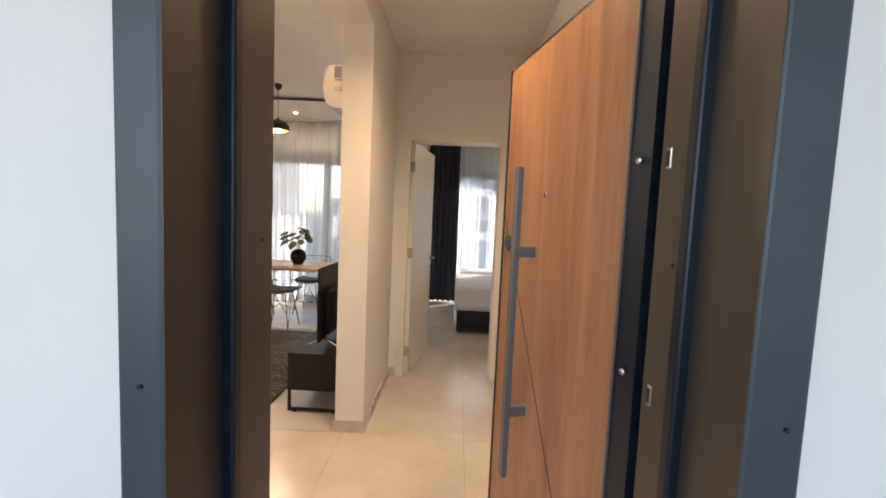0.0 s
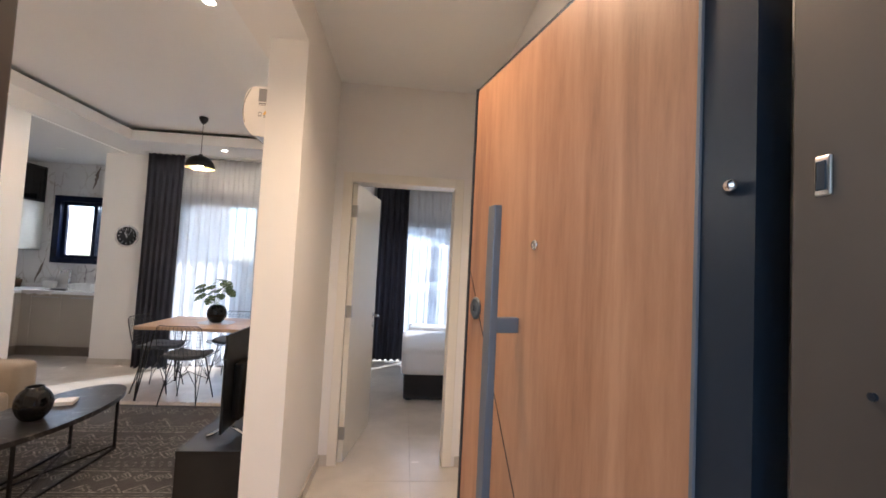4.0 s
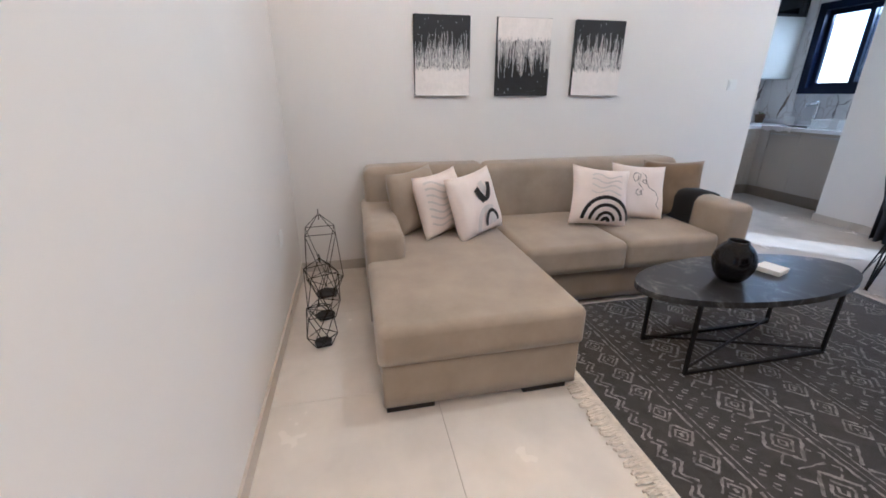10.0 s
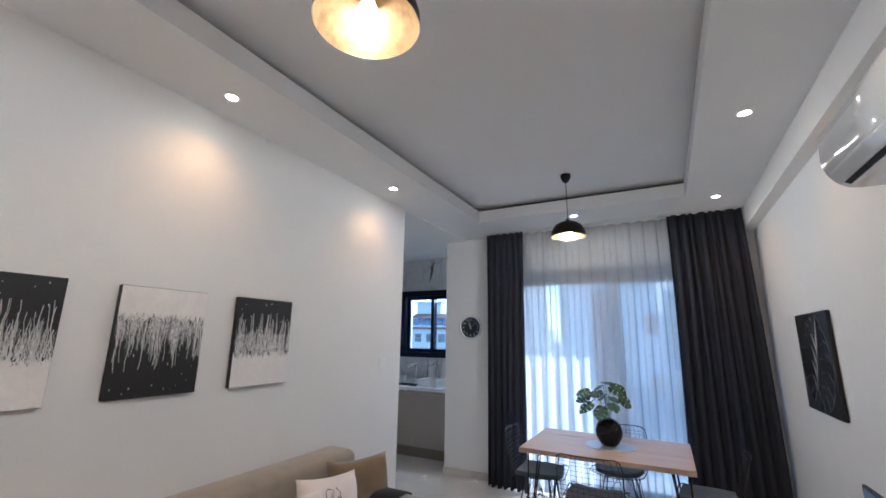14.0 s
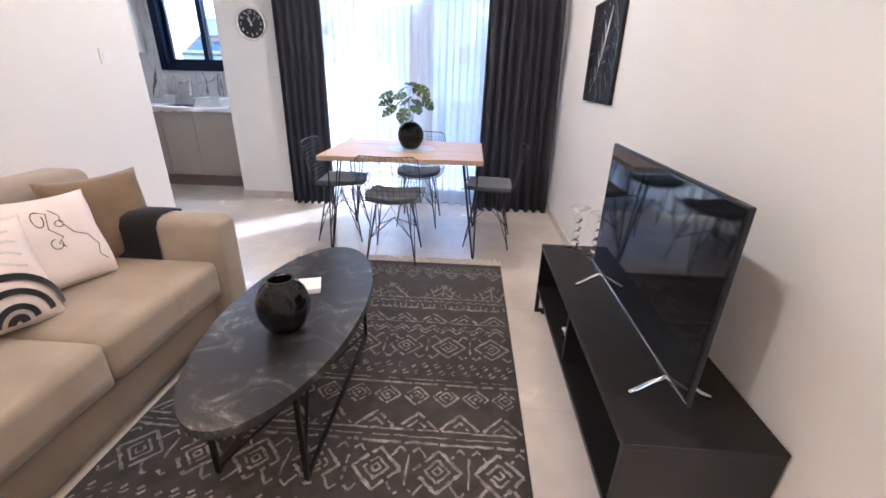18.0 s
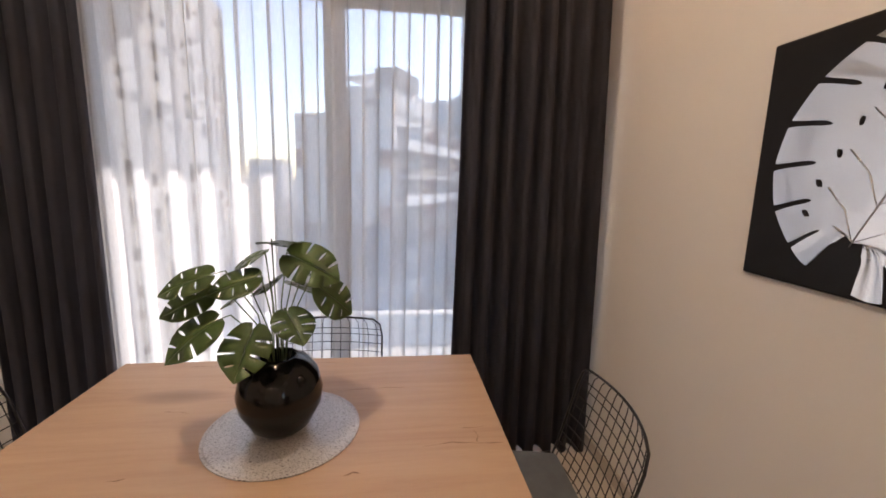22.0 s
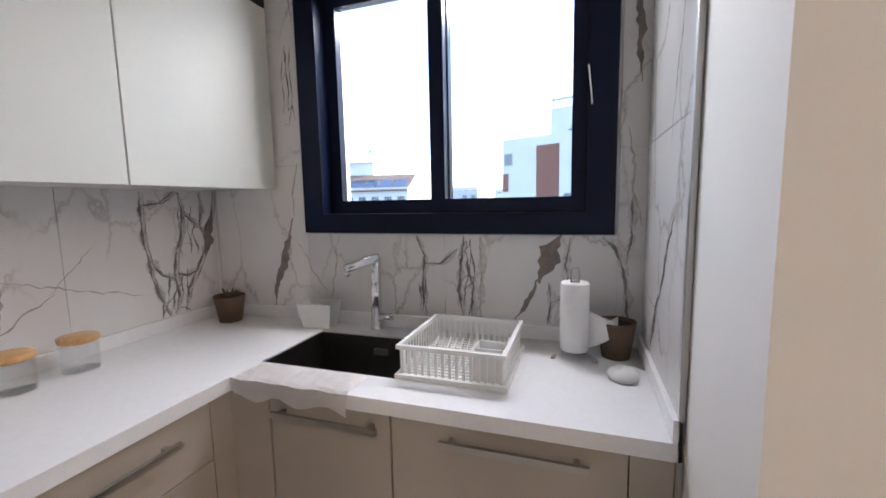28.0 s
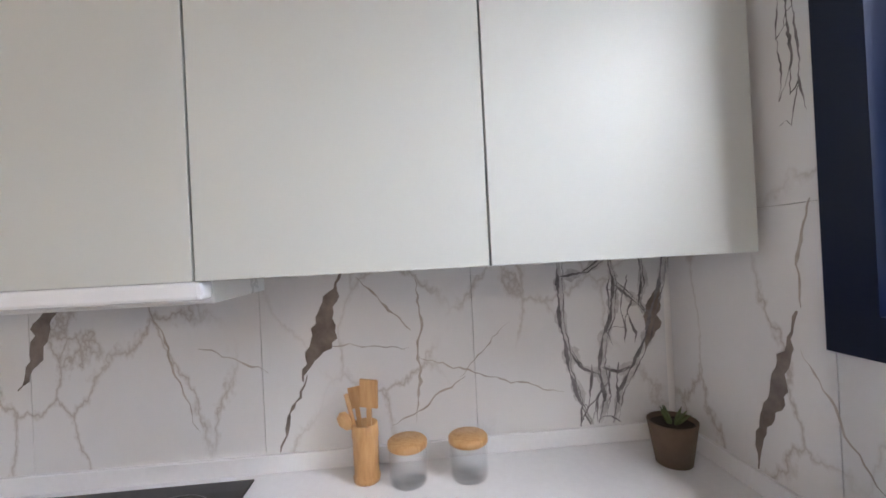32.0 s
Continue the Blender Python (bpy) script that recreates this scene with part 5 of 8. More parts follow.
for x0, x1, z0, z1, col in ((-0.125, -0.075, 0.20, 0.275, GREYPRINT), (-0.122, -0.068, 0.185, 0.194, GREYPRINT), (-0.122, -0.072, 0.178, 0.181, GREYPRINT), (-0.122, -0.104, 0.135, 0.139, GREYPRINT), (-0.122, -0.104, 0.115, 0.120, GREYPRINT), (-0.122, -0.120, 0.115, 0.139, GREYPRINT), (-0.107, -0.104, 0.115, 0.139, GREYPRINT), (-0.096, -0.062, 0.118, 0.123, GREYPRINT), (-0.094, -0.066, 0.110, 0.114, GREYPRINT)):
    part("label", rbox(x0, x1, -0.0012, 0.0, z0, z1, 0.0002), col, ac)
tri = bmesh.new()
tri.faces.new([tri.verts.new(p) for p in ((-0.098, -0.0012, 0.126), (-0.060, -0.0012, 0.126), (-0.079, -0.0012, 0.157))])
part("warning_label", tri, YELLOWPRINT, ac, "yellow warning triangle")

# pendant lamps
def pendant(x, y, z, top_z, label, n=40):
    p = thing("pendant_lamp", label, "pendant lamp", "black dome pendants", m=pose(x, y, 0))
    part("ceiling_rose", turned([(0, top_z - 0.075), (0.008, top_z - 0.075), (0.026, top_z - 0.06), (0.042, top_z - 0.03), (0.045, top_z), (0, top_z)], 24), BLACKMETAL, p, "", True)
    bm = bmesh.new()
    tube(bm, [(0, 0, z + 0.135), (0, 0, top_z - 0.07)], 0.003, 6)
    part("cord", bm, BLACKMETAL, p)
    dome = [(0.142, z), (0.140, z + 0.03), (0.128, z + 0.065), (0.105, z + 0.098), (0.07, z + 0.12), (0.03, z + 0.132), (0.0, z + 0.134)]
    part("shade", turned(dome + [], n), BLACKMETAL, p, "black metal dome", True)
    part("lining", turned([(r * 0.985, zz - 0.002) for r, zz in dome[:-1]] + [(0, z + 0.13)], n), SHADEIN, p, "pale gold lining", True)
    part("socket", turned([(0, z + 0.085), (0.018, z + 0.085), (0.018, z + 0.15), (0, z + 0.15)], 16), BLACKMETAL, p)
    part("bulb", turned([(0, z - 0.012), (0.02, z - 0.006), (0.031, z + 0.016), (0.028, z + 0.038), (0.015, z + 0.07), (0.014, z + 0.088)], 20), BULB, p, "glowing warm bulb", True)
    return p


for (px, py, pz), lab in zip(PENDANTS, ("black dome pendant lamp over the dining table", "black dome pendant lamp over the living area")):
    pendant(px, py, pz, HIGH, lab)

# downlights
dl = thing("downlight", "small round recessed ceiling spotlight, lit", "downlight", "ceiling downlights", m=pose(*DOWNLIGHTS[0], LOW))
part("trim_ring", turned([(0.030, -0.002), (0.043, -0.003), (0.043, 0.0), (0.030, 0.0)], 24), WHITEPLASTIC, dl)
part("lens", turned([(0, -0.0015), (0.030, -0.0015), (0.030, 0), (0, 0)], 24), SPOTGLOW, dl, "glowing lens")
for dx, dy in DOWNLIGHTS[1:]:
    copy_thing(dl, pose(dx, dy, LOW))
kd = thing("downlight", "small round recessed kitchen spotlight, switched off", "downlight", "ceiling downlights", m=pose(*KITCHEN_LIGHT, 2.80))
part("trim_ring", turned([(0.030, -0.002), (0.043, -0.003), (0.043, 0.0), (0.030, 0.0)], 24), WHITEPLASTIC, kd)
part("lens", turned([(0, -0.0015), (0.030, -0.0015), (0.030, 0), (0, 0)], 24), PAPER, kd, "dull white lens")
copy_thing(dl, pose(1.08, 1.45, 2.86))

# leaf relief
la = thing("leaf_wall_art", "black square panel with a silver monstera leaf relief", "wall art", m=pose(TV_WALL - 0.001, 4.935, 1.142, 0, 0, -90))
LAW, LAH = 0.645, 0.610
part("panel", rbox(0, LAW, -0.022, 0, 0, LAH, 0.006), BLACKWOOD, la, "black lacquered panel")


def split_leaf(size, lobes, cut, gap, height, wide=1.0):
    """A flat heart-shaped leaf in the xz plane, stalk at the origin, tip at +z, with narrow round-ended slots between its lobes."""
    bm = bmesh.new()
    fs, per = (0.0, 0.12, 0.25, 0.4, 0.52, cut - 0.03, cut, cut + 0.012, cut + 0.035, cut + 0.07, cut + 0.16, 0.92, 1.0), 12
    for side in (1, -1):
        for k in range(lobes):
            rows = []
            for f in fs:
                slot = gap * min(1.0, max(0.0, f - cut) / 0.07) ** 0.5 * (1.0 if f < 1.0 else 1.25)
                row = []
                for j in range(per + 1):
                    c = (j / per - 0.5) * (1 - slot) + 0.5
                    s = (k + c) / lobes
                    a = math.pi * (1 - s)
                    rx = wide * (0.52 + 0.06 * math.sin(math.pi * s)) * math.sin(a) ** (0.85 + 0.35 * max(0.0, s - 0.6)) * (1.0 - 0.10 * s) + 0.10 * max(0.0, 1 - s / 0.12)
                    rz = 0.42 + 0.58 * math.cos(a) + 0.05 * max(0.0, (s - 0.86) / 0.14)
                    mz = 0.04 + 0.96 * max(0.0, (s - 0.18) / 0.82) ** 0.9
                    # side veins leave the midrib steeply and bow outwards
                    bow = 0.10 * math.sin(math.pi * f) * (1 - s)
                    x = side * rx * f
                    z = mz + (rz - mz) * f + bow
                    row.append(bm.verts.new((x * size, -height(x, z, f, k + c) * size, z * size)))
                rows.append(row)
            for a_, b_ in zip(rows, rows[1:]):
                for j in range(per):
                    bm.faces.new((a_[j], a_[j + 1], b_[j + 1], b_[j]) if side > 0 else (a_[j], b_[j], b_[j + 1], a_[j + 1]))
    bmesh.ops.remove_doubles(bm, verts=bm.verts[:], dist=size * 0.0008)
    return bm


def leaf_relief(x, z, f, q):
    crease = max(0.0, 1 - abs(q - round(q)) / 0.17) * max(0.0, 1 - f / 0.74) ** 0.5
    return 0.0055 + 0.0016 * math.cos(2 * math.pi * q) * min(1.0, f * 3.2) - 0.0034 * crease * min(1.0, f * 7) + 0.0012 * math.sin(11 * abs(x) + 6 * z + 1.0)


relief = split_leaf(0.490, 8, 0.63, 0.13, leaf_relief, 1.03)
rim_wall = bmesh.new()
for e in relief.edges:
    if e.is_boundary:
        p0, p1 = e.verts[0].co, e.verts[1].co
        rim_wall.faces.new([rim_wall.verts.new(p) for p in (p0, p1, (p1.x, 0.0004, p1.z), (p0.x, 0.0004, p0.z))])
bmesh.ops.remove_doubles(rim_wall, verts=rim_wall.verts[:], dist=0.0002)
leaf_m = pose(LAW * 0.41, -0.022, LAH * 0.175) @ pose(0, 0, 0, 0, 21.5, 0)
part("leaf", relief, SILVERLEAF, la, "silver split leaf relief", True, leaf_m)
part("leaf_edge", rim_wall, STEEL, la, "", False, leaf_m)
for sd_ in (1, -1):
    for k in range(5):
        x, z, turn = sd_ * (0.135 - 0.008 * abs(k - 1)), 0.03 + 0.075 * k, sd_ * (62 - 16 * k)
        eye = turned([(0, -0.0035), (0.55, -0.003), (1.0, 0.0), (0.55, 0.003), (0, 0.0035)], 16)
        eye.transform(Matrix.Diagonal((0.0045, 0.010, 0.3, 1.0)))
        part("leaf_hole", eye, BLACKWOOD, la, "", True, leaf_m @ pose(x, -0.0048, z, 0, 0, 0) @ pose(0, 0, 0, 0, turn, 0) @ pose(0, 0, 0, 90, 0, 0))
for k in range(9):
    bm = bmesh.new()
    if k == 0:
        tube(bm, [(0, -0.003, 0.01), (0.006, -0.0035, 0.25), (0, -0.003, 0.48)], 0.0018, 6)
    else:
        sd_, z0 = (1 if k % 2 else -1), 0.02 + 0.09 * ((k - 1) // 2)
        tube(bm, [(0, -0.0032, z0), (sd_ * 0.05, -0.0034, z0 + 0.055), (sd_ * 0.11, -0.0032, z0 + 0.085)], 0.0011, 6)
    part("leaf_vein", bm, SILVERLEAF, la, "", True, leaf_m)

# ---- dining area ----
table = thing("dining_table", "oak-coloured dining table on black hairpin legs", "dining table", m=pose(-1.565, 4.452, 0))
TX, TY = 1.168, 0.832
part("tabletop", rbox(0, TX, 0, TY, 0.718, 0.752, 0.002), TABLEWOOD, table, "pale oak laminate top")
for cx, cy in ((0.09, 0.09), (TX - 0.09, 0.09), (0.09, TY - 0.09), (TX - 0.09, TY - 0.09)):
    sx, sy = (-1 if cx < 0.5 else 1), (-1 if cy < 0.4 else 1)
    bm = bmesh.new()
    fx, fy = cx + sx * 0.05, cy + sy * 0.04
    for ox, oy in ((0.055 * sx, -0.05 * sy), (-0.05 * sx, 0.055 * sy), (-0.045 * sx, -0.045 * sy)):
        tube(bm, [(cx + ox, cy + oy, 0.716), (fx + ox * 0.12, fy + oy * 0.12, 0.03), (fx, fy, 0.006)], 0.006, 6)
    tube(bm, [(fx, fy, 0.0), (fx, fy, 0.03)], 0.011, 8)
    part("hairpin_leg", bm, BLACKMETAL, table, "black steel hairpin leg", True)
    part("leg_plate", rbox(cx - 0.06, cx + 0.06, cy - 0.06, cy + 0.06, 0.712, 0.718, 0.001), BLACKMETAL, table)

on_table = lambda u, v, lift: (u, v, 0.7522 + lift * 0.5)
for k, (knots, width) in enumerate(((((0.96, 0.318), (1.03, 0.330), (1.10, 0.319), (1.155, 0.318)), 0.0035), (((1.06, 0.385), (1.10, 0.384), (1.125, 0.392)), 0.003), (((1.09, 0.322), (1.096, 0.345), (1.092, 0.372)), 0.0025), (((0.30, 0.262), (0.318, 0.261), (0.332, 0.266)), 0.006),
                                   (((0.78, 0.235), (0.80, 0.243), (0.815, 0.240)), 0.005), (((0.14, 0.792), (0.34, 0.790), (0.56, 0.796), (0.74, 0.792)), 0.0016), (((0.40, 0.64), (0.52, 0.632), (0.60, 0.637)), 0.0022), (((0.28, 0.52), (0.33, 0.513), (0.345, 0.507)), 0.0028), (((0.72, 0.60), (0.86, 0.607), (0.95, 0.603)), 0.002))):
    thread(table, on_table, knots, width, GRAINDARK, 700 + k)
mat = thing("round_placemat", "round silver-grey embossed placemat on the dining table", "placemat", m=pose(-0.952, 4.870, 0.752))
part("disc", turned([(0, 0), (0.177, 0), (0.184, 0.0015), (0.177, 0.003), (0, 0.003)], 48), PLACEMAT, mat)

part("edge_ring", turned([(0.181, 0.0012), (0.1865, 0.0012), (0.1865, 0.0034), (0.181, 0.0034)], 48), PLACEMAT, mat)

pv = thing("potted_monstera", "artificial monstera in a round glossy black vase on the dining table", "plant", m=pose(-0.958, 4.872, 0.755))
part("vase", turned([(0, 0), (0.050, 0), (0.072, 0.02), (0.098, 0.07), (0.102, 0.105), (0.092, 0.15), (0.068, 0.182), (0.048, 0.193), (0.044, 0.196), (0.040, 0.19), (0.036, 0.16), (0, 0.15)], 48), GLOSSBLACK, pv, "round glossy black vase", True)


def leaf_blade(size, seed):
    """A heart-shaped monstera leaf lying along +x from its stalk, with lens-shaped slits between the side veins, folded and drooping."""
    rn = random.Random(seed)
    bm = bmesh.new()
    across = (0.0, 0.14, 0.27, 0.33, 0.42, 0.55, 0.68, 0.78, 0.84, 0.92, 1.0)
    bend, twist = rn.uniform(0.10, 0.26), rn.uniform(-0.15, 0.15)
    for side in (1, -1):
        slits = [(0.20 + 0.20 * k + rn.uniform(-0.02, 0.02), rn.uniform(0.010, 0.018), rn.random() < 0.5) for k in range(1, 4)]
        columns = [(q, 0.0, False) for q in (0.0, 0.08, 0.16, 0.24)]
        for c, w, through_edge in slits:
            columns += [(c - 0.10, 0.0, False), (c, -w, through_edge), (c, w, through_edge)]
        columns += [(0.935, 0.0, False), (0.97, 0.0, False), (1.0, 0.0, False)]
        grid = []
        for c, w, through_edge in columns:
            row = []
            for f in across:
                lens = math.sin(math.pi * min(1.0, max(0.0, (f - 0.27) / 0.57))) ** 0.6 if not through_edge or f < 0.55 else 1.0 + 0.5 * (f - 0.55)
                q = c + w * lens
                a = math.pi * (1 - q)
                ex = 0.42 + 0.58 * math.cos(a) + 0.12 * max(0.0, (q - 0.86) / 0.14)
                ey = (0.545 + 0.02 * math.sin(9 * q + seed)) * max(0.0, math.sin(a)) ** (0.75 + 0.45 * max(0.0, q - 0.45)) + 0.07 * max(0.0, 1 - q / 0.12)
                mid = max(0.0, (q - 0.20) / 0.80) ** 0.95 * (1 + 0.12 * max(0.0, (q - 0.86) / 0.14))
                x, y = mid + (ex - mid) * f, side * (0.002 + ey * f)
                z = 0.22 * abs(y) - 0.46 * y * y - bend * max(0.0, x) ** 2 + twist * x * y + 0.015 * math.sin(13 * q) * f
                row.append(bm.verts.new((x * size, y * size, z * size)))
            grid.append(row)
        for i in range(len(columns) - 1):
            slit = columns[i][1] < 0
            for j in range(len(across) - 1):
                if slit and (0.26 < across[j] and (across[j + 1] < 0.85 or columns[i][2])):
                    continue
                bm.faces.new((grid[i][j], grid[i + 1][j], grid[i + 1][j + 1], grid[i][j + 1])[::side])
    bmesh.ops.remove_doubles(bm, verts=bm.verts[:], dist=size * 0.001)
    bmesh.ops.dissolve_degenerate(bm, edges=bm.edges[:], dist=size * 0.0005)
    bmesh.ops.solidify(bm, geom=bm.faces[:], thickness=0.0008)
    return bm


# leaf centres round the vase, with size and droop
LEAVES = ((-0.169, -0.054, 0.398, 0.096, 10), (-0.180, -0.027, 0.343, 0.096, 18), (-0.145, -0.098, 0.290, 0.107, 25), (-0.070, -0.043, 0.388, 0.096, 11), (-0.058, 0.023, 0.433, 0.076, 17), (-0.000, 0.021, 0.473, 0.092, 5), (0.083, 0.003, 0.428, 0.111, 18),
          (0.107, 0.062, 0.363, 0.096, 28), (0.134, -0.003, 0.340, 0.100, 39), (-0.042, -0.107, 0.260, 0.103, 42), (0.059, -0.056, 0.300, 0.088, 22), (-0.049, 0.098, 0.348, 0.092, 18), (0.034, 0.134, 0.335, 0.092, 23), (-0.122, 0.065, 0.325, 0.092, 23))
rnd = random.Random(11)
for k, (lx, ly, lz, size, droop) in enumerate(LEAVES):
    az = math.atan2(ly, lx)
    tilt = math.radians(droop)
    base = Vector((lx, ly, lz)) - size * 0.42 * Vector((math.cos(az) * math.cos(tilt), math.sin(az) * math.cos(tilt), -math.sin(tilt)))
    bm = bmesh.new()
    tube(bm, [(0.012 * math.cos(az), 0.012 * math.sin(az), 0.15), (base.x * 0.30, base.y * 0.30, 0.15 + (base.z - 0.15) * 0.60), (base.x * 0.75, base.y * 0.75, base.z + 0.008), base], 0.0017, 5)
    part("stem", bm, STEMGREEN, pv, "", True)
    part("leaf", leaf_blade(size, k), LEAFGREEN, pv, "", True, pose(*base) @ pose(0, 0, 0, 0, 0, math.degrees(az) + rnd.uniform(-18, 18)) @ pose(0, 0, 0, 0, droop, 0) @ pose(0, 0, 0, rnd.uniform(-16, 16) + 28 * math.cos(az), 0, 0))

# wire chair, facing local +y
def wire_chair(m, label):
    c = thing("wire_chair", label, "chair", "wire chairs round the table", m=m)
    W, rows = 0.212, []
    # side profile (y, z) from the seat's front edge over the bend to the top of the back
    prof = [(0.205, 0.455), (0.17, 0.462), (0.09, 0.452), (0.0, 0.444), (-0.09, 0.442), (-0.15, 0.450), (-0.188, 0.478), (-0.205, 0.53), (-0.222, 0.595), (-0.24, 0.668), (-0.256, 0.734), (-0.267, 0.780), (-0.272, 0.80)]

    def at(k, s):
        y, z = prof[k]
        w = W * (1.0, 1.0, 1.0, 1.0, 1.0, 1.0, 1.0, 1.0, 1.0, 1.0, 1.0, 0.95, 0.82)[k] * (0.97 if k == 0 else 1.0)
        dish = 0.035 * (s * s) * (1 if k < 6 else 0)
        curl = 0.030 * (s * s) * (1 if k >= 6 else 0)
        return (s * w, y + curl, z + dish)
    def wire(pts):
        bm = bmesh.new()
        tube(bm, pts, 0.0017, 4)
        part("wire", bm, CHAIRWIRE, c)
    for i in range(-5, 6):
        wire([at(k, i / 5.5) for k in range(13)])
    for k in range(1, 11):
        wire([at(k, s / 5) for s in range(-5, 6)])
    for k in range(6, 11):
        wire([tuple((p + q) / 2 for p, q in zip(at(k, s / 5), at(k + 1, s / 5))) for s in range(-5, 6)])
    rim = [at(k, 1) for k in range(13)] + [at(12, s / 4) for s in (3, 2, 1, 0, -1, -2, -3)] + [at(k, -1) for k in range(12, -1, -1)] + [at(0, s / 4) for s in (-3, -2, -1, 0, 1, 2, 3)]
    bm = bmesh.new()
    tube(bm, rim, 0.0042, 6, True)
    part("rim", bm, CHAIRWIRE, c, "", True)
    pad = soft(-0.19, 0.19, -0.175, 0.19, 0.458, 0.490, 0.012, 0.010)
    for v in pad.verts:
        u, w = v.co.x / 0.19, v.co.y / 0.19
        v.co.x *= 1 - 0.16 * w * w * (1 if w > 0 else 0.7)
        v.co.y *= 1 - 0.10 * u * u
        v.co.z += 0.020 * u * u
    part("seat_pad", pad, SEATPAD, c, "blue-grey seat pad", True)
    for sx in (-1, 1):
        for sy in (-1, 1):
            bm = bmesh.new()
            foot = (sx * 0.18, sy * 0.18, 0.004)
            tube(bm, [(sx * 0.11, sy * 0.10, 0.437), foot], 0.0052, 6)
            tube(bm, [(sx * 0.15, sy * 0.03, 0.437), (foot[0] * 0.985, foot[1] * 0.985, 0.03)], 0.0035, 5)
            part("leg", bm, CHAIRWIRE, c, "", True)
    for a, b in (((-1, -1), (1, 1)), ((-1, 1), (1, -1))):
        bm = bmesh.new()
        tube(bm, [(a[0] * 0.145, a[1] * 0.14, 0.20), (0, 0, 0.31 if a[1] < 0 else 0.305), (b[0] * 0.145, b[1] * 0.14, 0.20)], 0.0035, 5)
        part("brace", bm, CHAIRWIRE, c)
    for sx, sy in ((1, 0), (-1, 0), (0, 1), (0, -1)):
        bm = bmesh.new()
        if sx:
            tube(bm, [(sx * 0.145, -0.14, 0.20), (sx * 0.12, 0, 0.43), (sx * 0.145, 0.14, 0.20)], 0.003, 5)
        else:
            tube(bm, [(-0.145, sy * 0.14, 0.20), (0, sy * 0.12, 0.43), (0.145, sy * 0.14, 0.20)], 0.003, 5)
        part("brace", bm, CHAIRWIRE, c)
    return c


chair = wire_chair(pose(-1.03, 4.49, 0), "black wire chair with a grey seat pad, tucked under the table")
CHAIRS = ((pose(-0.32, 4.885, 0, 0, 0, 85), "black wire chair at the end of the table beside the wall"), (pose(-1.53, 4.895, 0, 0, 0, -88), "black wire chair at the end of the table beside the kitchen"), (pose(-0.945, 5.31, 0, 0, 0, 178), "black wire chair between the table and the balcony window"))
for m, lab in CHAIRS:
    tagged(copy_thing(chair, m), lab)

# curtains
def drape(x0, x1, y, z0, z1, folds, amp, seed, flare=0.0, thick=0.006, omega=0.006, pinched=False):
    """A hanging cloth in soft uneven folds; flare widens it to the floor on the right."""
    rnd = random.Random(seed)
    bm = bmesh.new()
    n = folds * 14
    ph = [rnd.uniform(-0.5, 0.5) for _ in range(folds + 2)]
    am = [rnd.uniform(0.65, 1.25) for _ in range(folds + 2)]
    levels = 9
    rows = []
    for l in range(levels + 1):
        f = l / levels
        z = z0 + (z1 - z0) * f
        row = []
        for i in range(n + 1):
            t = i / n
            k = t * folds
            a = am[int(k)] * (1 - (k % 1)) + am[int(k) + 1] * (k % 1)
            p = ph[int(k)] * (1 - (k % 1)) + ph[int(k) + 1] * (k % 1)
            sway = 0.010 * math.sin(3.1 * f + p * 4)
            x = x0 + (x1 - x0) * t + (1 - f) * flare * (t - 0.3) + sway
            swing = math.sin(2 * math.pi * k + p)
            if pinched:
                swing = 1 - 2 * math.sqrt(max(0.0, 0.5 - 0.5 * swing))
            row.append((x - omega * math.sin(4 * math.pi * k + 2 * p), y + amp * a * (0.75 + 0.25 * (1 - f)) * swing, z + (0.006 * math.sin(2 * math.pi * k) if l == 0 else 0)))
        rows.append(row)
    vs = [[bm.verts.new(p) for p in row] for row in rows]
    for a, b in zip(vs, vs[1:]):
        for i in range(n):
            bm.faces.new((a[i], a[i + 1], b[i + 1], b[i]))
    if thick:
        bmesh.ops.solidify(bm, geom=bm.faces[:], thickness=thick)
    return bm


TOPZ = LOW - 0.012
single("curtain", drape(-2.33, -1.86, 5.735, 0.015, TOPZ, 6, 0.042, 4, -0.05, pinched=True), DRAPE, "heavy charcoal curtain drawn to the kitchen side", "curtain", "charcoal curtains", smooth=True)
single("curtain", drape(-0.385, 0.235, 5.735, 0.015, TOPZ, 8, 0.042, 9, 0.10, pinched=True), DRAPE, "heavy charcoal curtain drawn to the wall side", "curtain", "charcoal curtains", smooth=True)
single("sheer_curtain", drape(-2.08, -0.10, 5.832, 0.03, TOPZ, 15, 0.030, 7, 0, 0, 0.019), SHEER, "white sheer curtain in fine folds across the window", "curtain", smooth=True)
structure("curtain_track", rbox(-2.36, 0.25, 5.70, 5.87, LOW - 0.012, LOW - 0.001, 0.002), WHITEPLASTIC, "white double curtain track under the ceiling", "curtain track")

# balcony sliding door
sd = thing("window_1", "anthracite sliding balcony door behind the sheer", "window", kind="structure", m=pose(0, WINDOW + 0.06, 0))
def window_sash(parent, x0, x1, z0, z1, y, w, mat, d=0.045):
    s = part("sash", boxes((x0, x0 + w, y, y + d, z0, z1), (x1 - w, x1, y, y + d, z0, z1), (x0 + w, x1 - w, y, y + d, z0, z0 + w), (x0 + w, x1 - w, y, y + d, z1 - w, z1)), mat, parent)
    g = part("pane", boxes((x0 + w - 0.004, x1 - w + 0.004, y + d / 2 - 0.003, y + d / 2 + 0.003, z0 + w - 0.004, z1 - w + 0.004)), PANE, s)
    g.visible_shadow = False
    return s


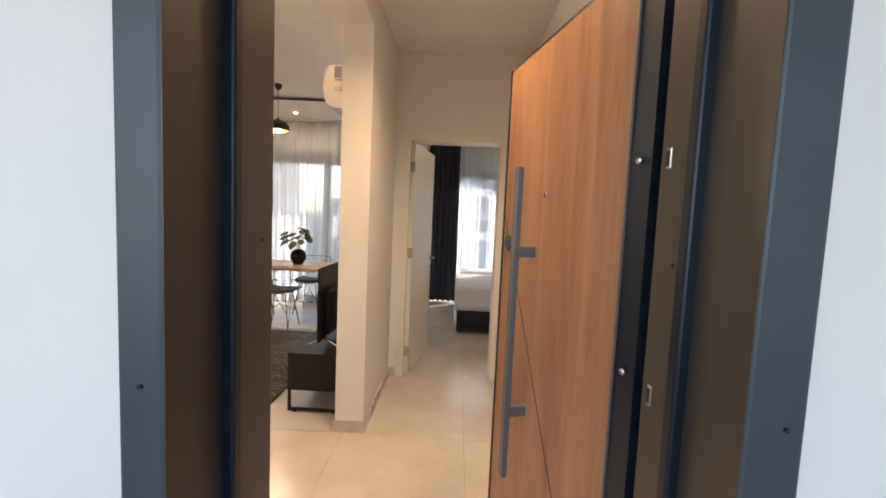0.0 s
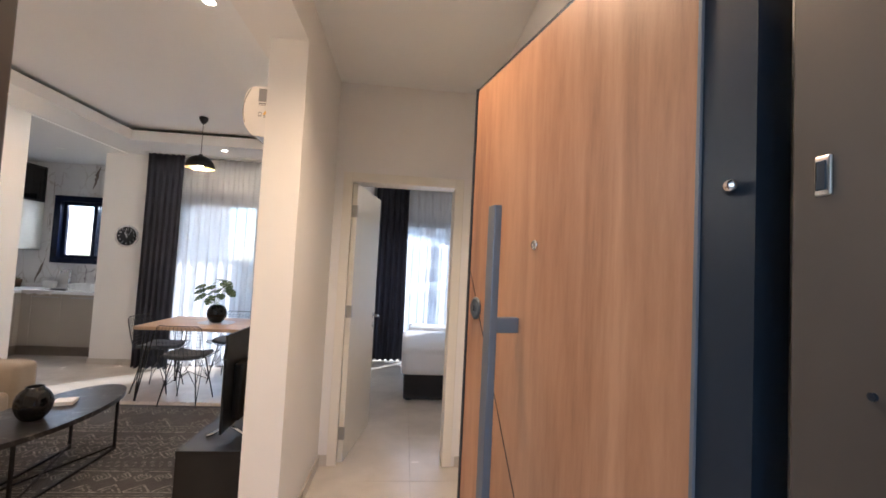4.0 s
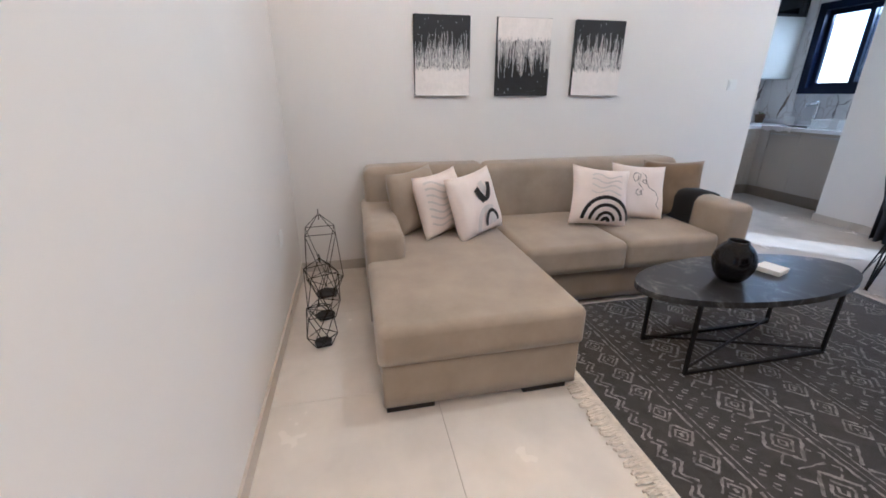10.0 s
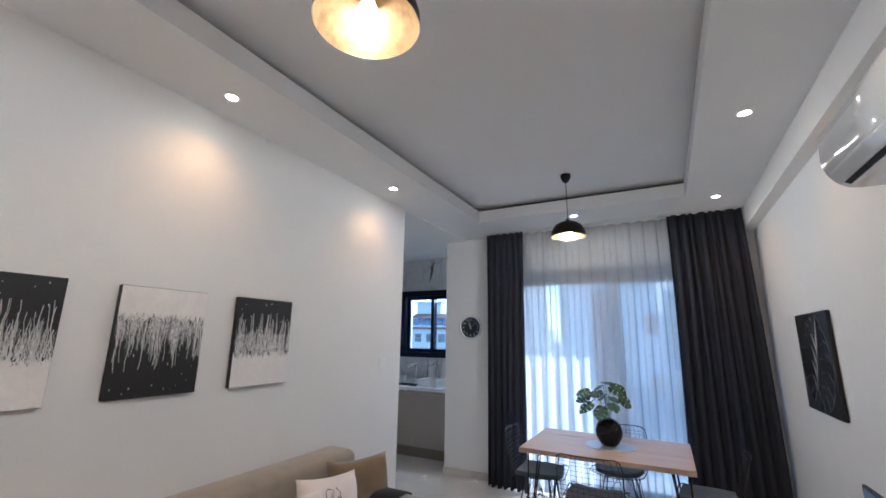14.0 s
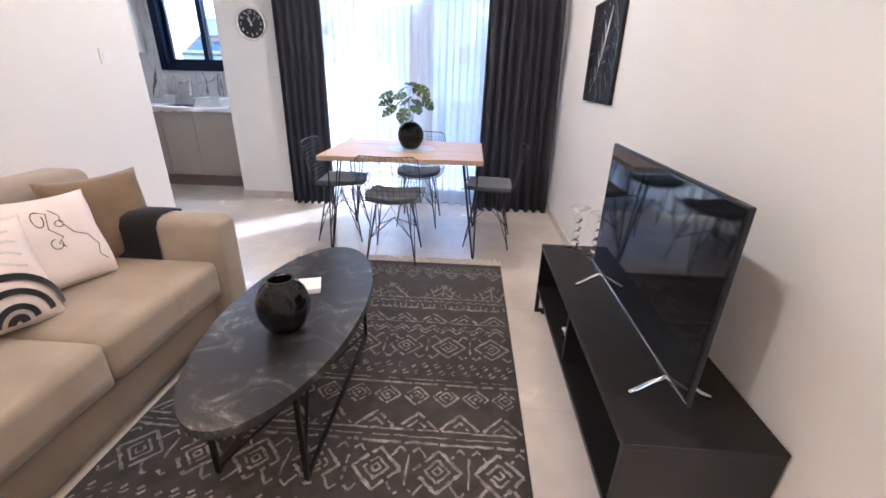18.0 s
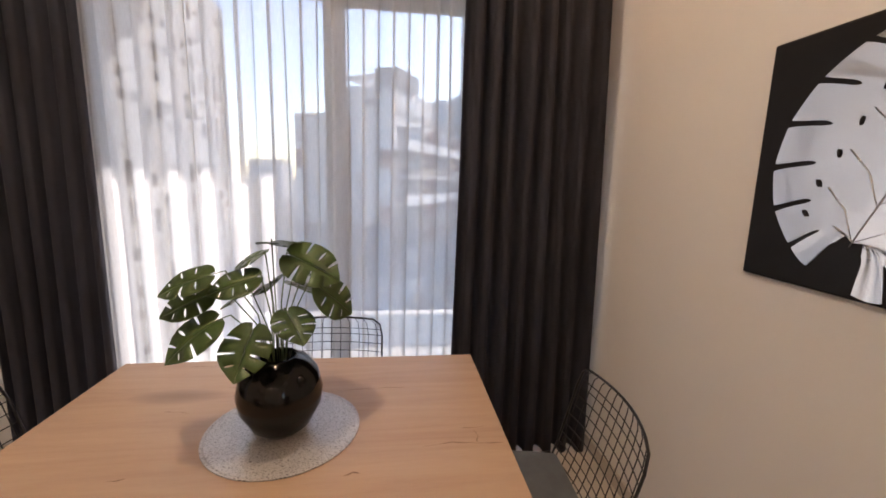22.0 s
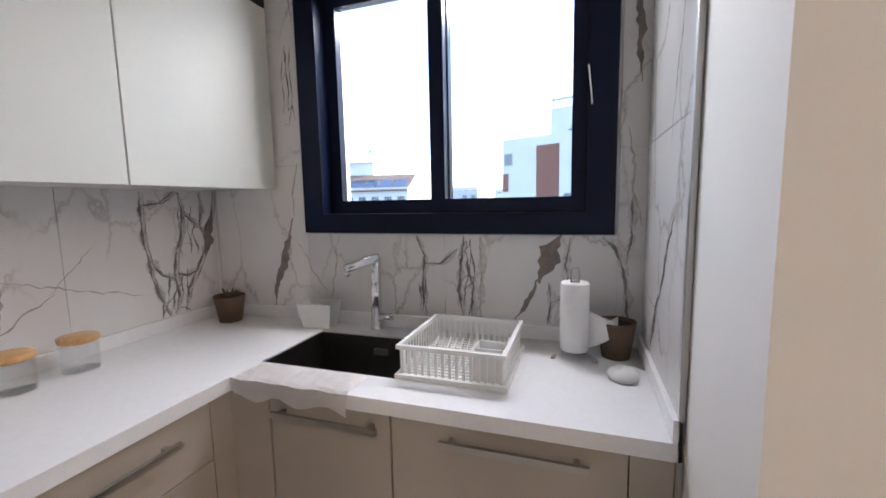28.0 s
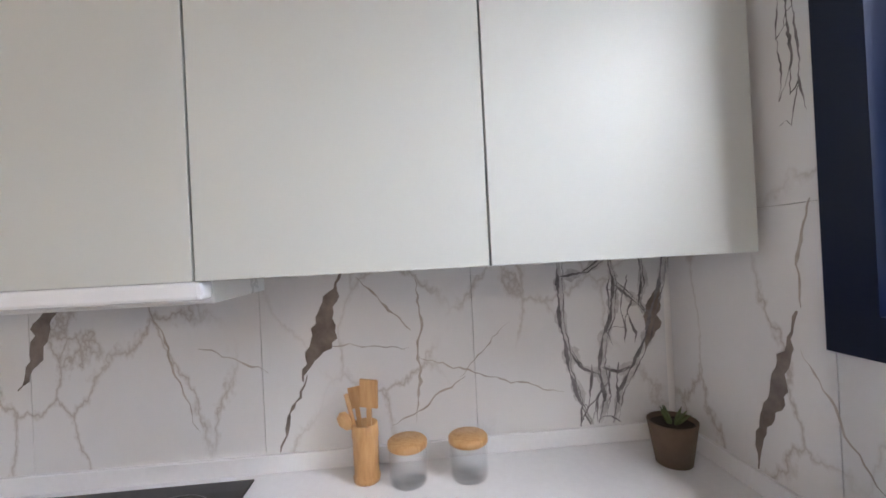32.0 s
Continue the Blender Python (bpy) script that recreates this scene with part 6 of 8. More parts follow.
part("window_frame", boxes((-2.12, -2.05, 0, 0.13, 0, 2.36), (0.05, 0.12, 0, 0.13, 0, 2.36), (-2.05, 0.05, 0, 0.13, 2.27, 2.36), (-2.05, 0.05, 0, 0.13, 0.0, 0.03)), NAVYFRAME, sd)
window_sash(sd, -2.05, -0.92, 0.03, 2.27, 0.01, 0.085, NAVYFRAME)
window_sash(sd, -1.0, 0.05, 0.03, 2.27, 0.07, 0.085, NAVYFRAME)
part("door_pull", rbox(-1.99, -1.975, -0.012, 0.01, 0.95, 1.15, 0.003), NAVYFRAME, sd)

# ---- kitchen ----
CF, CN, CT = -4.125, 6.235, 0.895
FX, FY = -4.135, 6.25

# porcelain cladding
clad_n = tagged(new("cladding_north"), "white porcelain cladding with grey and brown veins around the window", "cladding", kind="structure")
yN = KITCHEN_N
for x0, x1, z0, z1 in ((-4.742, -4.256, 0.945, 1.55), (-4.742, -4.256, 1.552, 2.15), (-4.742, -4.256, 2.152, 2.80), (-4.254, -3.654, 0.945, 1.268), (-3.652, -3.052, 0.945, 1.268), (-3.05, -2.958, 0.945, 1.55), (-3.05, -2.958, 1.552, 2.15), (-3.05, -2.958, 2.152, 2.80), (-4.254, -3.652, 2.30, 2.80), (-3.65, -3.052, 2.30, 2.80)):
    part("porcelain_slab", boxes((x0, x1, yN - 0.010, yN - 0.001, z0, z1)), MARBLE, clad_n)
clad_w = tagged(new("cladding_west"), "white porcelain splashback with grey and brown veins", "cladding", kind="structure")
for y0, y1 in ((4.47, 4.998), (5.0, 5.598), (5.60, 6.198), (6.20, 6.788)):
    part("porcelain_slab", boxes((KITCHEN_W + 0.001, KITCHEN_W + 0.010, y0, y1, 0.945, 1.50)), MARBLE, clad_w)
clad_e = tagged(new("cladding_pillar"), "porcelain cladding on the side of the pillar with a metal edge", "cladding", kind="structure")
for z0, z1 in ((0.945, 1.55), (1.552, 2.15), (2.152, 2.80)):
    part("porcelain_slab", boxes((-2.972, -2.961, 6.25, 6.788, z0, z1)), MARBLE, clad_e)
part("edge_trim", rbox(-2.974, -2.961, 6.235, 6.249, 0.0, 2.80, 0.002), STEEL, clad_e, "metal edge trim")

def vein(parent, spot, u0, z0, u1, z1, width, tone, seed, swell=0.0, step=0.016):
    """An inlaid ragged vein on a slab, from (u0, z0) to (u1, z1); spot maps (u, z) to the wall."""
    rn = random.Random(seed)
    n = max(3, int(math.hypot(u1 - u0, z1 - z0) / step))
    dx, dz = (u1 - u0) / n, (z1 - z0) / n
    ln = math.hypot(dx, dz)
    nx, nz = -dz / ln, dx / ln
    bm, rows, drift = bmesh.new(), [], 0.0
    lift = 0.0006 * (tone is VEINDARK) + 0.0003 * (tone is VEINBROWN) + 0.00001 * (seed % 29)
    for i in range(n + 1):
        t = i / n
        drift += rn.uniform(-0.4, 0.4) * step - 0.25 * drift
        half = width * 0.5 * (rn.uniform(0.35, 1.25) + swell * math.sin(math.pi * t) ** 3 * rn.uniform(0.7, 1.6))
        half *= min(1.0, 0.25 + 3 * min(t, 1 - t))
        u, z = u0 + dx * i + nx * drift, z0 + dz * i + nz * drift
        rows.append([bm.verts.new(spot(u + nx * half, z + nz * half, lift)), bm.verts.new(spot(u - nx * half * rn.uniform(0.5, 1.2), z - nz * half, lift))])
    for a, b in zip(rows, rows[1:]):
        bm.faces.new((a[0], b[0], b[1], a[1]))
    part("vein", bm, tone, parent)


def crackle(parent, spot, u0, u1, z0, z1, count, seed):
    """A bundle of thin dark cracks running mostly upright between two heights."""
    rn = random.Random(seed)
    levels = max(3, int((z1 - z0) / 0.055))
    net = [[(u0 + (u1 - u0) * (i + 0.5 + rn.uniform(-0.42, 0.42)) / count, z0 + (z1 - z0) * (j + rn.uniform(-0.3, 0.3)) / levels) for i in range(count)] for j in range(levels + 1)]
    for i in range(count):
        thread(parent, spot, [net[j][i] for j in range(rn.randint(0, 1), levels + 1 - rn.randint(0, 1))], rn.uniform(0.004, 0.008), VEINDARK, seed * 100 + i)
        for j in range(levels):
            if i + 1 < count and rn.random() < 0.6:
                jj = j + rn.choice((0, 1))
                a, b = net[j][i], net[jj][i + 1]
                mid = ((a[0] + b[0]) / 2 + rn.uniform(-0.006, 0.006), (a[1] + b[1]) / 2 + rn.uniform(-0.010, 0.010))
                thread(parent, spot, [a, mid, b], rn.uniform(0.0022, 0.0045), VEINDARK, seed * 300 + i * 20 + j, False)


on_west = lambda u, z, lift: (KITCHEN_W + 0.0104 + lift, u, min(max(z, 0.946), 1.49))
on_north = lambda u, z, lift: (u, KITCHEN_N - 0.0104 - lift, z)
on_pillar = lambda u, z, lift: (-2.9724 - lift, u, z)
vein(clad_w, on_west, 5.83, 1.44, 5.71, 1.14, 0.030, VEINBROWN, 1, 1.3)
vein(clad_w, on_west, 5.715, 1.16, 5.63, 0.95, 0.010, VEINBROWN, 2)
vein(clad_w, on_west, 5.87, 1.43, 6.01, 1.26, 0.007, VEINPALE, 3)
vein(clad_w, on_west, 6.045, 1.43, 6.033, 1.0, 0.009, VEINPALE, 4)
vein(clad_w, on_west, 5.43, 1.25, 5.62, 1.18, 0.005, VEINPALE, 5)
vein(clad_w, on_west, 6.03, 1.19, 6.46, 1.05, 0.005, VEINPALE, 6)
vein(clad_w, on_west, 5.76, 1.245, 6.01, 1.217, 0.004, VEINPALE, 7)
vein(clad_w, on_west, 5.95, 1.0, 6.17, 1.12, 0.006, VEINPALE, 8)
vein(clad_w, on_west, 6.15, 1.12, 6.30, 1.28, 0.004, VEINPALE, 9)
vein(clad_w, on_west, 5.09, 1.44, 4.97, 1.17, 0.022, VEINBROWN, 16, 1.2)
vein(clad_w, on_west, 5.30, 1.40, 5.42, 1.02, 0.006, VEINPALE, 17)
vein(clad_w, on_west, 4.62, 1.44, 4.70, 0.98, 0.010, VEINPALE, 18)
vein(clad_n, on_north, -4.295, 1.56, -4.325, 1.34, 0.010, VEINPALE, 20)
vein(clad_n, on_north, -4.325, 1.33, -4.452, 0.95, 0.024, VEINBROWN, 21, 0.7)
vein(clad_n, on_north, -4.33, 1.25, -4.18, 1.02, 0.006, VEINPALE, 22)
vein(clad_n, on_north, -4.11, 1.26, -4.155, 1.0, 0.008, VEINPALE, 23)
vein(clad_n, on_north, -3.03, 1.62, -2.98, 1.30, 0.007, VEINPALE, 33, 0.6)
vein(clad_n, on_north, -3.02, 2.10, -2.99, 1.75, 0.014, VEINBROWN, 34, 0.8)
vein(clad_n, on_north, -4.30, 2.62, -4.29, 2.10, 0.010, VEINPALE, 35, 0.5)
crackle(clad_n, on_north, -4.36, -4.28, 1.72, 2.02, 3, 10)
vein(clad_n, on_north, -3.66, 2.78, -3.74, 2.42, 0.030, VEINBROWN, 36, 0.9)
vein(clad_n, on_north, -3.42, 2.74, -3.30, 2.35, 0.008, VEINPALE, 37)
# the dark net of cracks in the corner of the splashback, and its likeness beside the sink
NET_W = (((6.458, 1.45), (6.459, 1.26), (6.475, 1.19), (6.48, 1.12), (6.515, 1.006), (6.54, 0.95)), ((6.462, 1.395), (6.535, 1.405), (6.60, 1.45)), ((6.79, 1.46), (6.775, 1.36), (6.745, 1.28), (6.72, 1.19), (6.68, 1.12), (6.63, 1.04), (6.61, 0.95)),
         ((6.612, 1.45), (6.63, 1.37), (6.617, 1.27), (6.587, 1.20), (6.575, 1.12), (6.587, 1.03), (6.565, 0.95)), ((6.714, 1.45), (6.72, 1.365), (6.705, 1.30), (6.742, 1.26)), ((6.475, 1.19), (6.52, 1.12), (6.575, 1.095)), ((6.63, 1.37), (6.67, 1.33), (6.705, 1.30)), ((6.575, 1.12), (6.63, 1.10), (6.68, 1.12)))
for k, knots in enumerate(NET_W):
    thread(clad_w, on_west, [(u + 0.006, z) for u, z in knots], 0.034, VEINMIST, 460 + k)
    thread(clad_w, on_west, knots, 0.0115 if k in (0, 2, 3) else 0.0075, VEINDARK, 400 + k)
    thread(clad_w, on_west, [(u + 0.013 + 0.006 * math.sin(5 * z + k), z) for u, z in knots], 0.0035, VEINDARK, 420 + k)
crackle(clad_w, on_west, 6.50, 6.64, 0.96, 1.12, 5, 4)
crackle(clad_w, on_west, 6.60, 6.70, 1.17, 1.40, 3, 5)
vein(clad_w, on_west, 6.785, 1.36, 6.715, 1.16, 0.030, VEINBROWN, 14, 1.0)
NET_N = (((-3.765, 1.262), (-3.733, 1.186), (-3.743, 1.056), (-3.732, 0.955)), ((-3.73, 1.154), (-3.668, 1.156), (-3.60, 1.215)), ((-3.576, 1.262), (-3.584, 1.19), (-3.60, 1.06), (-3.58, 0.955)), ((-3.575, 1.17), (-3.542, 1.08), (-3.55, 0.96)), ((-3.515, 1.262), (-3.51, 1.12), (-3.519, 0.955)),
         ((-3.10, 1.262), (-3.058, 1.226), (-3.032, 1.16), (-3.021, 1.09), (-3.014, 0.98)), ((-3.01, 1.40), (-3.009, 1.26), (-3.024, 1.17)), ((-3.27, 1.10), (-3.26, 1.02), (-3.275, 0.95)), ((-3.20, 1.26), (-3.215, 1.16), (-3.19, 1.05)), ((-3.26, 1.03), (-3.215, 1.05), (-3.19, 1.10)))
for k, knots in enumerate(NET_N):
    thread(clad_n, on_north, [(u + 0.004, z) for u, z in knots], 0.028, VEINMIST, 480 + k)
    thread(clad_n, on_north, knots, 0.0060 if k == 4 else 0.0105 if k in (0, 2, 5) else 0.0075, VEINPALE if k == 4 else VEINDARK, 440 + k)
crackle(clad_n, on_north, -3.60, -3.53, 0.96, 1.26, 3, 7)
crackle(clad_n, on_north, -3.76, -3.72, 0.96, 1.12, 3, 8)
vein(clad_n, on_north, -3.225, 1.266, -3.31, 1.10, 0.040, VEINBROWN, 28, 1.1)
vein(clad_n, on_north, -3.295, 1.13, -3.385, 0.955, 0.013, VEINBROWN, 29, 0.5)
vein(clad_e, on_pillar, 6.36, 1.35, 6.52, 1.13, 0.014, VEINBROWN, 40, 0.7)
vein(clad_e, on_pillar, 6.52, 1.14, 6.62, 0.95, 0.020, VEINBROWN, 41, 0.6)
vein(clad_e, on_pillar, 6.78, 1.125, 6.55, 1.092, 0.005, VEINPALE, 42)
vein(clad_e, on_pillar, 6.30, 2.0, 6.44, 1.50, 0.010, VEINPALE, 43)
vein(clad_e, on_pillar, 6.72, 1.9, 6.62, 1.30, 0.008, VEINPALE, 44)

# window over the sink
kw = thing("window_2", "navy aluminium sliding window over the sink", "window", kind="structure", m=pose(0, KITCHEN_N, 0))
part("window_frame", boxes((-4.25, -4.16, -0.035, 0.10, 1.272, 2.298), (-3.15, -3.062, -0.035, 0.10, 1.272, 2.298), (-4.16, -3.15, -0.035, 0.10, 1.272, 1.347), (-4.16, -3.15, -0.035, 0.10, 2.215, 2.298)), NAVYFRAME, kw)
window_sash(kw, -4.165, -3.64, 1.345, 2.215, 0.035, 0.055, NAVYFRAME, 0.04)
window_sash(kw, -3.70, -3.145, 1.345, 2.215, -0.012, 0.055, NAVYFRAME, 0.04)
bm = bmesh.new()
tube(bm, [(-3.152, -0.036, 1.81), (-3.150, -0.046, 1.79), (-3.143, -0.046, 1.73), (-3.139, -0.038, 1.69)], 0.0025, 5)
part("pull_cord", bm, WHITEPLASTIC, kw)
part("sill", boxes((-4.20, -3.11, 0.10, 0.29, 1.29, 1.32)), RENDERW, kw)

# worktop with the sink cut-out
wt = thing("worktop", "white quartz corner worktop with upstands", "worktop")
zt = CT
for slab in ((KITCHEN_W + 0.001, CF, 4.47, CN, zt - 0.04, zt), (KITCHEN_W + 0.001, -4.125, CN, KITCHEN_N - 0.001, zt - 0.04, zt), (-4.125, -2.962, CN, 6.36, zt - 0.04, zt), (-4.125, -3.62, 6.69, KITCHEN_N - 0.001, zt - 0.04, zt), (-3.62, -2.962, 6.36, KITCHEN_N - 0.001, zt - 0.04, zt)):
    part("slab", boxes(slab), QUARTZ, wt)
part("upstand", rbox(KITCHEN_W + 0.001, KITCHEN_W + 0.021, 4.47, KITCHEN_N - 0.022, zt, zt + 0.05, 0.002), QUARTZ, wt)
part("upstand", rbox(KITCHEN_W + 0.001, -2.984, KITCHEN_N - 0.021, KITCHEN_N - 0.001, zt, zt + 0.05, 0.002), QUARTZ, wt)
part("upstand", rbox(-2.983, -2.962, CN, KITCHEN_N - 0.001, zt, zt + 0.05, 0.002), QUARTZ, wt)
sk = thing("kitchen_sink", "dark grey undermount sink bowl", "sink")
part("bowl", boxes((-4.127, -4.123, 6.358, 6.692, zt - 0.20, zt - 0.006), (-3.622, -3.618, 6.358, 6.692, zt - 0.20, zt - 0.006), (-4.123, -3.622, 6.358, 6.362, zt - 0.20, zt - 0.006), (-4.123, -3.622, 6.688, 6.692, zt - 0.20, zt - 0.006), (-4.123, -3.622, 6.362, 6.688, zt - 0.20, zt - 0.196)), SINKGREY, sk)
part("drain", turned([(0, 0), (0.045, 0), (0.045, 0.003), (0.03, 0.001), (0, 0.001)], 24), STEEL, sk, m=pose(-3.87, 6.55, zt - 0.196))
part("overflow", rbox(-3.90, -3.84, 6.685, 6.688, zt - 0.075, zt - 0.05, 0.002), STEEL, sk)

fc = thing("kitchen_faucet", "chrome single-lever kitchen faucet with an angled spout", "faucet", m=pose(-3.925, 6.765, zt))
part("base", turned([(0, 0), (0.026, 0), (0.026, 0.006), (0.021, 0.010), (0.021, 0.085), (0, 0.085)], 24), CHROME, fc, "", True)
part("column", rbox(-0.017, 0.017, -0.015, 0.015, 0.085, 0.285, 0.006), CHROME, fc, "", True, pose(0, 0, 0, -3, 0, 0))
part("spout", rbox(-0.021, 0.021, -0.125, 0.016, -0.018, 0.016, 0.009), CHROME, fc, "", True, pose(0, 0.005, 0.283, 0, 0, -42) @ pose(0, 0, 0, 15, 0, 0))
part("aerator", turned([(0, -0.018), (0.011, -0.018), (0.011, 0), (0, 0)], 14), CHROME, fc, "", True, pose(-0.074, -0.077, 0.238))
bm = bmesh.new()
tube(bm, [(0.02, 0, 0.05), (0.07, -0.012, 0.052)], 0.016, 12)
part("lever_hub", bm, CHROME, fc, "", True)
bm = bmesh.new()
tube(bm, [(0.068, -0.012, 0.055), (0.085, -0.04, 0.085)], 0.006, 8)
part("lever", bm, CHROME, fc, "", True)


def bar_pull(parent, m, length):
    """A flat bar pull along local x, standing off along -y."""
    bm = boxes((-length / 2, length / 2, -0.034, -0.024, -0.008, 0.008), (-length / 2 + 0.02, -length / 2 + 0.032, -0.024, 0, -0.006, 0.006), (length / 2 - 0.032, length / 2 - 0.02, -0.024, 0, -0.006, 0.006))
    return part("handle", bm, STEEL, parent, "brushed steel bar handle", False, m)


# base units along the west wall; fronts face +x
def base_unit(name, label, y0, y1, rows, group="kitchen base cabinets"):
    u = thing(name, label, "cabinet", group, m=pose(KITCHEN_W + 0.001, (y0 + y1) / 2, 0, 0, 0, 90))
    w, d = y1 - y0, FX - KITCHEN_W - 0.001
    part("body", boxes((-w / 2 + 0.001, w / 2 - 0.001, -d + 0.02, 0, 0.135, zt - 0.042)), CABTAUPE, u)
    part("plinth", boxes((-w / 2 + 0.001, w / 2 - 0.001, -d + 0.05, -d + 0.066, 0.0, 0.134)), PLINTH, u, "brown plinth")
    for z0, z1, hz in rows:
        f = part("drawer_front", rbox(-w / 2 + 0.0015, w / 2 - 0.0015, -d, -d + 0.019, z0 + 0.0015, z1 - 0.0015, 0.0012), CABTAUPE, u)
        bar_pull(f, pose(0, -d, hz), 0.36)
    return u


base_unit("drawer_cabinet", "taupe kitchen cabinet with three drawers and steel bar handles", 5.585, 6.17, ((0.68, 0.853, 0.795), (0.505, 0.68, 0.635), (0.135, 0.505, 0.455)))
base_unit("base_cabinet", "taupe kitchen base cabinet beside the oven", 4.47, 4.983, ((0.135, 0.853, 0.79),))
cu = thing("corner_cabinet", "taupe corner cabinet under the worktop", "cabinet", "kitchen base cabinets")
part("body", boxes((KITCHEN_W + 0.001, FX, 6.172, KITCHEN_N - 0.025, 0.135, zt - 0.042)), CABTAUPE, cu)
part("filler", boxes((FX, -4.002, FY - 0.004, FY + 0.012, 0.135, zt - 0.042)), CABTAUPE, cu)
part("plinth", boxes((FX - 0.07, -4.002, FY + 0.05, FY + 0.066, 0, 0.134), (FX - 0.066, FX - 0.05, 6.172, FY + 0.05, 0, 0.134)), PLINTH, cu, "brown plinth")


def door_unit(label, x0, x1, hx):
    u = thing("base_cabinet", label, "cabinet", "kitchen base cabinets", m=pose((x0 + x1) / 2, KITCHEN_N - 0.025, 0))
    w, d = x1 - x0, KITCHEN_N - 0.025 - FY
    part("body", boxes((-w / 2 + 0.001, w / 2 - 0.001, -d + 0.02, 0, 0.135, zt - 0.21 if x0 < -3.7 else zt - 0.042)), CABTAUPE, u)
    part("plinth", boxes((-w / 2, w / 2, -d + 0.05, -d + 0.066, 0, 0.134)), PLINTH, u, "brown plinth")
    dr = part("door", rbox(-w / 2 + 0.0015, w / 2 - 0.0015, -d, -d + 0.019, 0.137, zt - 0.042, 0.0012), CABTAUPE, u)
    bar_pull(dr, pose(hx, -d, 0.812), min(0.34, w - 0.05))
    return u


door_unit("taupe sink cabinet with a steel bar handle", -4.0, -3.622, 0.0)
door_unit("taupe kitchen cabinet with a wide steel bar handle", -3.62, -3.06, 0.03)
structure("cabinet_filler", boxes((-3.058, -2.962, FY, FY + 0.018, 0.0, zt - 0.042)), CABTAUPE, "taupe filler strip beside the pillar", "trim")

# oven
ov = thing("oven", "white built-in oven with a black glass door", "oven", m=pose(FX, 5.284, 0, 0, 0, 90))
W2 = 0.298
part("body", boxes((-W2, W2, 0.02, 0.56, 0.20, 0.852)), OVENWHITE, ov)
part("control_panel", rbox(-W2, W2, -0.012, 0.02, 0.728, 0.852, 0.003), OVENWHITE, ov, "white enamel control panel")
dr = part("door", rbox(-W2, W2, -0.014, 0.02, 0.268, 0.724, 0.004), BLACKGLASS, ov, "black glass door")
bm = bmesh.new()
tube(bm, [(-0.255, -0.05, 0.693), (0.255, -0.05, 0.693)], 0.010, 10)
tube(bm, [(-0.235, -0.05, 0.693), (-0.235, -0.012, 0.693)], 0.008, 8)
tube(bm, [(0.235, -0.05, 0.693), (0.235, -0.012, 0.693)], 0.008, 8)
part("handle", bm, OVENWHITE, dr, "white oven handle", True)
for x in (-0.16, 0.165):
    part("knob", turned([(0, 0), (0.024, 0), (0.022, 0.018), (0.010, 0.022), (0, 0.022)], 20), STEEL, ov, "steel knob", True, pose(x, -0.012, 0.79, 90, 0, 0))
part("lower_drawer", rbox(-W2, W2, 0.0, 0.02, 0.137, 0.262, 0.002), CABTAUPE, ov, "taupe drawer under the oven")
part("lower_handle", boxes((-0.15, 0.15, -0.03, -0.02, 0.208, 0.222), (-0.12, -0.11, -0.02, 0, 0.21, 0.22), (0.11, 0.12, -0.02, 0, 0.21, 0.22)), STEEL, ov, "brushed steel bar handle")
part("plinth", boxes((-0.30, 0.30, 0.05, 0.066, 0.0, 0.134)), PLINTH, ov, "brown plinth")
tw = bmesh.new()
path_t = [(-0.040, 0.60), (-0.039, 0.68), (-0.042, 0.700), (-0.050, 0.706), (-0.058, 0.702), (-0.062, 0.69), (-0.064, 0.62), (-0.068, 0.545)]
cols = 14
vs = [[tw.verts.new((-0.15 + 0.26 * i / cols, y - 0.003 * math.sin(i * 1.3), z - (0.018 * i / cols if k == len(path_t) - 1 else 0))) for i in range(cols + 1)] for k, (y, z) in enumerate(path_t)]
for a, b in zip(vs, vs[1:]):
    for i in range(cols):
        tw.faces.new((a[i], a[i + 1], b[i + 1], b[i]))
bmesh.ops.solidify(tw, geom=tw.faces[:], thickness=0.004)
single("dish_towel", tw, TOWELCLOTH, "pale pink checked dish towel over the oven handle", "towel", smooth=True, m=pose(FX, 5.284, 0, 0, 0, 90))
hob = thing("hob", "black glass ceramic hob set in the worktop", "hob")
part("glass", rbox(-4.70, -4.155, 5.0, 5.58, zt, zt + 0.006, 0.002), BLACKGLASS, hob)
for hx, hy, r in ((-4.56, 5.14, 0.07), (-4.56, 5.43, 0.09), (-4.30, 5.14, 0.09), (-4.30, 5.43, 0.07)):
    part("zone_ring", turned([(r - 0.002, 0), (r, 0), (r, 0.0006), (r - 0.002, 0.0006)], 32), GREYPRINT, hob, m=pose(hx, hy, zt + 0.006))

